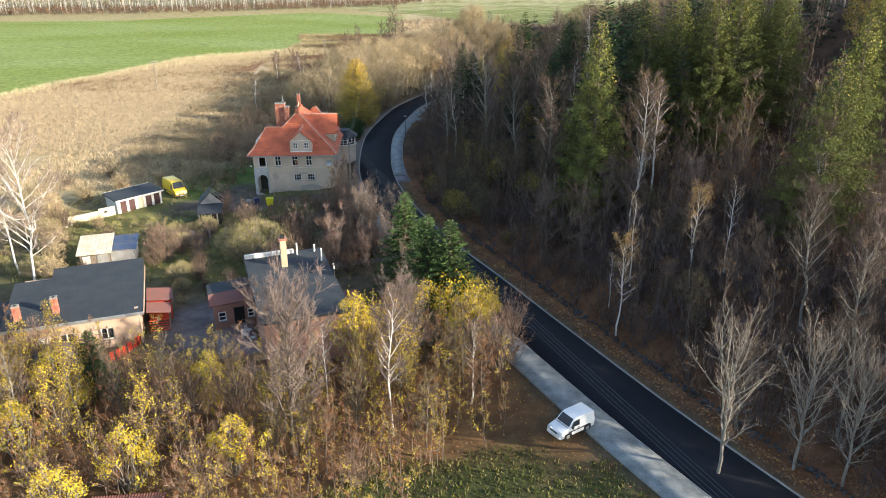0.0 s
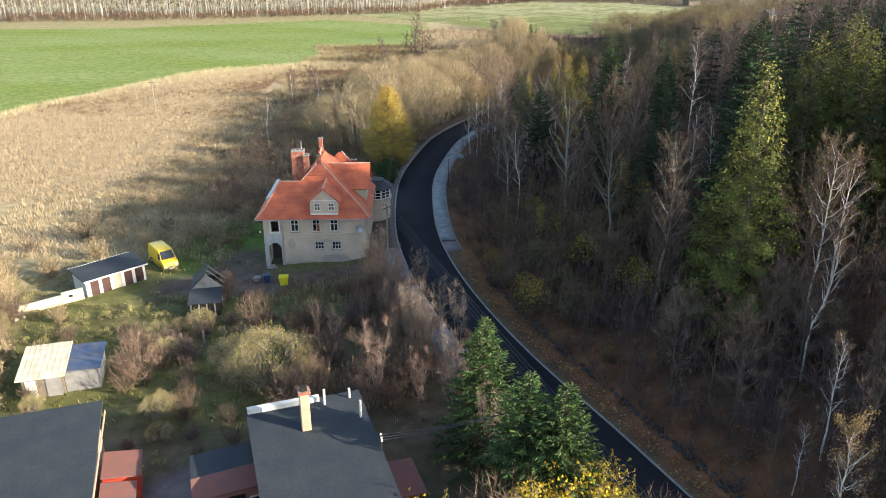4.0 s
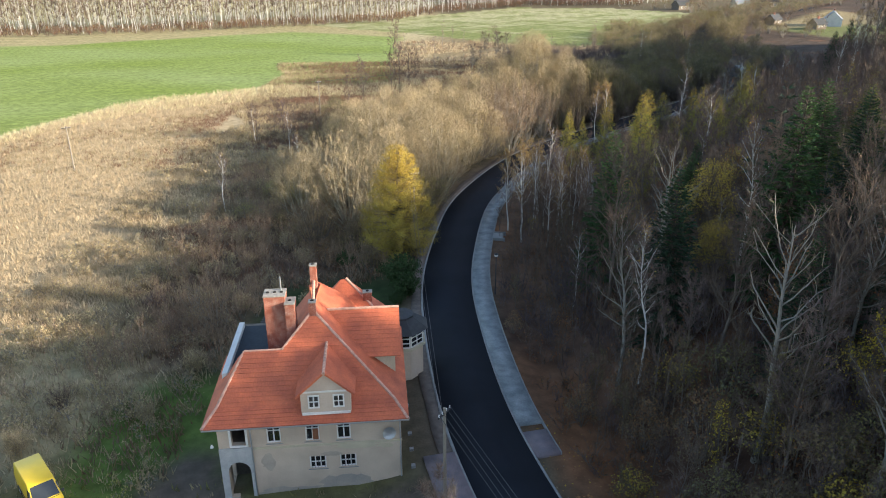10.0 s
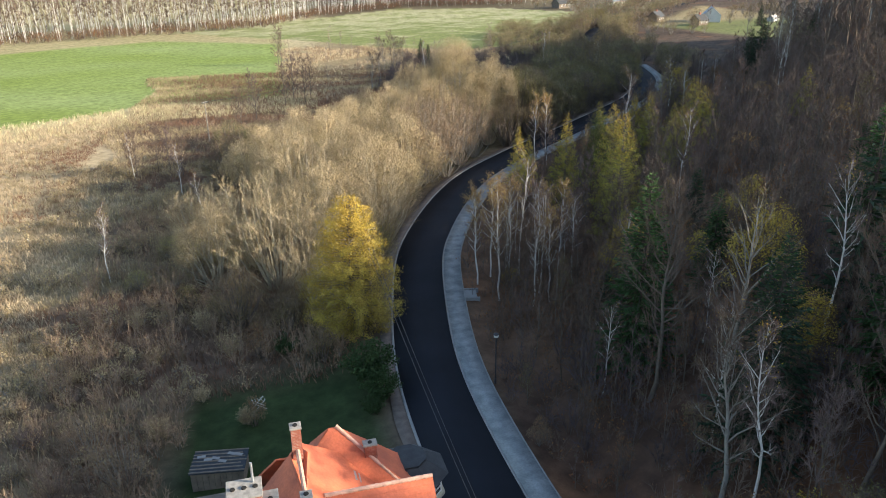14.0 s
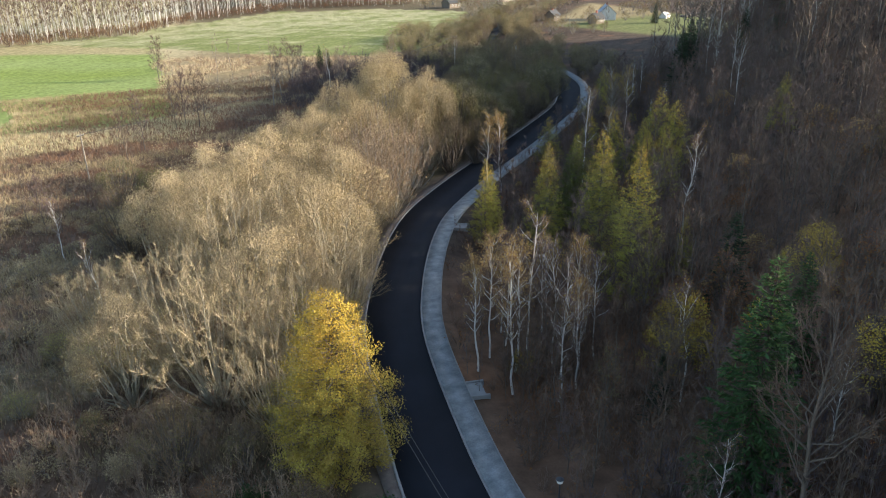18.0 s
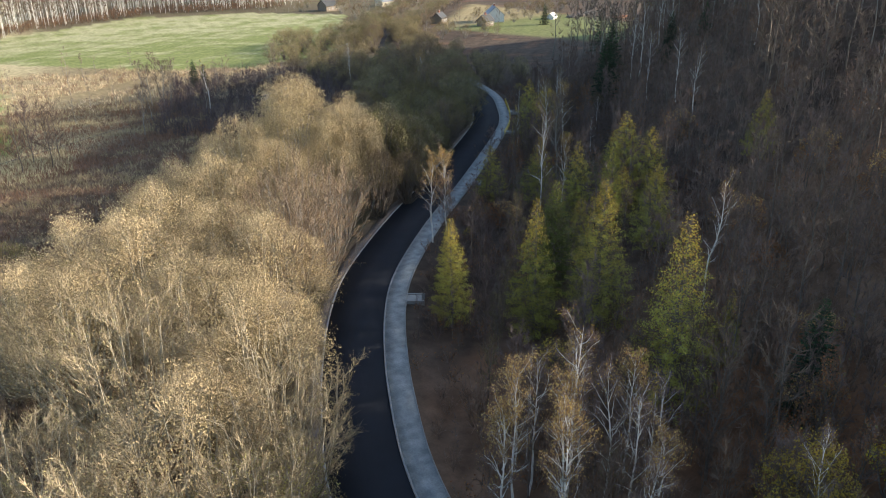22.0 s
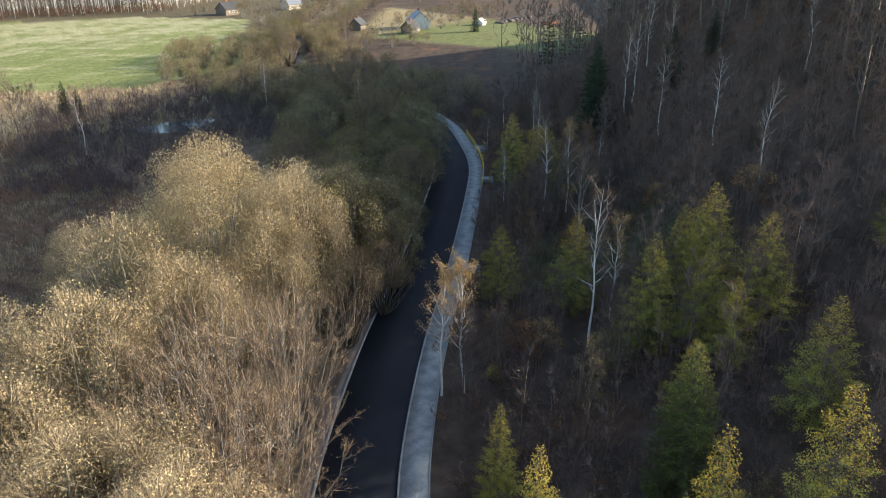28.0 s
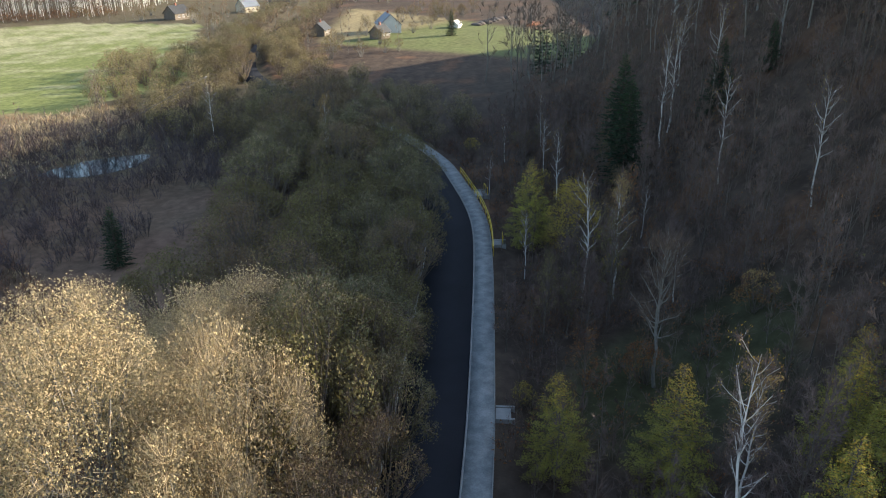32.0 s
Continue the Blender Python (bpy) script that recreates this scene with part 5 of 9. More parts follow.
# kinds 4 to 6: duller willows, hill shade put into the leaf colour
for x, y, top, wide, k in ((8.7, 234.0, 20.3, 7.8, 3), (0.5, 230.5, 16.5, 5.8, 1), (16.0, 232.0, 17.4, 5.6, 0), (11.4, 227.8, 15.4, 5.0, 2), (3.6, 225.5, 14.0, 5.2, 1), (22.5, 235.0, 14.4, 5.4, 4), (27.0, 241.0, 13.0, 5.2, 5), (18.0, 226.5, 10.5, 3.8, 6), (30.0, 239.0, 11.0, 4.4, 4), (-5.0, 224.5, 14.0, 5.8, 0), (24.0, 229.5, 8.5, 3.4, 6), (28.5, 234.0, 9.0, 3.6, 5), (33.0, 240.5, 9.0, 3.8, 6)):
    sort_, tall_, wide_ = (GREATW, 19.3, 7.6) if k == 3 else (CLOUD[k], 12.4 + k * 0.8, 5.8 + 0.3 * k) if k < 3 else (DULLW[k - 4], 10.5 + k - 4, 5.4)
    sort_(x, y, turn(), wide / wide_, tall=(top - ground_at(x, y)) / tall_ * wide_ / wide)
for x, y, top, wide in ((2.4, 218.5, 12.4, 5.6), (6.2, 216.5, 11.0, 4.8), (-1.6, 212.5, 11.6, 5.4), (2.0, 209.5, 9.5, 4.4), (10.0, 221.0, 9.0, 4.0)):
    RUSSET(x, y, turn(), wide / 5.2, tall=(top - ground_at(x, y)) / 11 * 5.2 / wide)
RUSSET(-37.5, 141, 0.5, 0.42)
RUSSET(-41, 146, 1.5, 0.34)
SMALL[0](-28.3, 146.5, 0.3, 0.42)
for x, y, s_ in ((-18.2, 149.5, 1.15), (-17.6, 146.5, 0.8)):
    HEDGE(x, y, turn(), s_)
for x, y, s_, k in ((-32.6, 47, 1.0, 0), (-33, 54, 1.1, 0), (-27, 40.6, 1.0, 1), (-23.5, 44.4, 1.1, 1), (-21, 56.8, 1.0, 2), (-16.4, 46.5, 1.0, 1), (-8.7, 62.5, 1.2, 0), (-1.4, 65.5, 1.15, 0),
                    (2.5, 64, 1.15, 1), (-36.5, 50, 1.1, 0), (-38, 45, 1.0, 1), (4.5, 66, 1.0, 2), (-4, 58, 0.8, 2), (16, 154.5, 1.1, 2)):
    LEMON[k](x, y, turn(), s_)
for x, y, top, k in ((6.7, 112.4, 20.9, 2), (11.4, 116.1, 21.4, 0), (0.6, 124.9, 16.2, 1), (2.5, 137.9, 18.0, 0), (11.0, 105.6, 19.8, 1), (7.5, 121.6, 17.5, 0), (13.4, 95.0, 19.8, 1), (22.8, 87.0, 21.2, 0)):
    (DEAD if k == 2 else PALE[k])(x, y, turn(), (top - ground_at(x, y)) / (15.5 if k == 2 else 14))
MUSTARD(9.8, 131.2, 0.5, (14.3 - ground_at(9.8, 131.2)) / 11)
GREYTREE(-12, 48.7, 0.4, 1.08)
GREYTREE(-3.8, 56.5, 1.4, 0.8)
DEAD(5.6, 133.0, 0.6, 1.0)
# yellow thicket in front of the two low houses
r6 = random.Random(6)
for i in range(70):
    x, y = r6.uniform(-46, 6), r6.uniform(43, 62)
    if road_d(x, y)[0][0] > -6.5 or math.hypot((x - 6.5) / 8.5, (y - 42) / 7) < 1 or (y > 55 and -30 < x < -9):
        continue
    (YELLOW[r6.randrange(3)](x, y, r6.uniform(0, 6), r6.uniform(0.6, 1.2)) if i % 4 == 0 and x < -6 else RUSTY[2](x, y, r6.uniform(0, 6), r6.uniform(0.5, 0.78)) if i % 4 == 1 and x < 0 else
     BROWNB[1](x, y, r6.uniform(0, 6), r6.uniform(0.8, 1.7)) if i % 4 == 2 else RUSTY[r6.randrange(2)](x, y, r6.uniform(0, 6), r6.uniform(0.4, 0.7)))
for x, y, s in ((1.5, 66.5, 1.35), (-7.5, 64, 1.3), (4.0, 69, 1.0)):
    YELLOW[1](x, y, turn(), s)
for x, y, s in ((-15, 60.5, 0.7), (-12, 61.5, 0.7), (-5, 62.5, 1.5), (-3.5, 66, 1.6), (-8, 59, 1.6), (5.5, 60, 1.4), (2, 62, 1.5), (7, 66, 1.1)):
    BROWNB[1](x, y, turn(), s)
yt = spots(40, 1.35, -48, 6, 40, 63, lambda x, y, d: (d < -6.2) & ~(np.hypot((x - 6.5) / 8.5, (y - 42) / 7) < 1) & ~((x > -34) & (x < -7) & (y > 62 - 0.1 * (x + 34))) & ~((np.abs(x + 22.4) < 3) & (np.abs(y - 40.2) < 2.6)))
yl, yb = yt[yt[:, 5] < 0.45], yt[(yt[:, 5] >= 0.45) & (yt[:, 5] < 0.9)]
tagged(place("young_thicket", merged(YSAP, [M["bark"], M["twig_haze"], M["leaf_lemon"]], [(x, y, z, a, 0.35 + 1.1 * (u - 0.0), int(u * 991) % 3) for x, y, z, a, d, u in yl], "young_thicket")), "young trees with sparse yellow leaves", "thicket", kind="stuff")
tagged(place("brown_thicket", merged(YSAP, [M["bark"], M["twig_warm"], M["leaf_rust"]], [(x, y, z, a, 0.3 + 0.45 * (u - 0.45) / 0.45, int(u * 991) % 3) for x, y, z, a, d, u in yb], "brown_thicket")), "brown stems and rusty leaves under the yellow thicket", "thicket", kind="stuff")
# shrubs about the gardens and the reeds
for x, y, s in ((-24, 88.5, 1.5), (-27.5, 90.5, 1.0), (-32.5, 83, 0.6), (-20, 86, 0.9), (-34, 99, 0.6)):
    GREENB(x, y, turn(), s)
for x, y, s in ((-25.5, 158, 0.6), (-18.6, 144.5, 0.5)):
    HEDGE(x, y, turn(), s)
for x, y, s in ((-33, 152, 0.5), (-36, 147, 0.7), (-31, 160, 0.8), (-38, 160, 0.6), (-29, 147, 0.5), (-41, 168, 0.7), (-45, 158, 0.5), (-34, 166, 0.8), (-50, 100, 0.7), (-54, 118, 1.0), (-57, 112, 1.0), (-60, 106, 1.2), (-62, 98, 1.3), (-56, 95, 1.0), (-49, 122, 0.8), (-66, 112, 1.0), (-40, 126, 0.7),
                (-60, 88, 1.2), (-66, 92, 1.2), (-38, 134, 0.8)):
    TAWNY(x, y, turn(), s)
for i in range(95):
    x, y = r6.uniform(-30, -8), r6.uniform(82, 108)
    if road_d(x, y)[0][0] > -6.2 or (x < -24 and y < 95) or (x < -18 and y > 100):
        continue
    BROWNB[i % 3](x, y, r6.uniform(0, 6), r6.uniform(0.6, 1.25))
for x, y, s in ((-38, 92, 1.1), (-36, 95, 0.9), (-33, 92, 1.0), (-36, 88, 1.2), (-40, 95, 0.9), (-29, 96, 0.7), (-33.3, 105.5, 0.75), (-31, 100, 0.6), (-52, 92, 1.0), (-55, 100, 1.1), (-47, 96, 0.7), (-58, 124, 0.8), (-48, 128, 0.8), (-42, 140, 0.9), (-46, 148, 0.8), (-37, 140, 0.9), (-64, 120, 0.8)):
    BROWNB[rng.randrange(3)](x, y, turn(), s)

for x, y, s_, k in ((-37, 86.5, 0.8, 1), (-35, 90.5, 0.9, 0), (-34.5, 94, 0.8, 2), (-38.5, 90, 0.7, 0), (-31.5, 87.5, 0.7, 1), (-33, 97, 0.8, 2), (-45, 85, 0.6, 0), (-46.5, 90, 0.7, 1), (-30, 82.5, 0.6, 0)):
    BROWNB[k](x, y, turn(), s_)
for x, y, s_ in ((-31.3, 79.8, 0.42), (-44, 83.4, 0.4), (-36, 98.5, 0.4)):
    GREENB(x, y, turn(), s_)
for x, y, top, k in ((-13.3, 83.9, 7.6, 0), (-8.5, 87.4, 8.6, 1), (-17.7, 90.7, 5.2, 0), (-10.5, 92.5, 6.8, 1), (-6.0, 91.5, 7.0, 1), (-11.5, 97.0, 6.0, 0), (-9.5, 83.0, 5.5, 0), (-15.0, 87.5, 5.0, 2), (-8.0, 96.0, 6.0, 1), (-13.5, 101.5, 5.0, 2), (-10.0, 103.5, 5.5, 1), (-12.2, 89.3, 5.8, 2), (-5.0, 86.0, 6.0, 2), (-16.0, 97.5, 4.2, 2), (-20.5, 95.5, 3.6, 0), (-11.0, 106.5, 4.6, 0)):
    SWITCH[k](x, y, turn(), (top - ground_at(x, y)) / 8)
for x, y, s_ in ((-57.8, 101.6, 1.1), (-60.5, 104.5, 1.2), (-51.5, 90.5, 0.9), (-54, 93.5, 1.0), (-47.5, 81.5, 0.9), (-62, 110, 1.1), (-49.5, 86.5, 0.8), (-44.5, 79.8, 0.5), (-59, 97.5, 0.9)):
    TAWNY(x, y, turn(), s_ * 1.25)
for x, y, s_, k in ((-32.0, 80.5, 0.6, 0), (-28.6, 80.0, 0.55, 2), (-27.0, 77.0, 0.5, 0), (-24.8, 79.2, 0.6, 1), (-30.2, 83.8, 0.7, 1), (-22.6, 76.6, 0.5, 2), (-26.2, 82.2, 0.6, 0), (-33.5, 78.4, 0.5, 2)):
    BROWNB[k](x, y, turn(), s_)
for x, y, s_ in ((-56, 97, 0.7), (-63.5, 107, 0.8), (-50.5, 83.5, 0.7), (-37.8, 96.5, 0.55), (-35.5, 92.5, 0.6)):
    GREENB(x, y, turn(), s_)
# rust and orange bushes on the shaded slope
for x, y, s_, k in ((30, 213.5, 0.9, 0), (61, 212, 1.1, 0), (45, 205.5, 1.0, 2), (21, 234.5, 0.9, 0), (29, 214.5, 0.8, 3), (55, 186, 1.2, 0), (48, 174.5, 1.2, 2), (19, 162.5, 1.0, 0), (50, 227, 0.9, 3), (26, 166, 0.9, 0), (33, 176, 0.9, 3), (40, 184, 1.0, 0), (28, 221, 0.8, 0), (36, 234, 1.0, 3), (62, 224, 0.9, 0)):
    if road_d(x, y)[0][0] > 8:
        EMBER[k % 2](x, y, turn(), s_)
rk_ = random.Random(21)
for y in [75 + 1.3 * k for k in range(27)]:
    i = at_y(y)
    q = MID[i] - RIGHT[i] * rk_.uniform(6.3, 8.6)
    SWITCH[rk_.randrange(3)](q[0], q[1], rk_.uniform(0, 6), rk_.uniform(0.62, 0.98))
# greyish bushes at the foot of the slope
for x, y, h in ((2, 100, 6.5), (6, 97, 6), (10.5, 101, 7), (5, 106, 6.5), (13, 96, 6), (-0.5, 107, 5), (9, 108, 7), (3.5, 114, 6), (15, 90, 6), (18.5, 84, 5.5), (1, 121, 5.5), (14.5, 104, 7), (6.5, 118, 6.5)):
    SMALL[rng.randrange(4)](x, y, turn(), h / 6.5)

def clear_of_houses(x, y):
    """Points well away from the hamlet's houses and its pasture."""
    ok = ~((x > 168) & (y < 424 + 0.3 * (x - 200)) & (y > 345))
    for hx, hy in ((184, 431), (160, 441), (170, 418), (150, 545), (190, 552), (212, 560), (213, 424)):
        ok &= np.hypot(x - hx, y - hy) > 9
    return ok


# the wood on the right: the trees nearest the road one by one, the rest joined
def tall_wood(x, y, d):
    hill = (d > 6.0) & (x < 190) & (y > 30)
    open_ = (np.hypot(x - 22, y - 162) < 5) | ((x > 118) & (y > 335) & (d > 16) & (land(x, y, d) < 7)) | (np.hypot((x - 45) / 14, (y - 222) / 9) < 1)
    return hill & ~open_


near = spots(11, 4.8, -12, 110, 32, 290, lambda x, y, d: tall_wood(x, y, d) & (d < 26))
rs = np.random.RandomState(3)
for x, y, z, a, d, u in near[rs.rand(len(near)) < 0.8]:
    if d < 9 and u < 0.5:
        continue
    if 183 < y < 232 and u < 0.35:
        continue
    k = int(u * 97) % 8
    s = (0.42 + 0.33 * ((u * 41) % 1)) * (1.15 if y < 115 and d > 15 else 1)
    if d < 10:
        s *= 0.75
    if np.hypot((x - 53) / 13, (y - 225) / 9) < 0.9:
        continue
    if (y > 178 and k < 3) or k == 0:
        SMALL[int(u * 577) % 4](x, y, a, s * 1.1, z)
    elif k < 5:
        BARE[k % 4](x, y, a, s, z)
    elif k < 7:
        RUSTY[k % 2](x, y, a, s * 0.9, z)
    else:
        BIRCH[k % 3](x, y, a, s, z)
thick = spots(22, 3.6, -10, 90, 34, 178, lambda x, y, d: (d > 7.5) & (d < 30) & (y < 178))
tagged(place("slope_thicket", merged(MEDIUM, [M["bark"], M["twig_brown"], M["leaf_rust"]], [(x, y, z, a, (0.55 + 0.45 * u) * (0.75 if d < 10 else 1), int(u * 991) % 4) for x, y, z, a, d, u in thick], "slope_thicket")), "dense brown thicket of young bare trees", "woodland", kind="stuff")
brush = spots(23, 2.9, -10, 130, 34, 300, lambda x, y, d: (d > 5.9) & (d < np.where(y > 140, 62, 34)) & ((y < 180) | (wave(x, y, 8, 5) > -0.45)) & (np.hypot((x - 53) / 13, (y - 225) / 9) > 0.85))
# twig colour by stretch holds the slope's shade, darkest before y 150
for mat_, part_ in (("twig_shaded", brush[brush[:, 1] < 150]), ("twig_warm", brush[(brush[:, 1] >= 150) & (brush[:, 1] < 186)]), ("twig_mauve", brush[brush[:, 1] >= 186])):
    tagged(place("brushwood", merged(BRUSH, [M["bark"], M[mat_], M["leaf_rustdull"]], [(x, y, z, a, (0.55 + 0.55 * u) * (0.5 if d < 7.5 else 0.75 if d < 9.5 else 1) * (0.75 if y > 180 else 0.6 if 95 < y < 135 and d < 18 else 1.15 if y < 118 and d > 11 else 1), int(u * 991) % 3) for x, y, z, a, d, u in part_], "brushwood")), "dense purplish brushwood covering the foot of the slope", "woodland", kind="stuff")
wood = spots(12, 5.8, 10, 210, 30, 420, lambda x, y, d: tall_wood(x, y, d) & (d >= np.where(y > 186, 46, 24)) & (d < 66))
at = [(x, y, z, a, (0.45 + 0.38 * ((u * 37) % 1)) * (1.0 if y < 195 else 1.35 if d < 36 else 1.7), int(u * 991) % 5) for x, y, z, a, d, u in wood]
# past y 238 paler bark and twigs paint the wood as sunlit
for bark_, twig_, at_ in (("bark", "twig_brown", [p for p in at if p[1] < 238]), ("bark_grey", "twig_haze", [p for p in at if p[1] >= 238])):
    tagged(place("woodland", merged(WOOD, [M[bark_], M[twig_]], at_, "woodland")), "leafless brown woodland on the hillside", "woodland", kind="stuff")
wood2 = spots(13, 5.6, 10, 330, 20, 520, lambda x, y, d: (d >= 58) & (d < 150) & ~((x > 118) & (y > 340) & (land(x, y, d) < 7)))
at2 = [(x, y, z, a, 0.55 + 0.35 * ((u * 37) % 1), int(u * 991) % 4) for x, y, z, a, d, u in wood2]
tagged(place("woodland", merged(FAR, [M["bark_grey"], M["twig_purple"]], at2, "woodland")), "distant bare woodland with pale stems", "woodland", kind="stuff")
# past y 135, beyond d 58, spruces are added only to block the sun
con = spots(14, 12.5, 20, 200, 50, 330, lambda x, y, d: tall_wood(x, y, d) & (d > 26) & ((y < 135) | (d > 58)) & (y > 82))
tagged(place("conifer_woodland", merged(FARCON, [M["bark_spruce"], M["needle_dark"], M["needle_dark"]], [(x, y, z, a, 0.7 + 0.4 * u, int(u * 991) % 2) for x, y, z, a, d, u in con], "conifer_woodland")), "dark spruces scattered through the hillside wood, upper ones added for shade", "woodland", kind="stuff")
sap = spots(15, 2.3, -12, 110, 34, 300, lambda x, y, d: (d > 5.6) & (d < 34))
sap = sap[np.random.RandomState(8).rand(len(sap)) < 0.3]
tagged(place("saplings", merged(SAPLING, [M["bark"], M["twig_purple"], M["leaf_olive"]], [(x, y, z, a, (0.35 if d < 8 else 0.55) + 0.5 * u, int(u * 991) % 4) for x, y, z, a, d, u in sap], "saplings")), "thin bare saplings under the trees", "saplings", kind="stuff")
low = spots(16, 2.2, -12, 120, 34, 300, lambda x, y, d: (d > 5.6) & (d < 40))
low = low[np.random.RandomState(9).rand(len(low)) < np.where((low[:, 1] < 128) & (low[:, 4] < 18), 0.75, 0.35)]
tagged(place("undergrowth", merged(LOWBUSH, [M["bark"], M["twig_brown"], M["leaf_rust"]], [(x, y, z, a, 0.6 + 0.7 * u, int(u * 991) % 3) for x, y, z, a, d, u in low], "undergrowth")), "brown leafless undergrowth", "undergrowth", kind="stuff")
rusts = spots(25, 4.0, 20, 140, 150, 300, lambda x, y, d: (d > 25) & (d < 58))
tagged(place("slope_trees", merged(MEDIUM, [M["bark"], M["twig_mauve"], M["leaf_rust"]], [(x, y, z, a, 0.6 + 0.5 * u, int(u * 991) % 4) for x, y, z, a, d, u in rusts], "slope_trees")), "bare mauve young trees on the steep slope", "woodland", kind="stuff")
thk = spots(26, 2.5, -47, -9, 134, 205, lambda x, y, d: (d < -6.8) & ~((x > -34) & (y < 152)) & (wave(x, y, 6, 4) > -0.55) & ((y < 172) | (x < -28)))
tagged(place("bush_thicket", merged(BRUSH, [M["bark_grey"], M["twig_russet"], M["leaf_olivetan"]], [(x, y, z, a, 0.35 + 0.42 * u, int(u * 991) % 3) for x, y, z, a, d, u in thk], "bush_thicket")), "grey-brown bush thicket behind the villa", "thicket", kind="stuff")
ham = spots(27, 10, 118, 260, 388, 600, lambda x, y, d: (np.abs(d) > 6) & ~inside(MEADOW, x, y) & (wave(x, y, 23, 2) > -0.2) & clear_of_houses(x, y))
tagged(place("hamlet_trees", merged(FARLEAF + FARWOOD, [M["bark_grey"], M["twig_russet"], M["leaf_brown"], M["leaf_olive"]], [(x, y, z, a, 0.35 + 0.4 * u, int(u * 991) % 7) for x, y, z, a, d, u in ham], "hamlet_trees")), "garden trees about the far hamlet", "trees", kind="stuff")
verge = spots(28, 7.0, 90, 240, 398, 540, lambda x, y, d: (np.abs(d) > 4.0) & (np.abs(d) < 15))
tagged(place("roadside_trees", merged(FARLEAF, [M["bark"], M["twig_grey"], M["leaf_dull"], M["leaf_brown"]], [(x, y, z, a, 0.45 + 0.3 * u, int(u * 991) % 3) for x, y, z, a, d, u in verge], "roadside_trees")), "dull trees lining the far road", "trees", kind="stuff")
# low rounded clumps among the weeds, in slanting rows
clumps = spots(29, 2.2, -62, -28, 118, 236, lambda x, y, d: (d < -9) & (wave(x / 3.0 + y / 9.0, y, 2.6, 3) > -0.05) & ~((x > -37) & (y < 152)) & (x < -34 + 0.02 * (y - 118)) & ~((x < -39) & (y < 124)))
tagged(place("weed_clumps", merged(CLUMP, [M["bark_grey"], M["twig_haze"], M["leaf_clump"], M["weed"]], [(x, y, z, a, 0.45 + 0.7 * u, int(u * 991) % 3) for x, y, z, a, d, u in clumps], "weed_clumps")), "rounded dry clumps of tawny weeds and bramble", "weeds", kind="stuff")
gw = spots(39, 1.9, -62, -20, 76, 118, lambda x, y, d: (d < -8) & (wave(x, y, 4, 6) > -0.35) & ~((x > -49) & (x < -37.5) & (y > 83) & (y < 94)) & ~((np.abs(y - 110.5) < 3.2) & (x > -44)) & ~((x > -54.5) & (x < -43) & (y > 104)) & ~((x > -33) & (y > 106)) & ~((x > -38) & (x < -32) & (y > 100)) & ~((x < -36) & (y < 84)) & ~((x > -30) & (y < 84)))
tagged(place("garden_weeds", merged(CLUMP, [M["bark_grey"], M["twig_haze"], M["leaf_greenish"], M["grass"]], [(x, y, z, a, 0.22 + 0.42 * u * u, int(u * 991) % 3) for x, y, z, a, d, u in gw], "garden_weeds")), "tufted green and yellow garden weeds", "weeds", kind="stuff")
# scrub on the left of the road
scrub = spots(17, 2.1, -75, 30, 118, 330, lambda x, y, d: (d < -7) & (x > -58) & ~((x > -36) & (x < -10) & (y < 152)) & (wave(x, y, 13, 2) > -0.25) & (x + 0.9 * (y - 230) < 40))
scrub = scrub[np.random.RandomState(10).rand(len(scrub)) < np.where((scrub[:, 0] > -42) | (scrub[:, 1] < 158), 0.5, 0.14)]
tagged(place("scrub", merged(LOWBUSH, [M["bark_grey"], M["twig_russet"], M["leaf_tan"]], [(x, y, z, a, 0.35 + 0.7 * u, int(u * 991) % 3) for x, y, z, a, d, u in scrub], "scrub")), "dry brown scrub between road and reeds", "scrub", kind="stuff")
# the valley thicket and woods beyond the fields
val = spots(18, 3.1, -25, 110, 258, 375, lambda x, y, d: (d < -9) & (d > -82) & (x > 2.0 + 0.3 * (y - 300)) & (y > 288) & (y < 362) & ~((np.hypot((x - 41) / 8, (y - 329) / 4.5) < 1)) & (wave(x, y, 19, 6) > -0.62) & ~((np.hypot((x - 42) / 9, (y - 298) / 9) < 1)))
# twigs painted darker in place of the hill's shadow on the valley
tagged(place("valley_thicket", merged(BRUSH, [M["bark"], M["twig_shaded"], M["leaf_rustdull"]], [(x, y, z, a, 0.5 + 0.5 * u, int(u * 991) % 3) for x, y, z, a, d, u in val], "valley_thicket")), "dark leafless thicket on the valley floor", "woodland", kind="stuff")
val2 = spots(19, 6.2, 60, 190, 296, 430, lambda x, y, d: (np.abs(d) > 5) & (d > -40) & (d < 18))
tagged(place("valley_trees", merged(FARLEAF, [M["bark"], M["twig_grey"], M["leaf_olivetan"], M["leaf_olive"]], [(x, y, z, a, 0.45 + 0.3 * u, int(u * 991) % 3) for x, y, z, a, d, u in val2], "valley_trees")), "dull tan trees along the far road", "woodland", kind="stuff")
back = spots(20, 5.0, -330, 240, 400, 700, lambda x, y, d: (y > woods_edge(x)) & (y < woods_edge(x) + 55))
tagged(place("far_woods", merged(FARWOOD, [M["bark_birch"], M["twig_brown"]], [(x, y, z, a, 1.0 + 0.5 * u, int(u * 991) % 4) for x, y, z, a, d, u in back], "far_woods")), "far wood of tall bare trees with pale trunks", "woodland", kind="stuff")
mb = spots(42, 6.5, -60, 62, 300, 402, lambda x, y, d: (d < -20) & ~inside(MEADOW, x, y) & (y > border(np.minimum(x, -1)) + 4) & (x > -24) & (wave(x, y, 17, 4) > -0.4))
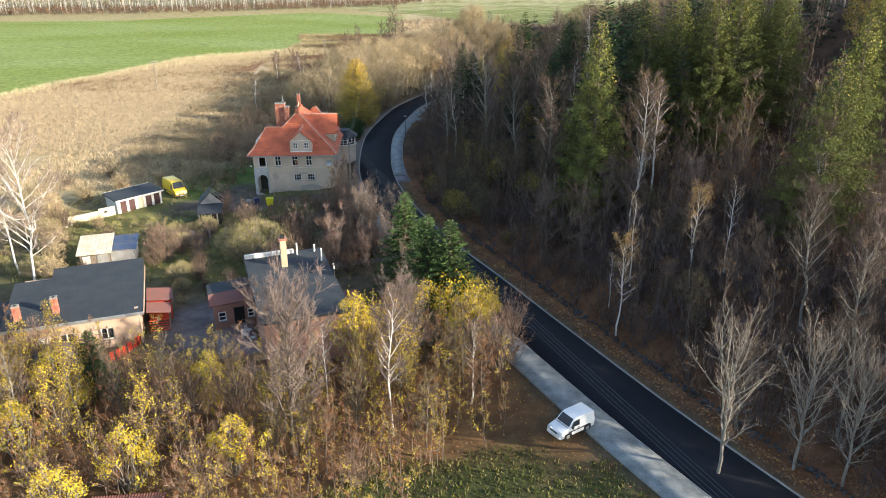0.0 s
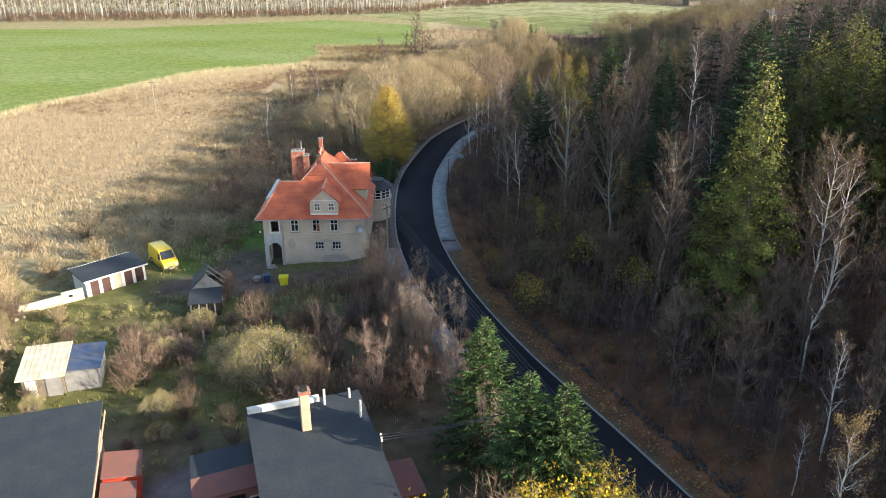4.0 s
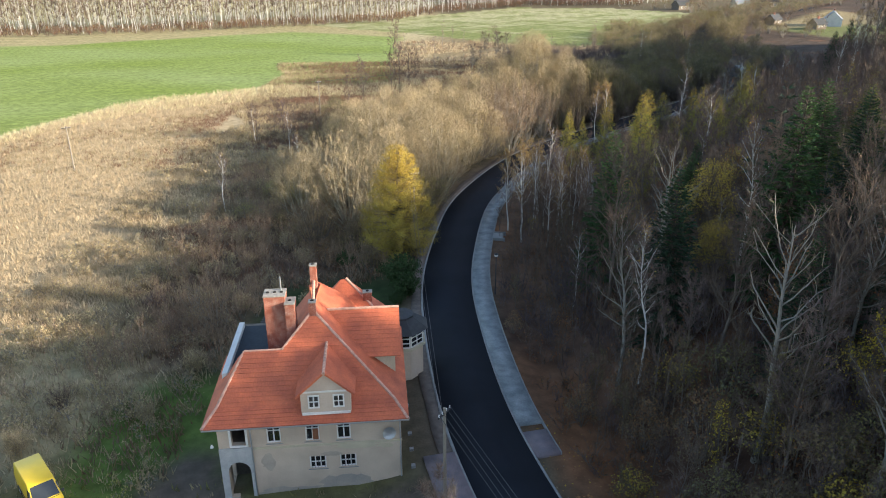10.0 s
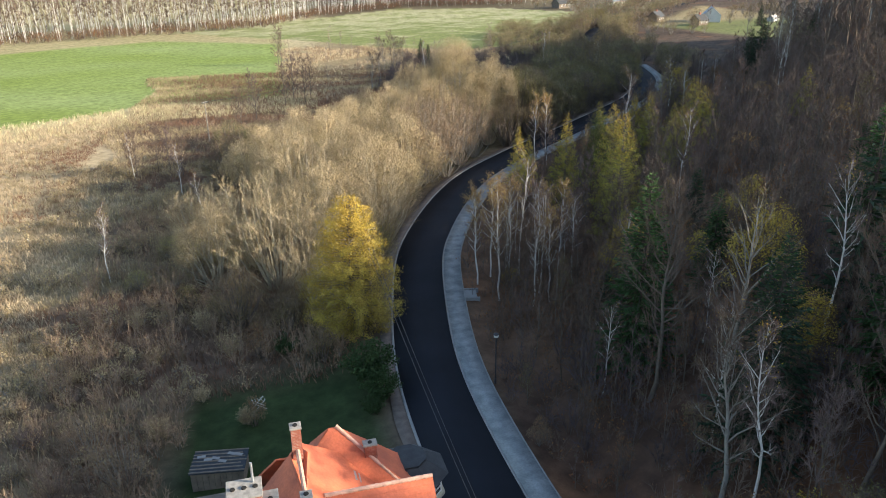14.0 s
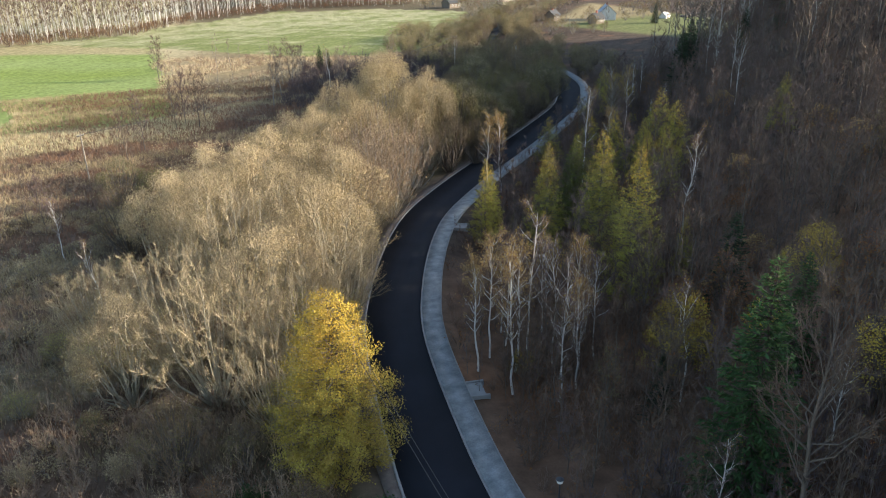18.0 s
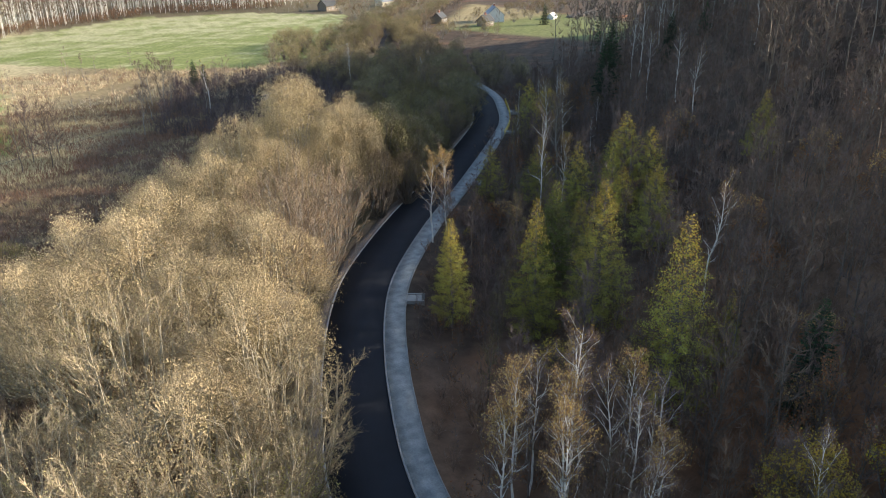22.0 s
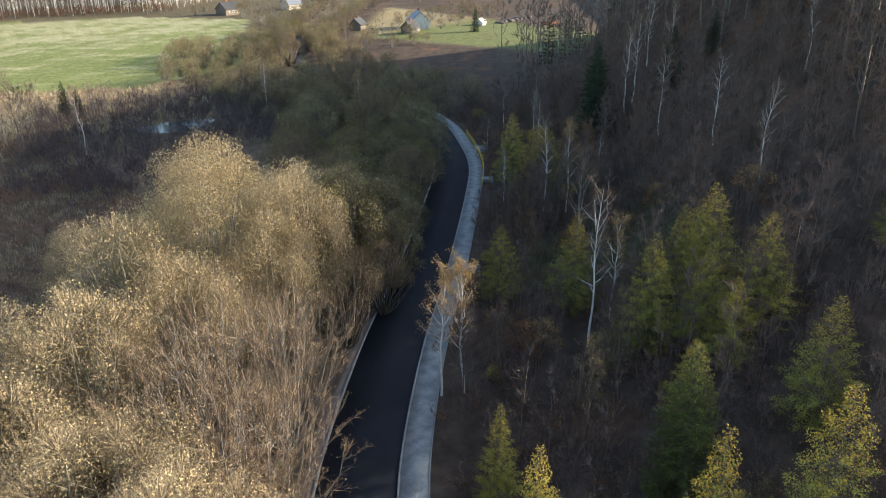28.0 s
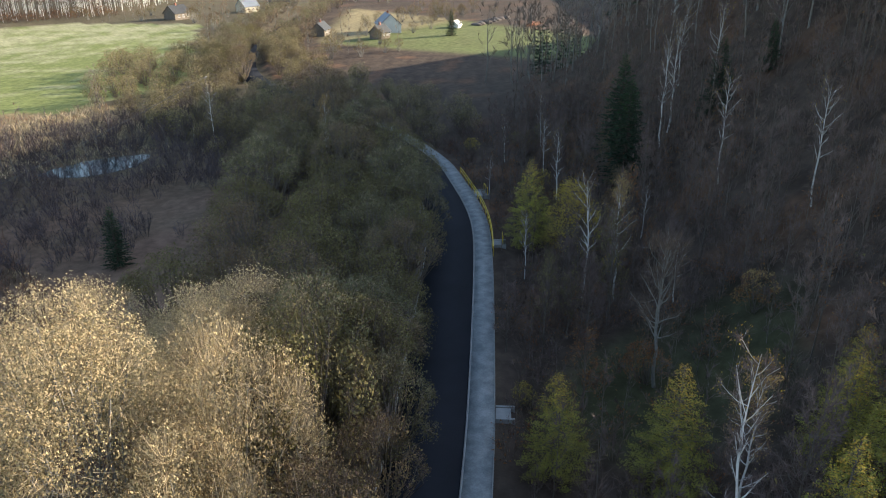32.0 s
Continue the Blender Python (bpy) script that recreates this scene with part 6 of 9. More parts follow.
tagged(place("marsh_bushes", merged(LOWBUSH + SAPLING[:2], [M["bark_grey"], M["twig_haze"], M["leaf_olivetan"]], [(x, y, z, a, 0.5 + 0.9 * u, int(u * 991) % 5) for x, y, z, a, d, u in mb], "marsh_bushes")), "scattered bare bushes in the marsh below the meadow", "scrub", kind="stuff")
hem = spots(21, 4.2, -330, 140, 400, 640, lambda x, y, d: (y > woods_edge(x) - 7) & (y < woods_edge(x) + 22))
tagged(place("wood_edge", merged(LOWBUSH, [M["bark"], M["twig_brown"], M["leaf_rust"]], [(x, y, z, a, 1.2 + 1.6 * u * u, int(u * 991) % 3) for x, y, z, a, d, u in hem], "wood_edge")), "rusty bushes along the edge of the far wood", "scrub", kind="stuff")


rus = spots(24, 1.5, -24, 60, 335, 402, lambda x, y, d: (d < -30) & ~inside(MEADOW, x, y) & (wave(x, y, 7, 3) > -0.3))
# ---- reeds, weeds and turf ----
def tufts(name, pts, height, width, blades, mats, label, category, seed, lean=0.35, patch=None, thick_=0.04, even=0.0):
    r = np.random.RandomState(seed)
    n = len(pts)
    p = np.repeat(pts[:, :3], blades, 0) + np.c_[r.normal(0, width, (n * blades, 2)), np.zeros(n * blades)]
    h = height * r.uniform(0.5, 1.25, n * blades)
    q = p + np.c_[r.normal(0, lean, (n * blades, 2)) * h[:, None], h]
    side = unit(np.c_[r.normal(size=(n * blades, 2)), np.zeros(n * blades)]) * (thick_ * (1 + r.rand(n * blades)))[:, None]
    V = np.stack([p - side, p + side, q], 1).reshape(-1, 3)
    tone = np.repeat(np.clip(0.3 + even * 0.2 + (1 - even) * (np.repeat(r.rand(n), blades) * 0.25 + 0.3 * r.rand(n * blades)), 0, 1), 3)
    sel = r.rand(n) if patch is None else np.clip(patch(pts[:, 0], pts[:, 1]) + r.normal(0, 0.13, n), 0, 0.999)
    idx = np.repeat((sel * len(mats)).astype(int), blades)
    tagged(place(name, tri_mesh(name, V, np.arange(len(V)).reshape(-1, 3), mats, idx, tone)), label, category, kind="stuff")


rd = spots(31, 1.1, -130, -40, 120, 300, lambda x, y, d: (-x + wave(x, y, 14, 3) * 9 > 54) & (y < border(x) - 8) & ((y < 235) | (x < -62)) & (y + wave(x, y, 7, 1) * 5 > 140))
tufts("reeds", rd, 0.6, 0.5, 16, [M["weed_red"], M["weed"], M["reed"], M["reed"], M["reed"], M["reed"]], "dense bed of pale dry reeds", "reeds", 1, lean=0.42, thick_=0.034, even=0.5,
      patch=lambda x, y: 0.66 + 0.22 * wave(x / 2, y, 6, 2) + 0.2 * wave(x, y, 21, 1) + 0.25 * step_(-x, 62, 80) - 0.42 * dull_band(x, y))
rw = spots(32, 0.95, -75, 20, 118, 345, lambda x, y, d: (d < -6.5) & ~((-x + wave(x, y, 14, 3) * 9 > 60) & (y > 142)) & ~((x > -36) & (x < -10) & (y < 152)) & ((x < -20) | (y < 190) | (y > 250)))
tufts("dry_weeds", rw, 0.75, 0.40, 8, [M["weed_red"], M["weed_dark"], M["weed"], M["weed"], M["reed"]], "dry weeds in streaks of brown, rust and straw", "weeds", 2, patch=streaks)
rb = spots(33, 1.2, -140, -15, 195, 345, lambda x, y, d: (y > border(x) - 20 + 5 * wave(x, y, 9, 2)) & (y < border(x) - 1 + 3 * wave(x, y, 7)))
tufts("dry_grass", rb, 1.0, 0.4, 8, [M["straw"], M["straw"], M["reed"]], "band of bleached tall grass beside the field", "grass", 3)
tufts("russet_grass", rus, 0.9, 0.5, 7, [M["weed_red"], M["weed"], M["reed"], M["reed"]], "strip of russet marsh grass below the meadow", "grass", 7)
rf = spots(36, 0.8, -31, -15.5, 104.5, 111.5, lambda x, y, d: (d < -6) & (wave(x, y, 3, 2) > -0.5))
tufts("front_weeds", rf, 0.9, 0.35, 9, [M["weed_red"], M["weed_dark"], M["grass"], M["weed"]], "dense dead weeds before the villa", "weeds", 8)
rg = spots(34, 1.3, -60, -8, 82, 118, lambda x, y, d: (d < -6) & ~((x > -31) & (x < -17) & (y > 115.5)) & ~((np.abs(y - 110.5) < 3.4) & (x > -42)) & ~((x > -54) & (x < -43.5) & (y > 104) & (y < 116)))
tufts("garden_grass", rg, 0.4, 0.3, 6, [M["grass"], M["grass"], M["weed"]], "rough garden grass with dry stalks", "grass", 4)
rn = spots(41, 0.55, -13, 18, 32, 50, lambda x, y, d: (d < -6.3) & (np.hypot((x - 3) / 14, (y - 40.5) / 8.5) + 0.2 * wave(x, y, 3) < 1.0))
tufts("rough_lawn", rn, 0.28, 0.22, 7, [M["lawn_blade"], M["lawn_blade"], M["grass"]], "rough green lawn grass strewn with leaves", "grass", 11)
rl = spots(35, 0.55, -45, 30, 40, 122, lambda x, y, d: ((d > 3.1) & (d < 12)) | ((d < -5.4) & (y < 66) & ~(np.hypot((x - 6.5) / 8.5, (y - 42) / 7) < 0.6)))


def fallen(name, pts, size, mats, label, seed):
    r = np.random.RandomState(seed)
    n = len(pts)
    c = pts[:, :3] + [0, 0, 0.06]
    a = unit(np.c_[r.normal(size=(n, 2)), r.normal(0, 0.25, n)]) * (size * r.uniform(0.5, 1.4, n))[:, None]
    b = np.c_[-a[:, 1], a[:, 0], r.normal(0, 0.3, n) * size] * 0.6
    V = np.stack([c - a, c + b, c + a, c - a, c + a, c - b], 1).reshape(-1, 3)
    tagged(place(name, tri_mesh(name, V, np.arange(len(V)).reshape(-1, 3), mats, np.repeat((r.rand(n) * len(mats)).astype(int), 2), np.repeat(r.rand(n), 6))), label, "leaves", kind="stuff")


fallen("fallen_leaves", rl, 0.085, [M["litter"], M["litter"], M["leaf_gold"], M["weed_dark"]], "fallen rusty and yellow leaves", 5)

bank = spots(37, 0.27, -12, 62, 24, 113, lambda x, y, d: (d > 3.75 + 0.15 * wave(x, y, 1.7)) & (d < 5.15 + 0.3 * wave(x, y, 2.3, 1)))
bank[:, 2] += 0.22 * np.sin(np.clip((bank[:, 4] - 3.7) / 1.5, 0, 1) * np.pi)
fallen("leaf_bank", bank, 0.15, [M["litter"], M["litter"], M["weed_red"], M["leaf_rust"]], "long bank of swept rust-brown leaves along the kerb", 9)
scree = spots(38, 0.42, -12, 60, 28, 110, lambda x, y, d: (d > 5.7 + 0.3 * wave(x, y, 3)) & (d < 7.1 + 0.4 * wave(x, y, 2.6, 2)))
_ico = bmesh.new()
bmesh.ops.create_icosphere(_ico, subdivisions=1, radius=1.0)
_iv, _if = np.array([v.co for v in _ico.verts]), np.array([[v.index for v in f.verts] for f in _ico.faces])
_ico.free()
_rs = np.random.RandomState(17)
_sz = _rs.uniform(0.10, 0.24, len(scree))
_V = (scree[:, None, :3] + [0, 0, 0.03] + _iv[None] * _sz[:, None, None] * _rs.uniform(0.6, 1.2, (len(scree), 1, 3)) * _rs.uniform(0.85, 1.1, (len(scree), len(_iv), 1)))
M["stone"] = material("stone", (0.085, 0.08, 0.078), 0.9, vary=0.4, scale=1.5, fine=9, bump=0.3)
tagged(place("ditch_stones", tri_mesh("ditch_stones", _V.reshape(-1, 3), (_if[None] + (np.arange(len(scree)) * len(_iv))[:, None, None]).reshape(-1, 3), [M["stone"]])), "dark rubble stones in the roadside ditch", "stones", kind="stuff")

# ---- building helpers ----
M["glass"] = material("glass", (0.16, 0.18, 0.20), 0.06, vary=0.2, scale=2, fine=3, bump=0, spec=0.6)
for _k, _v in (("Transmission Weight", 0.85), ("IOR", 1.45)):
    M["glass"].node_tree.nodes["Principled BSDF"].inputs[_k].default_value = _v
M["tinted"] = material("tinted", (0.03, 0.035, 0.04), 0.08, vary=0.2, scale=2, fine=3, bump=0, spec=0.6)
M["dark"] = material("dark", (0.02, 0.018, 0.016), 0.9, vary=0.2, bump=0)
M["brown_door"] = material("brown_door", (0.075, 0.038, 0.034), 0.7, vary=0.25, scale=2, fine=20, bump=0.15)
M["wood_old"] = material("wood_old", (0.20, 0.165, 0.13), 0.9, vary=0.35, scale=2, fine=24, bump=0.3)
M["zinc"] = material("zinc", (0.45, 0.47, 0.49), 0.45, 0.7, vary=0.2, scale=2, fine=15, bump=0.05)
M["plaster_pale"] = material("plaster_pale", (0.52, 0.46, 0.34), 0.9, vary=0.15, scale=1, fine=12)
M["plaster_grey"] = material("plaster_grey", (0.27, 0.265, 0.26), 0.95, vary=0.3, scale=1.2, fine=10, bump=0.25)
M["paint_white"] = material("paint_white", (0.80, 0.80, 0.79), 0.25, vary=0.06, scale=1, fine=8, bump=0, spec=0.5)
M["paint_yellow"] = material("paint_yellow", (0.72, 0.50, 0.03), 0.35, vary=0.1, scale=1, fine=8, bump=0, spec=0.5)
M["rubber"] = material("rubber", (0.02, 0.02, 0.02), 0.85, vary=0.2)
M["plastic_dark"] = material("plastic_dark", (0.05, 0.05, 0.055), 0.6, vary=0.15)
M["lamp_clear"] = material("lamp_clear", (0.6, 0.62, 0.63), 0.15, vary=0.1, bump=0)
M["bin_yellow"] = material("bin_yellow", (0.70, 0.62, 0.03), 0.45, vary=0.1)
M["bin_blue"] = material("bin_blue", (0.03, 0.05, 0.12), 0.5, vary=0.15)
M["tarp_blue"] = material("tarp_blue", (0.04, 0.075, 0.16), 0.6, vary=0.4, scale=1.2, second=(0.09, 0.10, 0.13))
M["sheet_cream"] = material("sheet_cream", (0.64, 0.60, 0.47), 0.8, vary=0.3, scale=0.9, second=(0.42, 0.37, 0.27))
M["rail_yellow"] = material("rail_yellow", (0.66, 0.46, 0.03), 0.5, vary=0.15)
M["steel_dark"] = material("steel_dark", (0.06, 0.06, 0.065), 0.5, 0.4, vary=0.2)
M["pole_wood"] = material("pole_wood", (0.28, 0.245, 0.20), 0.9, vary=0.3, scale=1, fine=20)
M["roof_red"] = material("roof_red", (0.21, 0.085, 0.068), 0.8, vary=0.35, scale=1.2, fine=12, second=(0.16, 0.085, 0.075))
M["red_paint"] = material("red_paint", (0.55, 0.06, 0.035), 0.6, vary=0.15)
M["slate"] = material("slate", (0.05, 0.052, 0.055), 0.7, vary=0.3, scale=2, fine=14, bump=0.3)
M["water"] = material("water", (0.02, 0.03, 0.035), 0.08, vary=0.1, bump=0.02, fine=2, spec=0.5)
M["wire"] = material("wire", (0.05, 0.05, 0.05), 0.6, vary=0.1, bump=0)


def holed(w, h, t, holes, bm=None):
    """A wall from 0 to w along x and 0 to h up, t thick towards +y, with openings (x0, z0, x1, z1) through it."""
    bm = bm or bmesh.new()
    xs = sorted({0, w, *[v for o in holes for v in (o[0], o[2])]})
    zs = sorted({0, h, *[v for o in holes for v in (o[1], o[3])]})
    for i in range(len(xs) - 1):
        j = 0
        while j < len(zs) - 1:
            cx = (xs[i] + xs[i + 1]) / 2
            free = [not any(o[0] < cx < o[2] and o[1] < (zs[k] + zs[k + 1]) / 2 < o[3] for o in holes) for k in range(len(zs) - 1)]
            if not free[j]:
                j += 1
                continue
            k = j
            while k + 1 < len(zs) - 1 and free[k + 1]:
                k += 1
            box(xs[i], 0, zs[j], xs[i + 1], t, zs[k + 1], bm=bm)
            j = k + 1
    bmesh.ops.remove_doubles(bm, verts=bm.verts[:], dist=0.0005)
    return bm


def window(parent, m, w, h, cols=2, rows=(0.62,), frame_mat=None, t=0.09, sill=True, bars=False):
    """A window in an opening: frame with bars, one pane for each light, and a sill. m: pose of its lower left corner."""
    fm = frame_mat or M["white"]
    bm = bmesh.new()
    e = 0.095
    zs = [e] + [h * r for r in rows] + [h - e]
    lights = []
    for c in range(cols):
        for r in range(len(zs) - 1):
            lights.append((w * c / cols + (e if c == 0 else 0.045), zs[r] + (0 if r == 0 else 0.04), w * (c + 1) / cols - (e if c == cols - 1 else 0.045), zs[r + 1] - (0 if r == len(zs) - 2 else 0.04)))
    holed(w, h, t, lights, bm)
    win = part("window", bm, fm, parent, m=m)
    for c in range(cols):
        for r in range(len(zs) - 1):
            part("pane", box(w * c / cols + 0.03, 0.035, zs[r] + 0.02, w * (c + 1) / cols - 0.03, 0.05, zs[r + 1] - 0.02), M["glass"], win)
    if sill:
        part("sill", box(-0.12, -0.14, -0.09, w + 0.12, 0.02, -0.01, 0.015), M["concrete"], win)
    if bars:
        for k in range(5):
            part("bar", cyl(w * (k + 0.5) / 5, -0.05, 0.02, h - 0.02, 0.015, seg=5), M["steel_dark"], win)
    return win


def clip_band(poly, lo, hi):
    """The part of a flat polygon of (u, v, ...) with lo <= v <= hi."""
    for bound, sign in ((lo, 1), (hi, -1)):
        out = []
        for i in range(len(poly)):
            a, b = poly[i - 1], poly[i]
            fa, fb = sign * (a[1] - bound), sign * (b[1] - bound)
            if fa * fb < 0:
                t = fa / (fa - fb)
                out.append((a[0] + (b[0] - a[0]) * t, a[1] + (b[1] - a[1]) * t))
            if fb >= 0:
                out.append(b)
        poly = out
        if len(poly) < 3:
            return []
    return poly


def tiled(parent, pts, course=0.34, lift=0.05, mat=None, name="tile_course"):
    """Courses of tiles on a flat slope whose lowest edge runs from pts[0] to pts[1]."""
    P = [Vector(p) for p in pts]
    n = (P[1] - P[0]).cross(P[2] - P[1]).normalized()
    if n.z < 0:
        n = -n
    up = (Vector((0, 0, 1)) - n * n.z).normalized()
    across = up.cross(n)
    o = P[0]
    flat = [((p - o).dot(across), (p - o).dot(up)) for p in P]
    v0, v1 = min(f[1] for f in flat), max(f[1] for f in flat)
    k = max(1, round((v1 - v0) / course))
    for i in range(k):
        a, b = v0 + (v1 - v0) * i / k, v0 + (v1 - v0) * (i + 1) / k
        poly = clip_band(flat, a, b + (0.05 if i < k - 1 else 0))
        if len(poly) < 3:
            continue
        def world_(q, h):
            return o + across * q[0] + up * q[1] + n * h
        top = [world_(q, lift + 0.045 * (1 - (q[1] - a) / (b - a + 0.05))) for q in poly]
        bot = [world_(q, -0.06) for q in poly]
        m_ = len(poly)
        part(name, solid(top + bot, [tuple(range(m_)), tuple(range(2 * m_ - 1, m_ - 1, -1))] + [(j, (j + 1) % m_, m_ + (j + 1) % m_, m_ + j) for j in range(m_)]), mat or M["tile"], parent)


def ridge_line(parent, a, b, r=0.11, mat=None):
    """Half-round ridge tiles laid end to end from a to b."""
    a, b = Vector(a), Vector(b)
    L = (b - a).length
    k = max(1, round(L / 0.42))
    d = (b - a).normalized()
    q = d.to_track_quat("Z", "Y").to_matrix().to_4x4()
    bm = bmesh.new()
    for i in range(k):
        c = a + d * L * (i + 0.5) / k
        bmesh.ops.create_cone(bm, cap_ends=True, segments=8, radius1=r * 1.1, radius2=r * 0.92, depth=L / k * 1.06, matrix=Matrix.Translation(c) @ q)
    return part("ridge_tiles", bm, mat or M["ridge"], parent)


M["cap"] = material("cap", (0.30, 0.28, 0.25), 0.9, vary=0.35, scale=4, fine=14)
M["damp"] = material("damp", (0.30, 0.275, 0.25), 0.95, vary=0.3, scale=0.9, fine=10, bump=0.2, second=(0.40, 0.345, 0.29))
M["wall_old"] = material("wall_old", (0.46, 0.39, 0.32), 0.9, vary=0.25, scale=0.8, fine=10, bump=0.2)
M["wood_brown"] = material("wood_brown", (0.24, 0.10, 0.05), 0.7, vary=0.3, scale=3, fine=18)
M["inner"] = material("inner", (0.07, 0.06, 0.05), 0.9, vary=0.3)
M["porch"] = material("porch", (0.47, 0.465, 0.45), 0.9, vary=0.25, scale=1.1, fine=10, bump=0.2, second=(0.33, 0.33, 0.33))
M["ridge"] = material("ridge", (0.60, 0.36, 0.27), 0.8, vary=0.35, scale=3, fine=10)


def brick_stack(parent, x0, y0, x1, y1, z0, z1, cap=True, mat=None, name="chimney"):
    c = part(name, box(x0, y0, z0, x1, y1, z1, 0.02), mat or M["brick"], parent)
    if cap:
        bm = box(x0 - 0.05, y0 - 0.05, z1 + 0.002, x1 + 0.05, y1 + 0.05, z1 + 0.10, 0.02)
        part("cap", bm, M["cap"], c)
        n = max(1, int((x1 - x0) / 0.45))
        for i in range(n):
            part("flue", cyl(x0 + (x1 - x0) * (i + 0.5) / n, (y0 + y1) / 2, z1 + 0.102, z1 + 0.16, 0.13, 0.12, 8), M["dark"], c)
        for k in range(int((z1 - z0) / 0.6)):
            zz = z0 + 0.3 + k * 0.6
            part("brick_course", box(x0 - 0.012, y0 - 0.012, zz, x1 + 0.012, y1 + 0.012, zz + 0.30), mat or M["brick"], c)
    return c


# ---- the villa by the bend ----
villa = thing("villa", -24.2, 116.05, -1.75, 3.0, "two-storey villa with grey render and steep orange tiled roof", "house")
Z = 6.75                                     # height of the eaves over the ground
HOLES = [(0.50, 0.20, 2.10, 3.40), (0.95, 4.80, 1.95, 6.3), (3.45, 4.80, 4.45, 6.45), (6.2, 4.80, 7.2, 6.45), (8.45, 4.80, 9.45, 6.45), (6.35, 2.35, 7.55, 3.45), (8.55, 2.35, 9.75, 3.45)]
W0, W1 = -6.6, 6.5
w_front = part("wall_front", holed(W1 - W0, Z, 0.42, HOLES), M["wall"], villa, "stained grey-beige render", pose(W0, 0, 0))
part("wall_right", holed(13.6, Z, 0.42, [(4.0, 4.6, 4.9, 6.1), (8.2, 4.6, 9.1, 6.1)]), M["wall"], villa, m=pose(W1 - 0.002, 0.42, 0, 0, 0, 90))
part("wall_left", holed(13.6, Z, 0.42, [(1.0, 0.25, 2.0, 2.7), (4, 4.6, 4.9, 6.1)]), M["wall"], villa, m=pose(W0 + 0.422, 0.42, 0, 0, 0, 90))
part("wall_back", box(W0, 14.02, 0, W1, 14.44, Z), M["wall"], villa)
part("inner_floor", box(W0 + 0.43, 0.43, 4.2, W1 - 0.43, 14.0, 4.4), M["wood_old"], villa)
part("inner_wall", box(W0 + 0.43, 2.6, 0, W1 - 0.43, 2.8, Z - 0.1), M["inner"], villa, "dark inner wall")
# arch over the porch opening
bm = bmesh.new()
for i in range(8):
    a0, a1 = math.pi * i / 8, math.pi * (i + 1) / 8
    p = [(1.30 + 0.8 * math.cos(a), 2.60 + 0.8 * math.sin(a)) for a in (a0, a1)]
    q = [(x, 3.41) for x, _ in p]
    pts = [(x, y, z) for y in (-0.102, 0.41) for x, z in (p[0], p[1], q[1], q[0])]
    solid(pts, [(0, 1, 2, 3), (4, 7, 6, 5), (0, 4, 5, 1), (1, 5, 6, 2), (2, 6, 7, 3), (3, 7, 4, 0)], bm)
part("arch", bm, M["porch"], villa, m=pose(W0, 0, 0))
part("porch_surround", holed(2.32, 4.6, 0.1, [(0.50, 0.20, 2.10, 3.41)]), M["porch"], villa, "pale patched render round the arched porch", pose(W0, -0.104, 0))
part("porch_step", box(W0 + 0.2, -0.9, 0, W0 + 2.1, -0.11, 0.22, 0.03), M["concrete"], villa)
part("string_course", box(W0 + 2.3, -0.12, 4.42, W1 + 0.05, -0.004, 4.58, 0.01), M["plaster_pale"], villa)


def blot(x, z, w, h, mat, label, seed, y=-0.014):
    """A thin ragged patch of render or damp on the front wall."""
    rb_ = random.Random(seed)
    rim = [(x + w / 2 * math.cos(a) * rb_.uniform(0.72, 1.12), z + h / 2 * math.sin(a) * rb_.uniform(0.62, 1.15)) for a in [k * math.pi / 11 for k in range(22)]]
    rim = [(u, max(v, 0.02)) for u, v in rim]
    part("patch", solid([(u, -0.001, v) for u, v in rim] + [(u, y, v) for u, v in rim], [tuple(range(22)), tuple(range(43, 21, -1))] + [(k, (k + 1) % 22, 22 + (k + 1) % 22, 22 + k) for k in range(22)]), mat, villa, label)


blot(W0 + 9.9, 4.16, 3.3, 0.55, M["plaster_pale"], "patch of newer cream render", 1)
blot(W0 + 11.9, 4.10, 1.3, 0.5, M["plaster_pale"], "patch of newer cream render", 2)
blot(W0 + 9.0, 1.05, 4.2, 1.5, M["damp"], "dark damp stain", 3)
blot(W0 + 5.2, 0.45, 5.6, 1.0, M["damp"], "dark damp stain", 4, y=-0.010)
blot(W0 + 11.2, 0.50, 3.4, 0.9, M["damp"], "dark damp stain", 5, y=-0.018)
blot(W0 + 3.4, 3.2, 1.0, 1.6, M["wall_old"], "weathered stretch of render", 6)
blot(W0 + 8.0, 3.6, 1.6, 0.5, M["wall_old"], "weathered stretch of render", 7)
part("board", box(W0 + 6.72, 0.06, 4.88, W0 + 7.12, 0.115, 5.80), M["wood_brown"], villa, "brown board in the window")
for x0, z0, x1, z1 in HOLES[2:5]:
    window(villa, pose(W0 + x0, 0.12, z0), x1 - x0, z1 - z0)
for x0, z0, x1, z1 in HOLES[5:7]:
    window(villa, pose(W0 + x0, 0.12, z0), x1 - x0, z1 - z0, 3, (0.5,), bars=True)
for x0 in (4.0, 8.2):
    window(villa, pose(W1 - 0.14, 0.42 + x0, 4.6, 0, 0, 90), 0.9, 1.5)
part("surround", holed(1.3, 1.8, 0.09, [(0.15, 0.15, 1.15, 1.65)]), M["white"], villa, "white plaster surround", pose(W0 + 0.8, -0.06, 4.65))
part("drainpipe", cyl(6.42, -0.08, 0.2, Z - 0.05, 0.05, seg=8), M["zinc"], villa)
part("drainpipe", cyl(W0 + 2.35, -0.12, 0.2, Z - 0.05, 0.05, seg=8), M["zinc"], villa)
part("gutter", box(-7.45, -0.80, Z - 0.12, 7.05, -0.66, Z - 0.01, 0.03), M["zinc"], villa)
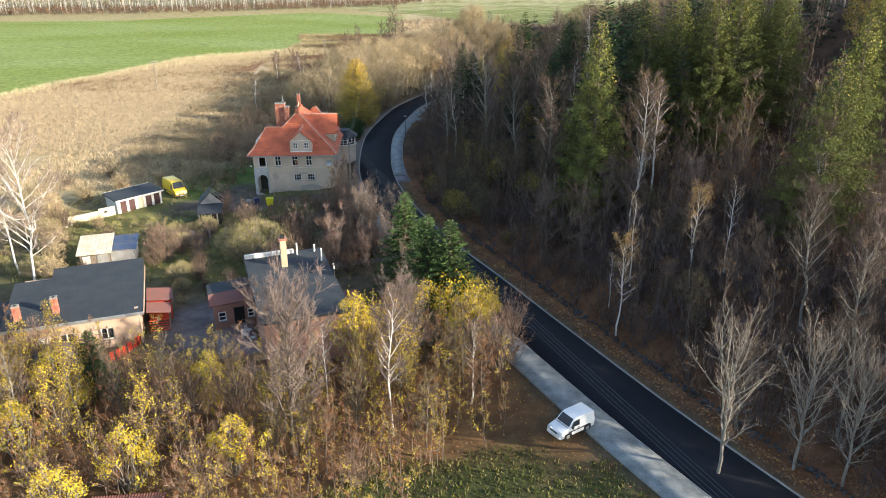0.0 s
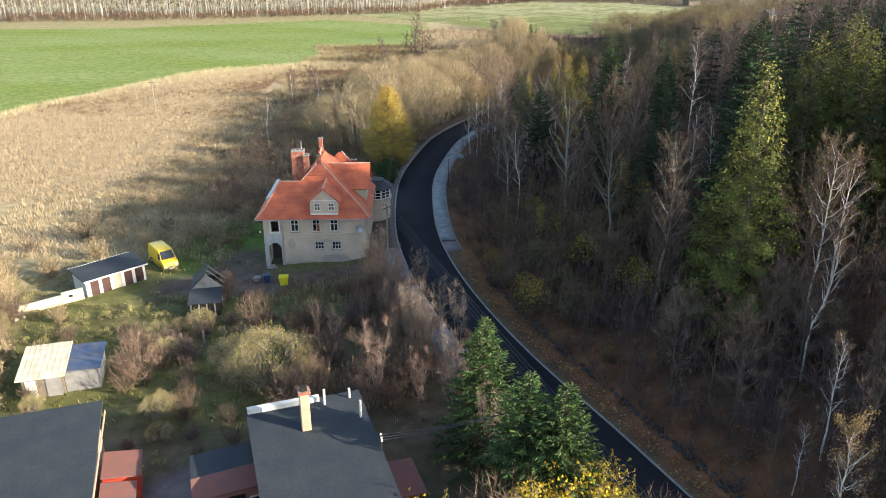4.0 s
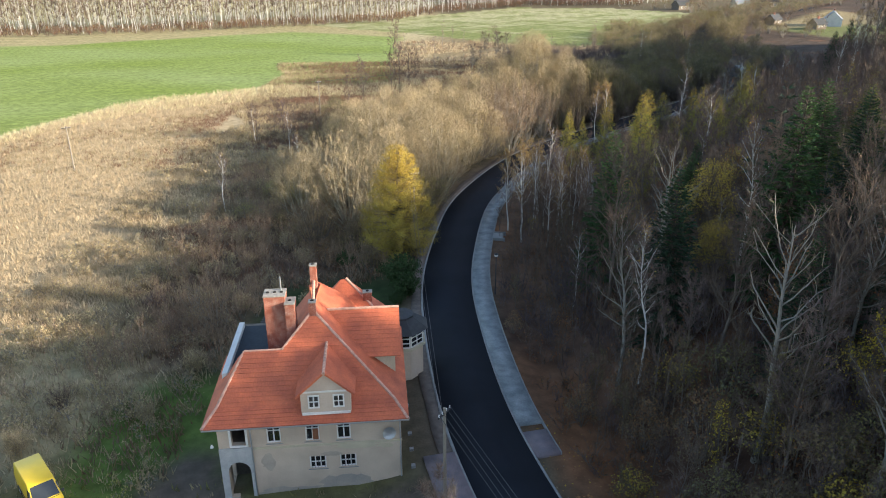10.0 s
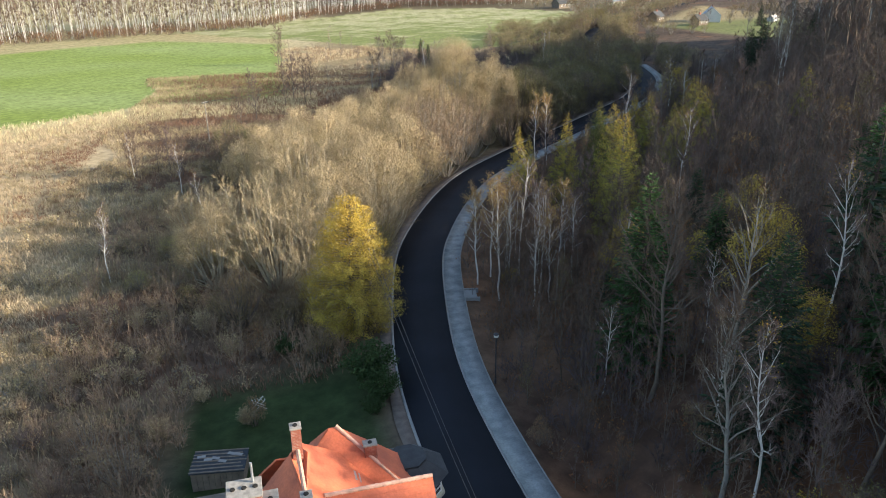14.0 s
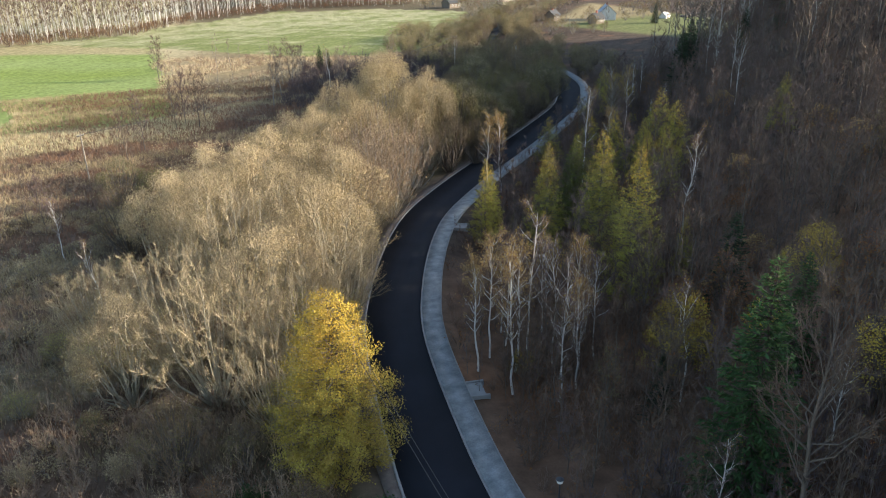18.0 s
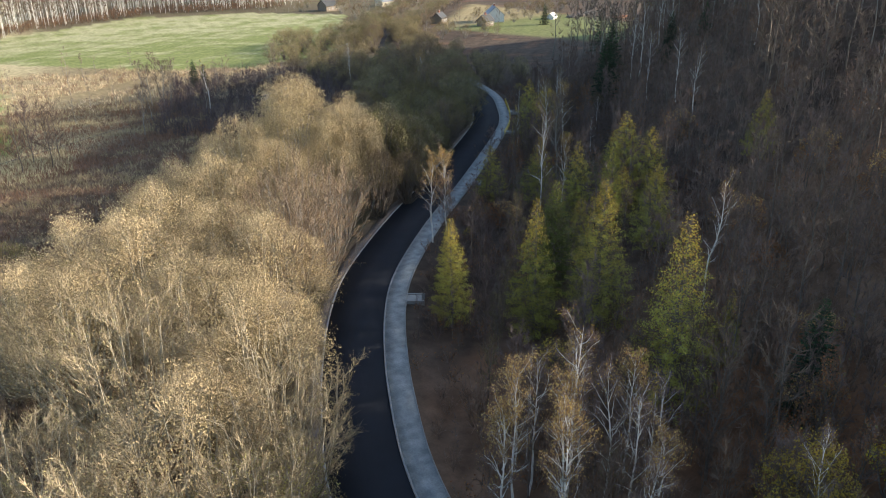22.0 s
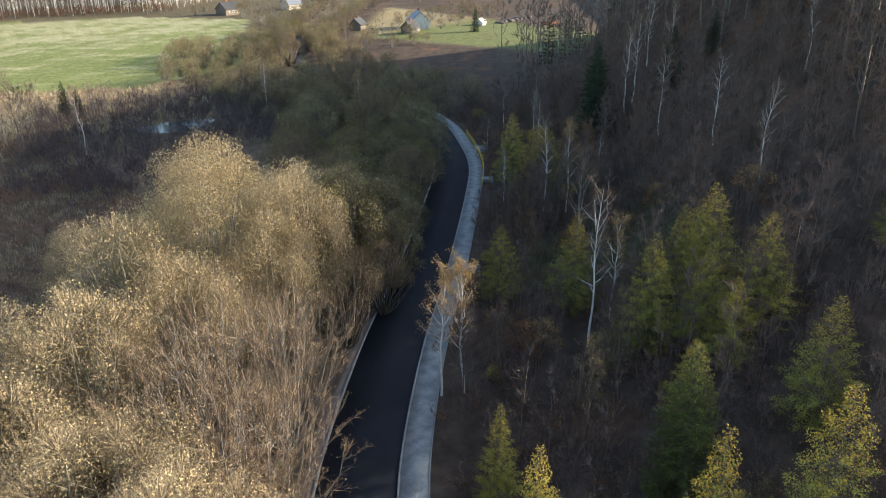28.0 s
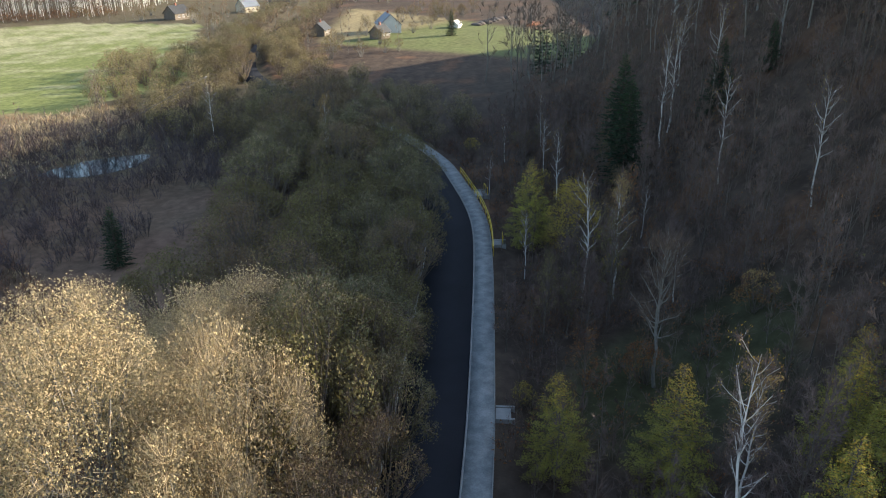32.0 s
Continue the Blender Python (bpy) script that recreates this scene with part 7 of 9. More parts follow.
part("soffit", box(-7.2, -0.66, Z - 0.02, 6.9, 15.0, Z + 0.03), M["wood_old"], villa)
# roof: eaves flare, then steep slopes to a short ridge
F0, F1 = (-7.4, -0.75, Z), (7.0, -0.75, Z)
E0, E1 = (-6.55, 0.75, Z + 0.75), (6.1, 0.75, Z + 0.75)
LR, LV = (-4.75, 3.6, Z + 3.6), (-2.0, 3.6, Z + 3.6)
AP, AB = (0.25, 5.6, Z + 5.75), (0.15, 9.1, Z + 6.75)
B1, B0 = (7.0, 15.0, Z), (-7.4, 15.0, Z)
G1 = (6.1, 13.6, Z + 0.75)
tiled(villa, [F0, F1, E1, E0])
tiled(villa, [E0, E1, AP, LV, LR])
tiled(villa, [F1, B1, G1, E1])
tiled(villa, [E1, G1, (0.15, 10.6, Z + 5.9), AB, AP])
tiled(villa, [(-7.4, 9.5, Z), F0, E0, (-6.55, 5.0, Z + 0.75)])
tiled(villa, [(-6.55, 5.0, Z + 0.75), E0, LR, (-5.2, 4.6, Z + 2.5)])
tiled(villa, [(-5.6, 5.2, Z + 1.9), (-2.4, 5.2, Z + 1.9), LV, LR])
tiled(villa, [(-2.9, 10.5, Z + 2.0), (-2.9, 5.0, Z + 2.0), AP, AB, (0.1, 10.6, Z + 5.9)])
tiled(villa, [(-2.9, 5.0, Z + 2.0), LV, AP])
tiled(villa, [B1, (-3.0, 15.0, Z), (-1.0, 12.5, Z + 3.6), (3.6, 12.5, Z + 3.6)])
tiled(villa, [(-1.5, 10.2, Z + 2.0), (6.2, 10.2, Z + 2.0), (2.5, 12.5, Z + 5.1), (2.1, 12.5, Z + 5.1)])
tiled(villa, [(6.4, 9.8, Z + 1.4), (6.4, 15.0, Z + 0.6), (2.5, 12.5, Z + 5.1)])
tiled(villa, [(6.4, 15.0, Z + 0.4), (-1.5, 15.0, Z + 0.4), (2.1, 12.5, Z + 5.1), (2.5, 12.5, Z + 5.1)])
tiled(villa, [(-1.5, 15.0, Z + 0.5), (-1.5, 10.2, Z + 1.4), (2.1, 12.5, Z + 5.1)])
for a, b in ((LR, LV), (LV, AP), (AP, AB), (E1, AP), (F1, E1), (F0, E0), (E0, LR), ((2.5, 12.5, Z + 5.15), (6.4, 9.9, Z + 1.5)),):
    ridge_line(villa, Vector(a) + Vector((0, 0, 0.06)), Vector(b) + Vector((0, 0, 0.06)))
# flat roof with pale parapet behind the low ridge
part("flat_roof", box(-6.9, 5.0, Z - 0.3, -2.4, 13.6, Z + 0.55), M["felt"], villa, "black felt flat roof")
part("parapet", box(-7.0, 5.2, Z - 0.3, -6.55, 13.6, Z + 0.95, 0.03), M["white"], villa, "white metal-capped parapet")
# gable dormer over the front
part("dormer_wall", solid([(-0.5, -0.15, Z + 0.5), (3.0, -0.15, Z + 0.5), (3.0, -0.15, Z + 2.3), (1.25, -0.15, Z + 3.8), (-0.5, -0.15, Z + 2.3), (-0.5, 4.0, Z + 0.5), (3.0, 4.0, Z + 0.5), (3.0, 4.0, Z + 2.3), (1.25, 4.0, Z + 3.8), (-0.5, 4.0, Z + 2.3)],
                          [(0, 1, 2, 3, 4), (9, 8, 7, 6, 5), (0, 5, 6, 1), (1, 6, 7, 2), (4, 9, 5, 0), (2, 7, 8, 3), (3, 8, 9, 4)]), M["wall"], villa)
part("dormer_apron", box(-0.45, -0.24, Z + 0.42, 2.95, -0.155, Z + 0.62, 0.02), M["white"], villa)
part("dormer_band", box(-0.5, -0.21, Z + 2.22, 3.0, -0.155, Z + 2.34), M["white"], villa)
for x in (0.0, 1.75):
    window(villa, pose(x, -0.20, Z + 0.95), 0.8, 1.05, 2, (0.5,), sill=False)
tiled(villa, [(-0.78, 4.2, Z + 2.0), (-0.78, -0.38, Z + 2.0), (1.25, -0.38, Z + 3.85), (1.25, 4.2, Z + 3.85)])
tiled(villa, [(3.28, -0.38, Z + 2.0), (3.28, 4.2, Z + 2.0), (1.25, 4.2, Z + 3.85), (1.25, -0.38, Z + 3.85)])
ridge_line(villa, (1.25, -0.55, Z + 3.95), (1.25, 4.0, Z + 3.95))
# cross gable towards the road
part("gable_wall", solid([(1.5, 4.6, Z + 0.4), (6.3, 4.6, Z + 0.4), (6.3, 9.4, Z + 0.4), (1.5, 9.4, Z + 0.4), (1.5, 4.6, Z + 2.6), (6.3, 4.6, Z + 2.6), (6.3, 9.4, Z + 2.6), (1.5, 9.4, Z + 2.6), (1.5, 7.0, Z + 4.9), (6.3, 7.0, Z + 4.9)],
                         [(3, 2, 1, 0), (0, 1, 5, 4), (2, 3, 7, 6), (1, 2, 6, 9, 5), (3, 0, 4, 8, 7), (4, 5, 9, 8), (6, 7, 8, 9)]), M["plaster_pale"], villa, "pale rendered gable")
tiled(villa, [(1.2, 4.15, Z + 2.35), (6.75, 4.15, Z + 2.35), (6.75, 7.0, Z + 5.0), (1.2, 7.0, Z + 5.0)])
tiled(villa, [(6.75, 9.85, Z + 2.35), (1.2, 9.85, Z + 2.35), (1.2, 7.0, Z + 5.0), (6.75, 7.0, Z + 5.0)])
ridge_line(villa, (1.2, 7.0, Z + 5.1), (6.75, 7.0, Z + 5.1))
window(villa, pose(6.32, 6.3, Z + 1.2, 0, 0, 90), 1.3, 1.3)
part("valley_flashing", box(-0.06, 0, 0, 0.06, 4.4, 0.05), M["zinc"], villa, m=pose(3.9, 3.9, Z + 2.45, 30, 0, 32))
# chimneys
brick_stack(villa, -3.3, 5.4, -1.75, 6.7, Z + 0.5, Z + 7.1)
brick_stack(villa, -1.74, 5.0, -1.05, 6.2, Z + 0.5, Z + 6.6)
brick_stack(villa, 0.0, 5.25, 0.5, 5.75, Z + 4.3, Z + 6.55)
brick_stack(villa, -0.1, 8.8, 0.4, 9.3, Z + 5.8, Z + 8.0)
brick_stack(villa, 3.9, 11.3, 4.6, 11.8, Z + 2.6, Z + 4.3)
part("vent_pipe", cyl(-2.1, 6.4, Z + 7.2, Z + 8.3, 0.06, seg=8), M["zinc"], villa)
for x, y, z in ((2.0, 8.6, Z + 4.2), (3.2, 10.2, Z + 3.2), (-0.6, 11.2, Z + 3.0)):
    part("skylight", box(-0.3, -0.4, 0, 0.3, 0.4, 0.12), M["zinc"], villa, m=pose(x, y, z, 0, 42, 0))
part("satellite_dish", solid([(0.5 * math.cos(a) * s, -0.12 * s * s, 0.5 * math.sin(a) * s) for s in (1.0, 0.55) for a in [k * math.pi / 8 for k in range(16)]] + [(0, 0, 0)],
                             [(k, (k + 1) % 16, 16 + (k + 1) % 16, 16 + k) for k in range(16)] + [(16 + k, 16 + (k + 1) % 16, 32) for k in range(16)]), M["zinc"], villa, "pale round dish on the wall", pose(5.6, -0.30, 5.35, -8, 0, 12))
part("dish_arm", cyl(5.6, -0.2, 4.9, 5.35, 0.03, seg=6), M["steel_dark"], villa)
part("wall_lamp", cyl(-7.0, -0.2, 4.9, 5.1, 0.14, 0.05, 10), M["white"], villa)
# glazed bay with black roof at the road side
OCT = [(math.cos(math.pi / 8 + k * math.pi / 4), math.sin(math.pi / 8 + k * math.pi / 4)) for k in range(8)]
bay = part("bay", prism([(7.0 + 2.15 * a, 14.6 + 2.15 * b) for a, b in OCT], 0.0, 4.6), M["wall"], villa, "octagonal bay with white windows")
part("bay_cornice", prism([(7.0 + 2.4 * a, 14.6 + 2.4 * b) for a, b in OCT], 4.602, 4.80), M["plaster_pale"], bay)
part("bay_core", prism([(7.0 + 1.9 * a, 14.6 + 1.9 * b) for a, b in OCT], 4.802, 6.3), M["dark"], bay)
for k in range(8):
    a, b = Vector((*OCT[k], 0)) * 2.1, Vector((*OCT[(k + 1) % 8], 0)) * 2.1
    L = (b - a).length
    ang = math.degrees(math.atan2(b.y - a.y, b.x - a.x)) + 180
    window(bay, Matrix.Translation((7.0 + b.x, 14.6 + b.y, 4.82)) @ pose(0, 0, 0, 0, 0, ang), L, 1.4, 2, (0.35, 0.68), sill=False)
    part("roof_facet", solid([(7 + 2.65 * OCT[k][0], 14.6 + 2.65 * OCT[k][1], 6.25), (7 + 2.65 * OCT[(k + 1) % 8][0], 14.6 + 2.65 * OCT[(k + 1) % 8][1], 6.25), (7 + 1.2 * OCT[(k + 1) % 8][0], 14.6 + 1.2 * OCT[(k + 1) % 8][1], 7.2), (7 + 1.2 * OCT[k][0], 14.6 + 1.2 * OCT[k][1], 7.2), (7, 14.6, 6.2)],
                             [(0, 1, 2, 3), (1, 0, 4), (2, 1, 4), (3, 2, 4), (0, 3, 4)]), M["slate"], bay, m=None)
part("bay_top", prism([(7.0 + 1.25 * a, 14.6 + 1.25 * b) for a, b in OCT], 7.15, 7.32), M["slate"], bay)

# garden wall and stair stubs beside the villa
gw = thing("garden_wall", -16.9, 117.0, -1.0, 4, "low broken garden wall beside the villa", "wall")
for i in range(6):
    part("pier", box(-0.16, i * 2.0 - 0.16, -0.6, 0.16, i * 2.0 + 0.16, 0.95, 0.02), M["plaster_grey"], gw)
    if i < 5:
        part("panel", box(-0.07, i * 2.0 + 0.17, -0.6, 0.07, i * 2.0 + 1.83, 0.45 + 0.15 * (i % 2), 0.01), M["plaster_grey"], gw)

# ---- low house with pinkish walls ----
cott = thing("low_house", -31.1, 66.9, -1.7, 20.0, "low house with pinkish walls and dark felt roof", "house")
# local x runs back along the ridge side, y away from the yard
part("wall", holed(11.8, 3.7, 0.35, [(2.3, 0.2, 3.3, 2.3), (4.2, 1.0, 5.6, 2.3), (8.0, 1.0, 9.2, 2.3)]), M["wall_pink"], cott, m=pose(-11.8, 0, 0))
part("wall", box(-0.35, 0.352, 0, 0, 11.4, 3.9), M["wall_pink"], cott)
part("wall", box(-11.8, 11.05, 0, -0.352, 11.4, 3.9), M["wall_pink"], cott)
part("wall", box(-11.8, 0.352, 0, -11.45, 11.048, 3.9), M["wall_pink"], cott)
part("roof", solid([(-12.4, -0.5, 3.55), (0.5, -0.5, 3.55), (0.5, 11.8, 4.55), (-8.8, 11.8, 4.55), (-8.8, 9.4, 4.36), (-12.4, 9.4, 4.36), (-12.4, -0.5, 3.80), (0.5, -0.5, 3.80), (0.5, 11.8, 4.80), (-8.8, 11.8, 4.80), (-8.8, 9.4, 4.61), (-12.4, 9.4, 4.61)],
                   [(5, 4, 3, 2, 1, 0), (6, 7, 8, 9, 10, 11)] + [(i, (i + 1) % 6, 6 + (i + 1) % 6, 6 + i) for i in range(6)]), M["felt"], cott, "dark blue-grey felt roof")
for k in range(1, 12):
    part("felt_seam", box(0.5 - k * 1.07 - 0.03, -0.48, 0.0, 0.5 - k * 1.07 + 0.03, 9.2, 0.003), M["felt"], cott, m=pose(0, 0, 3.845, math.degrees(math.atan2(1.0, 12.3)), 0, 0))
part("fascia", box(-12.4, -0.56, 3.50, 0.5, -0.505, 3.82), M["zinc"], cott)
part("fascia", box(0.505, -0.5, 3.6, 0.56, 11.8, 3.9), M["wall_pink"], cott, m=pose(0, 0, 0, 0, 0, 0))
part("back_roof", box(-17.5, 1.5, 2.6, -12.45, 9.0, 2.85), M["felt"], cott)
part("back_wall", box(-17.2, 1.8, 0, -12.5, 8.7, 2.598), M["wall_pink"], cott)
part("door", box(-9.5, 0.1, 0.2, -8.5, 0.18, 2.3), M["paint_white"], cott, "white front door")
window(cott, pose(-7.6, 0.1, 1.0), 1.4, 1.3, 2, ())
window(cott, pose(-3.8, 0.1, 1.0), 1.2, 1.3, 2, ())
brick_stack(cott, -8.0, 1.6, -7.4, 2.2, 3.6, 5.6)
brick_stack(cott, -11.4, 1.2, -10.8, 1.8, 3.6, 5.4)
shed = part("lean_to", box(0.6, 4.6, 0, 3.0, 7.2, 2.3), M["red_paint"], cott, "bright red boarded lean-to")
part("lean_roof", solid([(0.6, 4.3, 2.75), (3.3, 4.3, 2.35), (3.3, 7.5, 2.35), (0.6, 7.5, 2.75), (0.6, 4.3, 2.85), (3.3, 4.3, 2.45), (3.3, 7.5, 2.45), (0.6, 7.5, 2.85)], [(3, 2, 1, 0), (4, 5, 6, 7), (0, 1, 5, 4), (1, 2, 6, 5), (2, 3, 7, 6), (3, 0, 4, 7)]), M["roof_red"], shed)
part("porch_roof", solid([(0.6, 1.6, 2.6), (3.0, 1.6, 2.2), (3.0, 4.0, 2.2), (0.6, 4.0, 2.6), (0.6, 1.6, 2.7), (3.0, 1.6, 2.3), (3.0, 4.0, 2.3), (0.6, 4.0, 2.7)], [(3, 2, 1, 0), (4, 5, 6, 7), (0, 1, 5, 4), (1, 2, 6, 5), (2, 3, 7, 6), (3, 0, 4, 7)]), M["roof_red"], cott, "rust-red porch roof")
for y in (1.7, 3.9):
    part("porch_post", box(2.75, y - 0.06, 0, 2.87, y + 0.06, 2.2), M["wood_old"], cott)
for k in range(5):
    part("rail", box(0.7, 1.66, 0.25 + 0.3 * k, 2.74, 1.72, 0.33 + 0.3 * k), M["red_paint"], cott)
bm = bmesh.new()
for k in range(3):
    box(-4.6 + k * 0.75, -0.14, 0.5, -4.54 + k * 0.75, -0.08, 2.6, bm=bm)
for k in range(4):
    box(-4.6, -0.14, 0.7 + k * 0.55, -3.04, -0.08, 0.75 + k * 0.55, bm=bm)
part("trellis", bm, M["wood_old"], cott)

# curved red picket fence in front of it
fence = thing("picket_fence", -32.5, 63.5, -1.15, 0, "curved low fence of rust-red wooden pickets", "fence")
fp = spline([(-8.5, -3.2), (-5, -3.4), (-2, -2.2), (0.2, 0.4), (1.2, 3.4)], 0.17)
for k, (x, y) in enumerate(fp):
    part("picket", box(x - 0.05, y - 0.05, -0.75, x + 0.05, y + 0.05, 0.45 + 0.05 * (k % 3)), M["red_paint"] if k % 4 else M["brown_door"], fence)
for k in range(0, len(fp) - 6, 6):
    (x, y), (x2, y2) = fp[k], fp[k + 6]
    for z in (-0.35, 0.2):
        part("rail", box(0, 0.055, z - 0.05, math.hypot(x2 - x, y2 - y), 0.10, z + 0.05), M["red_paint"], fence, m=pose(x, y, 0, 0, 0, math.degrees(math.atan2(y2 - y, x2 - x))))

# arched brown shed beside the house, and a corrugated roof near the thicket
nis = thing("arched_shed", -37.2, 61.3, -1.65, 22, "brown arched shed beside the low house", "shed")
bm = bmesh.new()
arc = [(-2.2 * math.cos(math.pi * k / 10), 1.1 + 1.3 * math.sin(math.pi * k / 10)) for k in range(11)]
pts = [(x, y, z) for y in (-1.6, 1.6) for x, z in arc + [(2.2, 0), (-2.2, 0)]]
part("shell", solid(pts, [tuple(range(13))[::-1], tuple(range(13, 26))] + [(k, (k + 1) % 13, 13 + (k + 1) % 13, 13 + k) for k in range(13)], bm), M["wood_old"], nis)
part("door", box(-0.5, -1.66, 0, 0.5, -1.605, 1.8), M["dark"], nis)
cor = thing("corrugated_shed", -22.4, 40.2, float(land(-22.4, 40.2)[0]), 6, "shed with rusty corrugated roof among shrubs", "shed")
part("wall", box(-2.4, -2.0, -0.2, 2.4, 1.6, 1.9), M["wood_old"], cor)
for k in range(26):
    part("roof_rib", cyl(0, 0, -2.1, 2.1, 0.075, seg=6), M["roof_red"], cor, m=pose(-2.5 + k * 0.2, -0.2, 2.02, 86, 0, 0))
part("roof_sheet", box(-2.6, -2.3, -0.02, 2.6, 1.9, 0.02), M["roof_red"], cor, m=pose(0, 0, 1.98, -4, 0, 0))

# ---- second low house with tall chimney ----
bung = thing("flat_roofed_house", -8.9, 64.0, -1.6, 20.0, "low pinkish house with flat dark roof and tall cream chimney", "house")
part("body", box(-8.4, 0.3, 0, -0.3, 14.6, 5.3), M["wall_red"], bung, "weathered pinkish-brown rendered walls")
part("roof", solid([(-8.7, 0, 5.0), (0, 0, 5.0), (0, 15.0, 5.7), (-8.7, 15.0, 5.7), (-8.7, 0, 5.3), (0, 0, 5.3), (0, 15.0, 6.0), (-8.7, 15.0, 6.0)], [(3, 2, 1, 0), (4, 5, 6, 7), (0, 1, 5, 4), (1, 2, 6, 5), (2, 3, 7, 6), (3, 0, 4, 7)]), M["felt"], bung, "dark blue-grey felt roof")
for k in range(1, 8):
    part("felt_seam", box(-8.7 + k * 1.09 - 0.03, 0.05, 0, -8.7 + k * 1.09 + 0.03, 14.9, 0.003), M["felt"], bung, m=pose(0, 0, 5.302, math.degrees(math.atan2(0.7, 15)), 0, 0))
part("parapet", box(-8.6, 14.4, 5.9, -3.2, 14.8, 6.4, 0.03), M["white"], bung, "white capped parapet")
ch = part("chimney", box(-5.0, 11.2, 5.4, -4.35, 11.85, 8.9, 0.02), M["render_cream"], bung, "cream rendered chimney")
part("cap", box(-5.12, 11.08, 8.902, -4.23, 11.97, 9.1, 0.02), M["brick"], ch)
part("cowl", box(-4.9, 11.3, 9.102, -4.45, 11.75, 9.4), M["dark"], ch)
for x, y, h in ((-2.9, 13.9, 1.3), (-0.9, 14.2, 0.8), (-0.6, 11.6, 1.3)):
    part("vent_pipe", cyl(x, y, 5.6, 6.0 + h, 0.09, seg=10), M["white"], bung)
part("side_wing", box(-12.6, 9.8, 0, -8.42, 13.0, 3.4), M["wall_red"], bung)
part("wing_roof", solid([(-13.0, 10.7, 3.9), (-8.5, 10.7, 4.2), (-8.5, 13.4, 4.2), (-13.0, 13.4, 3.9), (-13.0, 10.7, 4.05), (-8.5, 10.7, 4.35), (-8.5, 13.4, 4.35), (-13.0, 13.4, 4.05)], [(3, 2, 1, 0), (4, 5, 6, 7), (0, 1, 5, 4), (1, 2, 6, 5), (2, 3, 7, 6), (3, 0, 4, 7)]), M["felt"], bung)
part("wing_eave", solid([(-13.0, 9.1, 3.3), (-8.5, 9.1, 3.5), (-8.5, 10.7, 4.25), (-13.0, 10.7, 3.95), (-13.0, 9.1, 3.45), (-8.5, 9.1, 3.65), (-8.5, 10.68, 4.40), (-13.0, 10.68, 4.10)], [(3, 2, 1, 0), (4, 5, 6, 7), (0, 1, 5, 4), (1, 2, 6, 5), (2, 3, 7, 6), (3, 0, 4, 7)]), M["roof_red"], bung, "rust-red sheet eave")
part("door", box(-10.6, 9.73, 0.3, -9.5, 9.795, 2.6), M["dark"], bung)
window(bung, pose(-12.2, 9.72, 1.3), 0.8, 1.0, 1, (0.5,))
window(bung, pose(-9.2, 9.72, 1.3), 0.7, 1.0, 1, (0.5,))
part("terrace", box(-12.8, 3.4, 0.0, -8.72, 9.72, 0.35), M["paving_red"], bung, "dark paved terrace")
part("side_shed", box(0.05, 6.0, 0, 2.2, 9.5, 2.6), M["wall_red"], bung)
part("side_roof", box(-0.0, 5.7, 2.602, 2.6, 9.8, 2.75), M["roof_red"], bung, m=pose(0, 0, 0, 0, 3, 0))
br = part("wire_bracket", cyl(-0.1, 7.4, 5.4, 7.0, 0.05, seg=8), M["steel_dark"], bung)
for k in range(3):
    part("insulator", cyl(-0.1 + 0.0, 7.4 + 0.16 * (k - 1), 6.6 + 0.15 * k, 6.75 + 0.15 * k, 0.07, seg=8), M["white"], br)


def garden_chair(x, y, z, rz):
    c = thing("garden_chair", x, y, z, rz, "white plastic garden chair on the terrace", "chair", "terrace chairs")
    part("seat", box(-0.25, -0.25, 0.40, 0.25, 0.25, 0.45, 0.015), M["white"], c)
    part("backrest", box(-0.25, 0.23, 0.46, 0.25, 0.28, 0.95, 0.015), M["white"], c, m=pose(0, 0, 0, -8, 0, 0))
    for a in (-0.22, 0.22):
        for b in (-0.22, 0.22):
            part("leg", box(a - 0.02, b - 0.02, 0, a + 0.02, b + 0.02, 0.40), M["white"], c)


for lx, ly, a in ((-9.9, 6.9, 30), (-9.2, 6.0, 100), (-9.4, 7.8, 70)):
    q = bung.matrix_basis @ Vector((lx, ly, 0.352))
    garden_chair(q.x, q.y, q.z, a)
q = bung.matrix_basis @ Vector((-10.2, 8.5, 0.352))
tb = thing("garden_table", q.x, q.y, q.z, 28, "pale wooden garden table on the terrace", "table")
part("tabletop", box(-0.8, -0.4, 0.70, 0.8, 0.4, 0.75, 0.01), M["wood_old"], tb)
for a in (-0.7, 0.7):
    for b in (-0.32, 0.32):
        part("leg", box(a - 0.03, b - 0.03, 0, a + 0.03, b + 0.03, 0.70), M["wood_old"], tb)

# ---- sheds and garages ----
hut = thing("garden_shed", -43.6, 88.0, -1.65, 17.3, "patched shed with cream sheet roof and blue tarpaulin", "shed")
part("wall", box(-2.9, -2.2, 0, 0.6, 2.4, 2.1), M["wood_old"], hut)
part("panel", box(-2.6, -2.26, 0, -1.7, -2.205, 1.8), M["white"], hut)
part("panel", box(-0.9, -2.26, 0, 0.4, -2.205, 1.9), M["plaster_grey"], hut)
part("sheet_roof", solid([(-3.2, -2.8, 2.2), (0.9, -2.8, 2.2), (0.9, 2.7, 2.8), (-3.2, 2.7, 2.8), (-3.2, -2.8, 2.3), (0.9, -2.8, 2.3), (0.9, 2.7, 2.9), (-3.2, 2.7, 2.9)], [(3, 2, 1, 0), (4, 5, 6, 7), (0, 1, 5, 4), (1, 2, 6, 5), (2, 3, 7, 6), (3, 0, 4, 7)]), M["sheet_cream"], hut, "stained cream sheet roof")
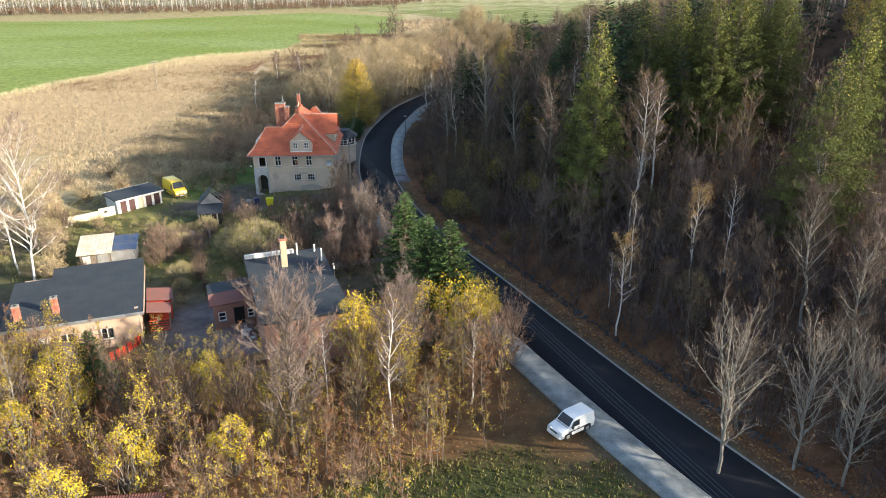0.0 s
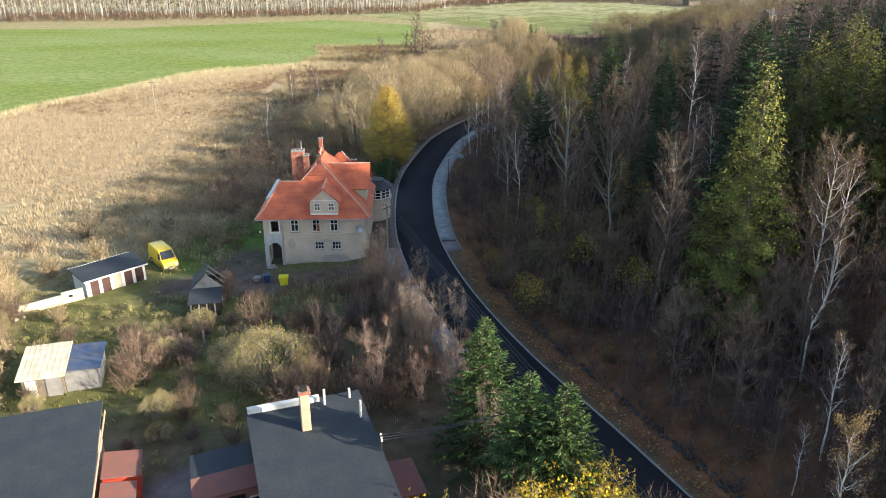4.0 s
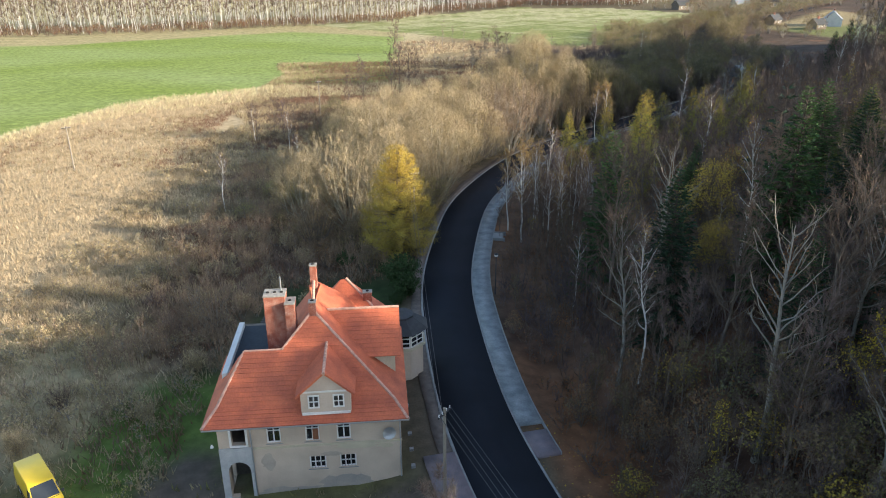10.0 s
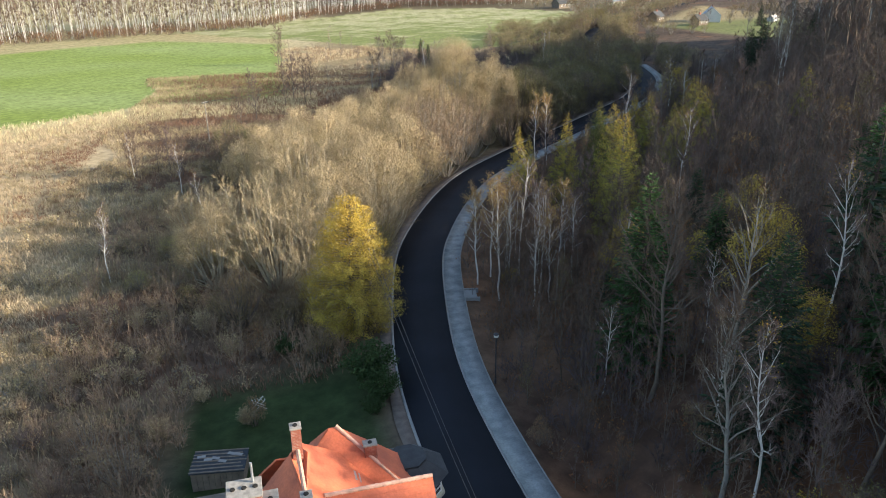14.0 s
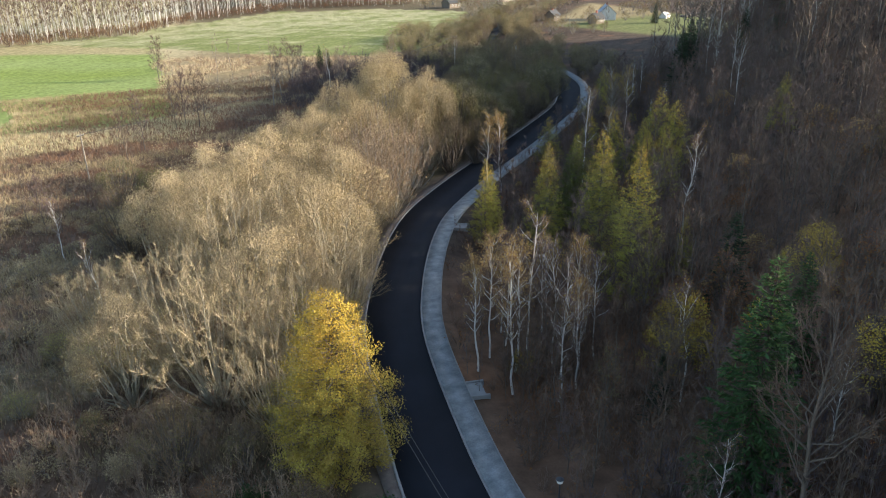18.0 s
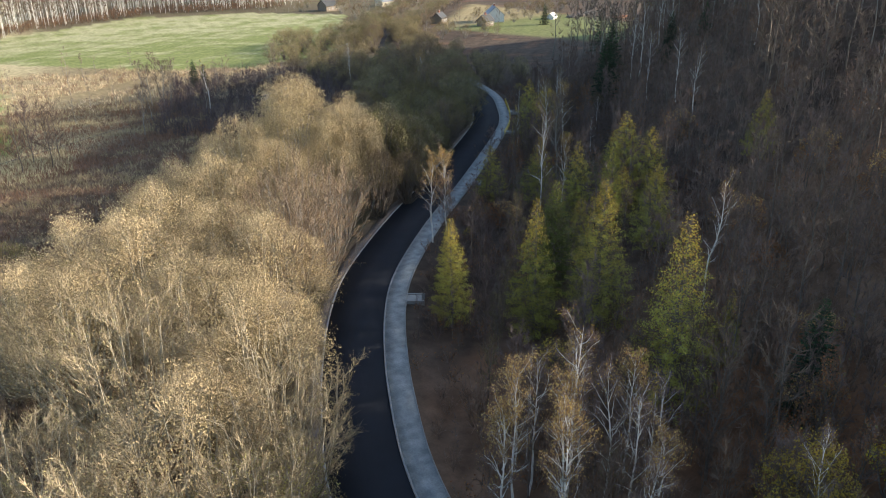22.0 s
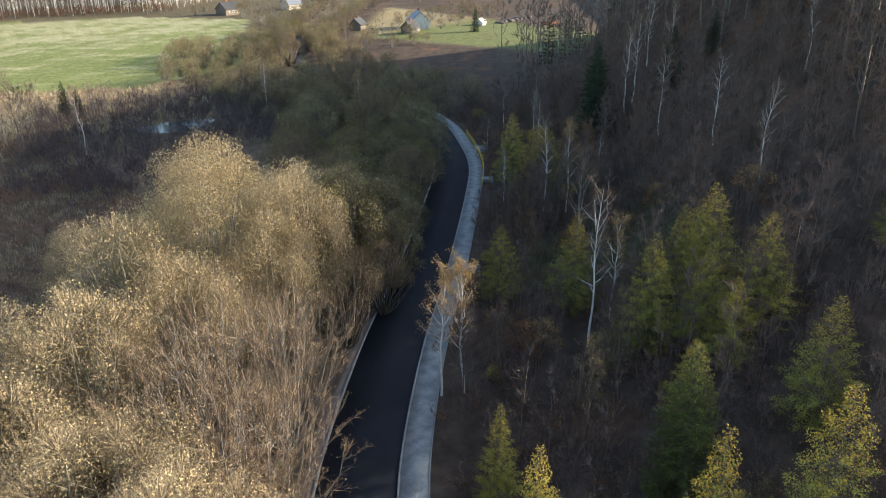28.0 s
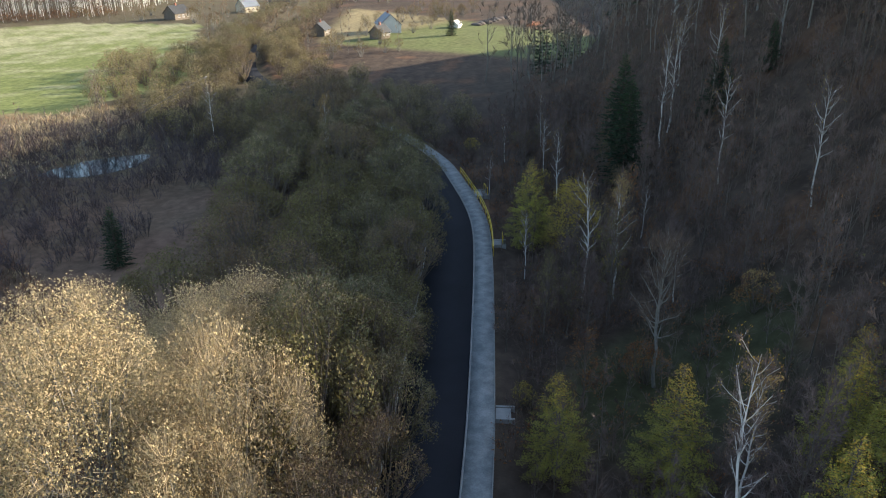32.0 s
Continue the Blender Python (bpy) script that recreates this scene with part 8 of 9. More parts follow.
for k in range(9):
    part("sheet_rib", box(-3.2 + k * 0.5, -2.8, 0, -3.12 + k * 0.5, 2.7, 0.03), M["sheet_cream"], hut, m=pose(0, 0, 2.60, math.degrees(math.atan2(0.6, 5.5)), 0, 0))
part("annex", box(0.65, -1.9, 0, 3.6, 2.2, 2.0), M["plaster_grey"], hut, "grubby whitewashed annex")
part("tarpaulin", solid([(0.8, -1.6, 2.02), (3.8, -1.9, 2.05), (3.9, 2.4, 2.5), (0.8, 2.5, 2.55), (0.8, -1.6, 2.08), (3.8, -1.9, 2.11), (3.9, 2.4, 2.56), (0.8, 2.5, 2.61)], [(3, 2, 1, 0), (4, 5, 6, 7), (0, 1, 5, 4), (1, 2, 6, 5), (2, 3, 7, 6), (3, 0, 4, 7)]), M["tarp_blue"], hut, "faded blue tarpaulin")

gar = thing("garage_row", -49.76, 106.26, -1.75, 47.6, "row of garages with brown doors and dark roof", "garage")
part("wall", holed(7.2, 2.05, 0.25, [(0.5 + 1.36 * k, 0.0, 1.5 + 1.36 * k, 1.85) for k in range(5)]), M["white"], gar, "white and cream painted piers")
part("wall", box(0, 0.252, 0, 0.25, 3.8, 2.2), M["white"], gar)
part("wall", box(6.95, 0.252, 0, 7.2, 3.8, 2.2), M["white"], gar)
part("wall", box(0.252, 3.55, 0, 6.948, 3.8, 2.2), M["white"], gar)
for k in range(5):
    part("door", box(0.5 + 1.36 * k, 0.06, 0.02, 1.5 + 1.36 * k, 0.14, 1.85), M["brown_door"] if k != 2 else M["plaster_pale"], gar, "faded pinkish door" if k == 2 else "dark brown wooden door")
part("roof", solid([(-0.3, -0.35, 2.05), (7.5, -0.35, 2.05), (7.5, 4.1, 2.35), (-0.3, 4.1, 2.35), (-0.3, -0.35, 2.2), (7.5, -0.35, 2.2), (7.5, 4.1, 2.5), (-0.3, 4.1, 2.5)], [(3, 2, 1, 0), (4, 5, 6, 7), (0, 1, 5, 4), (1, 2, 6, 5), (2, 3, 7, 6), (3, 0, 4, 7)]), M["felt"], gar)
part("fascia", box(-0.3, -0.40, 2.03, 7.5, -0.355, 2.21), M["white"], gar)
for k in range(20):
    part("edge_tile", box(-0.25 + k * 0.385, 4.06, 2.47, -0.05 + k * 0.385, 4.18, 2.53), M["white"], gar)
low_wall = thing("garden_wall", -53.2, 103.2, -1.75, 40, "crumbling whitewashed garden wall by the garages", "wall")
part("wall_stretch", box(-3.2, 0, -0.3, 1.8, 0.3, 1.15, 0.04), M["plaster_pale"], low_wall)
part("wall_stretch", box(1.82, 0.02, -0.3, 4.2, 0.3, 1.45, 0.04), M["plaster_pale"], low_wall)
# near-black slab on the face stands in for a shaded hole
part("hole_shade", box(2.6, -0.02, 0.7, 3.0, 0.018, 1.0), M["dark"], low_wall)

wreck = thing("ruined_shed", -34.6, 103.3, -1.7, 12, "collapsing dark shed with bare gable rafters", "shed")
part("wall", box(-1.6, -1.6, 0, 1.6, 0.6, 1.7), M["dark"], wreck)
for k in range(4):
    part("board", box(-1.6 + k * 0.85, -1.68, 0, -1.45 + k * 0.85, -1.605, 1.7), M["plaster_grey"], wreck)
part("low_roof", solid([(-1.8, -1.9, 1.7), (1.8, -1.9, 1.7), (1.8, 0.9, 2.3), (-1.8, 0.9, 2.3), (-1.8, -1.9, 1.8), (1.8, -1.9, 1.8), (1.8, 0.9, 2.4), (-1.8, 0.9, 2.4)], [(3, 2, 1, 0), (4, 5, 6, 7), (0, 1, 5, 4), (1, 2, 6, 5), (2, 3, 7, 6), (3, 0, 4, 7)]), M["felt"], wreck)
part("gable", solid([(-1.6, 0.95, 0), (1.6, 0.95, 0), (1.6, 0.95, 2.3), (0, 0.95, 3.9), (-1.6, 0.95, 2.3), (-1.6, 1.1, 0), (1.6, 1.1, 0), (1.6, 1.1, 2.3), (0, 1.1, 3.9), (-1.6, 1.1, 2.3)],
                    [(0, 1, 2, 3, 4), (9, 8, 7, 6, 5), (0, 5, 6, 1), (1, 6, 7, 2), (2, 7, 8, 3), (3, 8, 9, 4), (4, 9, 5, 0)]), M["plaster_grey"], wreck, "pale crumbling gable")
part("roof_slope", solid([(-1.9, 1.0, 2.1), (-1.9, 5.0, 2.1), (0, 5.0, 3.95), (0, 1.0, 3.95), (-1.9, 1.0, 2.2), (-1.9, 5.0, 2.2), (0, 5.0, 4.05), (0, 1.0, 4.05)], [(3, 2, 1, 0), (4, 5, 6, 7), (0, 1, 5, 4), (1, 2, 6, 5), (2, 3, 7, 6), (3, 0, 4, 7)]), M["felt"], wreck)
for k in range(3):
    part("rafter", box(0, -0.05, -0.05, 2.6, 0.05, 0.05), M["plaster_grey"], wreck, m=pose(0, 1.1 + k * 1.3, 3.98, 0, 44, 0))
part("back_wall", box(-1.6, 4.8, 0, 1.6, 5.0, 2.2), M["dark"], wreck)


# ---- vans ----
def van(name, x, y, rz, L, Wd, Hh, nose, paint, label, tall):
    v = thing(name, x, y, float(land(x, y)[0]) + (0.27 if tall < 0 else 0.0), rz, label, "van")
    hw = Wd / 2
    belt = Hh * 0.52
    # side outline from the nose to the tail
    out = [(L / 2, 0.42), (L / 2 - 0.02, 0.75), (L / 2 - 0.15, belt * 0.92), (L / 2 - nose * 0.55, belt + 0.06), (L / 2 - nose, belt + 0.16), (L / 2 - nose - (Hh - belt) * 0.72, Hh * 0.965), (L / 2 - nose - (Hh - belt) * 1.0, Hh),
           (-L / 2 + 0.35, Hh), (-L / 2 + 0.08, Hh * 0.96), (-L / 2, belt), (-L / 2 + 0.02, 0.42), (-L / 2 + 0.06, 0.26), (L / 2 - 0.1, 0.26)]
    def half(z):
        return hw * (1 - 0.13 * max(0, (z - belt) / (Hh - belt)) ** 1.3 - 0.05 * max(0, (0.6 - z)))
    n = len(out)
    pts = [(a, half(z) * (0.93 if a > L / 2 - 0.1 else 1), z) for a, z in out] + [(a, -half(z) * (0.93 if a > L / 2 - 0.1 else 1), z) for a, z in out]
    bm = solid(pts, [tuple(range(n)), tuple(range(2 * n - 1, n - 1, -1))] + [(i, (i + 1) % n, n + (i + 1) % n, n + i) for i in range(n)])
    bmesh.ops.triangulate(bm, faces=[f for f in bm.faces if len(f.verts) > 4])
    bmesh.ops.bevel(bm, geom=[e for e in bm.edges if len(e.link_faces) == 2 and e.calc_face_angle(0) > 0.5], offset=0.05, segments=3, affect="EDGES", profile=0.6)
    body = part("body", bm, paint, v)
    for f in body.data.polygons:
        f.use_smooth = True
    # windscreen and side glass, a little proud
    a0, a1 = L / 2 - nose - 0.05, L / 2 - nose - (Hh - belt) * 0.70
    z0, z1 = belt + 0.22, Hh * 0.945
    w0, w1 = half(z0) - 0.12, half(z1) - 0.12
    part("windscreen", solid([(a0 + 0.03, -w0, z0), (a0 + 0.03, w0, z0), (a1 + 0.05, w1, z1), (a1 + 0.05, -w1, z1), (a0 - 0.05, -w0, z0 - 0.02), (a0 - 0.05, w0, z0 - 0.02), (a1 - 0.03, w1, z1 - 0.02), (a1 - 0.03, -w1, z1 - 0.02)],
                             [(0, 1, 2, 3), (7, 6, 5, 4), (0, 4, 5, 1), (1, 5, 6, 2), (2, 6, 7, 3), (3, 7, 4, 0)]), M["tinted"], v)
    for s in (-1, 1):
        zt = belt + (Hh - belt) * 0.72
        g = [(a0 - 0.12, belt + 0.16), (a0 - 0.42, zt), (a0 - 1.05, zt), (a0 - 1.05, belt + 0.12)]
        o = [(a, s * (half(z) + 0.012), z) for a, z in g] + [(a, s * (half(z) - 0.05), z) for a, z in g]
        part("side_window", solid(o, [(0, 1, 2, 3), (7, 6, 5, 4), (0, 4, 5, 1), (1, 5, 6, 2), (2, 6, 7, 3), (3, 7, 4, 0)]), M["tinted"], v)
        part("door_handle", box(a0 - 1.0, s * (hw + 0.02) - 0.015, belt - 0.08, a0 - 0.82, s * (hw + 0.02) + 0.015, belt - 0.03), M["plastic_dark"], v)
        part("mirror", box(a0 - 0.25, s * (hw + 0.14) - 0.09, belt + 0.1, a0 - 0.12, s * (hw + 0.14) + 0.09, belt + 0.34, 0.03), M["plastic_dark"], v)
        part("headlight", box(L / 2 - 0.17, s * (hw - 0.30) - 0.17, 0.66, L / 2 + 0.012, s * (hw - 0.30) + 0.17, 0.90, 0.04), M["lamp_clear"], v)
        part("tail_light", box(-L / 2 - 0.02, s * (hw - 0.12) - 0.08, 0.75, -L / 2 + 0.05, s * (hw - 0.12) + 0.08, 1.2, 0.02), M["red_paint"], v)
        part("trim_strip", box(-L / 2 + 0.6, s * (hw + 0.005) - 0.015, 0.62, L / 2 - 0.9, s * (hw + 0.005) + 0.015, 0.72), M["plastic_dark"], v)
        for a in (L / 2 - 0.85, -L / 2 + 0.8):
            wm = pose(a, s * (hw - 0.10), 0.31, 90, 0, 0)
            wh = part("wheel", cyl(0, 0, -0.11, 0.11, 0.31, seg=20), M["rubber"], v, m=wm)
            part("rim", cyl(0, 0, -0.118, 0.118, 0.19, seg=14), M["zinc"], wh)
            part("wheel_arch", box(a - 0.40, s * (hw - 0.01) - 0.012, 0.28, a + 0.40, s * (hw - 0.01) + 0.012, 0.62, 0.008), M["plastic_dark"], v)
    part("bumper", box(L / 2 - 0.12, -hw + 0.08, 0.30, L / 2 + 0.05, hw - 0.08, 0.58, 0.04), paint if tall < 0 else M["plastic_dark"], v)
    part("grille", box(L / 2 - 0.05, -0.42, 0.62, L / 2 + 0.012, 0.42, 0.76, 0.01), M["plastic_dark"], v)
    part("rear_bumper", box(-L / 2 - 0.05, -hw + 0.08, 0.30, -L / 2 + 0.1, hw - 0.08, 0.52, 0.03), M["plastic_dark"], v)
    part("number_plate", box(L / 2 + 0.052, -0.26, 0.40, L / 2 + 0.062, 0.26, 0.51), M["white"], v)
    part("bonnet_seam", box(L / 2 - nose * 0.95, -hw * 0.8, belt + 0.155, L / 2 - nose * 0.90, hw * 0.8, belt + 0.175), M["plastic_dark"], v)
    return v


van("small_van", 10.4, 49.8, -146, 3.75, 1.64, 1.72, 0.95, M["paint_white"], "white compact delivery van parked on the footway", -1)
van("large_van", -44.4, 116.3, -50, 5.5, 2.0, 2.5, 0.75, M["paint_yellow"], "yellow panel van parked on rough grass", 1)

# ---- bins, poles, wires, lamp ----
def bin_(x, y, w, h, mat, label, rz):
    b = thing("rubbish_bin", x, y, float(land(x, y)[0]), rz, label, "bin")
    part("tub", solid([(-w * .42, -w * .38, 0), (w * .42, -w * .38, 0), (w * .42, w * .38, 0), (-w * .42, w * .38, 0), (-w / 2, -w * .45, h), (w / 2, -w * .45, h), (w / 2, w * .45, h), (-w / 2, w * .45, h)], [(3, 2, 1, 0), (4, 5, 6, 7), (0, 1, 5, 4), (1, 2, 6, 5), (2, 3, 7, 6), (3, 0, 4, 7)]), mat, b)
    part("lid", box(-w * 0.53, -w * 0.48, h + 0.002, w * 0.53, w * 0.48, h + 0.12, 0.03), mat, b)
    for s in (-1, 1):
        part("wheel", cyl(0, 0, -0.03, 0.03, 0.1, seg=10), M["rubber"], b, m=pose(s * w * 0.4, w * 0.42, 0.1, 90, 0, 90))


bin_(-27.3, 110.0, 1.1, 0.98, M["bin_yellow"], "bright yellow recycling bin by the yard", 10)
bin_(-29.6, 110.9, 0.8, 0.9, M["bin_blue"], "dark blue rubbish bin by the yard", 20)
bin_(-30.9, 111.2, 0.8, 0.5, M["plaster_grey"], "low grey tub beside the bins", 5)


def power_pole(x, y, h, arm=0.0, label="weathered wooden power pole", arms=True):
    p = thing("power_pole", x, y, float(land(x, y)[0]), 0, label, "pole", "power poles")
    part("mast", cyl(0, 0, -0.3, h, 0.14, 0.10, 10), M["pole_wood"], p)
    if arms:
        c = part("crossarm", box(-0.75, -0.05, h - 0.45, 0.75, 0.05, h - 0.33), M["steel_dark"], p, m=pose(0, 0, 0, 0, 0, arm))
        for k in (-0.65, -0.25, 0.25, 0.65):
            part("insulator", cyl(k, 0, h - 0.328, h - 0.16, 0.05, 0.04, 8), M["white"], c)
    return [Vector((x, y, p.location.z + h - 0.2)) + Vector((math.cos(radians(arm)) * k, math.sin(radians(arm)) * k, 0)) for k in (-0.65, -0.25, 0.25, 0.65)]


def wires(A, B, sag, label="thin dark overhead wire between poles"):
    for a, b in zip(A, B):
        bm = bmesh.new()
        pts = [a.lerp(b, t) - Vector((0, 0, sag * 4 * t * (1 - t))) for t in [k / 10 for k in range(11)]]
        u = (b - a).cross(Vector((0, 0, 1))).normalized() * 0.022
        w = Vector((0, 0, 0.022))
        rings = [[bm.verts.new(p + o) for o in (u, w - u * 0.5, -w - u * 0.5)] for p in pts]
        for r0, r1 in zip(rings, rings[1:]):
            for i in range(3):
                bm.faces.new((r0[i], r0[(i + 1) % 3], r1[(i + 1) % 3], r1[i]))
        tagged(part("overhead_wire", bm, M["wire"]), label, "wire", "overhead wires")


P1 = power_pole(-14.7, 112.4, 8.2, 55)
P0 = power_pole(19.0, 27.0, 8.5, 60)
P2 = power_pole(-16.6, 161.0, 10.3, 10)
power_pole(-79.5, 206.0, 8.5, 20, "weathered field pole standing in the reeds")
P4 = power_pole(-39.5, 253.0, 8.5, 40, "leaning wooden power pole in the scrub")
P5 = power_pole(72.0, 352.0, 9.0, 40, "dark power pole beyond the pond")
wires(P1, P0, 0.9)
wires(P1[:2], P2[:2], 1.0)
wires(P4[:3], P5[:3], 2.0)
qb = bung.matrix_basis @ Vector((-0.1, 7.4, 6.7))
P6 = power_pole(-0.9, 73.2, 6.9, 20)
wires([qb + Vector((0, 0.16 * (k - 1), 0.12 * k)) for k in range(3)], P6[:3], 0.25)

heap = thing("soil_heap", 243.0, 409.0, float(land(243, 409)[0]), 20, "long low heap of brown soil on the pasture", "heap")
rh = random.Random(31)
bm = bmesh.new()
bmesh.ops.create_icosphere(bm, subdivisions=3, radius=1.0)
for v in bm.verts:
    v.co = Vector((v.co.x * 7.5, v.co.y * 2.2, max(v.co.z, -0.2) * 1.1)) * rh.uniform(0.9, 1.1)
part("mound", bm, M["litter"], heap)
lamp = thing("street_lamp", -7.6, 146.4, -0.1, 0, "slim dark street lamp beside the footway", "lamp")
part("post", cyl(0, 0, -0.2, 4.6, 0.075, 0.055, 10), M["steel_dark"], lamp)
part("base", cyl(0, 0, 0, 0.5, 0.11, 0.09, 10), M["steel_dark"], lamp)
part("head", cyl(0, 0, 4.6, 4.85, 0.18, 0.24, 12), M["white"], lamp, "white lamp head")
part("cover", cyl(0, 0, 4.852, 5.0, 0.26, 0.05, 12), M["steel_dark"], lamp)


# ---- culvert heads and railings by the footway ----
def culvert(i, off, w, l, label, rail=False):
    c = MID[i] + RIGHT[i] * (H + 0.3 + WALK_W + off)
    a = math.degrees(math.atan2(_tan[i, 1], _tan[i, 0]))
    t = thing("culvert_head", c[0], c[1], 0.0, a, label, "culvert")
    part("slab", box(-l / 2, -w / 2, -0.7, l / 2, w / 2, 0.12, 0.03), M["concrete"], t)
    for s in (-1, 1):
        part("wing_wall", box(s * (l / 2 + 0.12) - 0.1, -w / 2 - 0.3, -0.8, s * (l / 2 + 0.12) + 0.1, w / 2, 0.22, 0.02), M["concrete"], t)
    if rail:
        for k in range(3):
            part("rail_post", cyl(-l / 2 + l * k / 2, -w / 2 + 0.1, 0.12, 1.2, 0.04, seg=8), M["rail_yellow"], t)
        part("handrail", box(-l / 2 - 0.1, -w / 2 + 0.06, 1.18, l / 2 + 0.1, -w / 2 + 0.14, 1.25), M["rail_yellow"], t)


def near_i(x, y):
    return int(((MID - [x, y]) ** 2).sum(1).argmin())


culvert(near_i(-5.5, 164.6), 0.6, 1.3, 2.0, "pale concrete culvert head by the footway")
culvert(near_i(9.4, 201.0), 0.8, 1.6, 1.5, "pale concrete culvert head by the footway")
culvert(near_i(37.6, 232.4), 0.6, 1.2, 1.4, "pale concrete culvert head by the footway")
culvert(near_i(63.0, 256.4), 0.7, 1.4, 1.4, "concrete platform with yellow railing", True)
culvert(near_i(75.0, 271.5), 0.9, 1.8, 2.4, "concrete platform with yellow railing", True)
fr = tagged(new("footway_railing"), "low yellow railing along the footway's outer edge", "railing")
i0, i1 = near_i(60, 254), near_i(80, 282)
for i in range(i0, i1, 2):
    p = MID[i] + RIGHT[i] * (H + 0.35 + WALK_W)
    part("post", cyl(p[0], p[1], -0.2, 1.1, 0.035, seg=6), M["rail_yellow"], fr)
for z in (0.6, 1.1):
    bm = bmesh.new()
    for i in range(i0, i1 - 2, 2):
        a, b = (MID[k] + RIGHT[k] * (H + 0.35 + WALK_W) for k in (i, i + 2))
        d = Vector((b[0] - a[0], b[1] - a[1], 0))
        solid([(a[0], a[1], z - .03), (b[0], b[1], z - .03), (b[0], b[1], z + .03), (a[0], a[1], z + .03), (a[0] + .05, a[1] - .05, z - .03), (b[0] + .05, b[1] - .05, z - .03), (b[0] + .05, b[1] - .05, z + .03), (a[0] + .05, a[1] - .05, z + .03)],
                                                                                   [(0, 1, 2, 3), (7, 6, 5, 4), (0, 4, 5, 1), (1, 5, 6, 2), (2, 6, 7, 3), (3, 7, 4, 0)], bm)
    part("rail", bm, M["rail_yellow"], fr)

# ---- garden bits ----
posts = thing("post_fence", -31.5, 96.8, -1.6, 0, "row of old concrete fence posts in the scrub", "fence")
for k in range(6):
    part("post", box(-5.2 + k * 2.0, -2.6 + k * 0.75, -0.3, -5.05 + k * 2.0, -2.45 + k * 0.75, 1.35 + 0.1 * (k % 2), 0.01), M["concrete"], posts)
airer = thing("clothes_airer", -28.0, 148.8, float(land(-28, 148.8)[0]), 20, "white folding clothes airer on the lawn", "airer")
for s in (-1, 1):
    part("leg", box(-0.7, s * 0.3 - 0.02, -0.02, 0.7, s * 0.3 + 0.02, 0.02), M["white"], airer, m=pose(0, 0, 0.55, 0, 42, 0))
    part("leg", box(-0.7, s * 0.3 - 0.02, -0.02, 0.7, s * 0.3 + 0.02, 0.02), M["white"], airer, m=pose(0, 0.05, 0.55, 0, -42, 0))
for k in range(5):
    part("line", box(-0.5 + k * 0.25 - 0.01, -0.3, 1.0, -0.5 + k * 0.25 + 0.01, 0.3, 1.02), M["white"], airer)
rp = random.Random(12)
hut = thing("kennel_hut", -30.7, 140.6, float(land(-30.7, 140.6)[0]), -6, "low dark timber hut with a patched slatted roof", "hut")
part("back_wall", box(-1.9, 1.16, -0.2, 1.9, 1.24, 1.45), M["wood_old"], hut)
for k in range(9):
    part("wall_board", box(-1.9 + k * 0.425, -1.24, -0.2, -1.9 + k * 0.425 + 0.40, -1.18, 1.45 - 0.03 * (k % 2), 0.006), M["wood_old"], hut)
for s in (-1, 1):
    part("side_wall", box(s * 1.87 - 0.03, -1.17, -0.2, s * 1.87 + 0.03, 1.15, 1.45), M["wood_old"], hut)
part("roof", box(-2.0, -1.35, 1.452, 2.0, 1.35, 1.52), M["felt"], hut)
for k in range(7):
    part("roof_slat", box(-2.02, -1.28 + k * 0.41, 1.522, 2.02 - 0.2 * (k % 3), -1.28 + k * 0.41 + 0.12, 1.57, 0.008), M["wood_old"], hut, m=pose(0, 0, 0, 0, 0, rp.uniform(-1.5, 1.5)))
for k in range(6):
    part("patch", box(-0.3, -0.15, 0, 0.3, 0.15, 0.02, 0.004), M["concrete"], hut, m=pose(-1.4 + k * 0.55, rp.uniform(-0.9, 0.9), 1.574, 0, 0, rp.uniform(-25, 25)))
for x, y, s in ((-55.2, 100.8, 1.0), (-57.0, 100.2, 0.8)):
    rk = thing("rubble_heap", x, y, float(land(x, y)[0]), 0, "small heap of pale rubble in the grass", "heap")
    for k in range(12):
        bm = bmesh.new()
        bmesh.ops.create_icosphere(bm, subdivisions=1, radius=0.35 * s * rp.uniform(0.6, 1.2))
        part("stone", bm, M["plaster_pale"], rk, m=pose(rp.uniform(-1, 1), rp.uniform(-0.7, 0.7), 0.15, rp.uniform(0, 90), rp.uniform(0, 90), 0))

# ---- pond and hamlet beyond ----
pond = prism([(41 + 9 * math.cos(a) * (1 + 0.15 * math.sin(3 * a)), 331 + 5 * math.sin(a)) for a in [k * math.pi / 12 for k in range(24)]], -2.2, float(land(41, 331)[0]) + 0.12)
tagged(part("water", pond, M["water"]), "still dark pond among bare trees", "water", kind="structure")


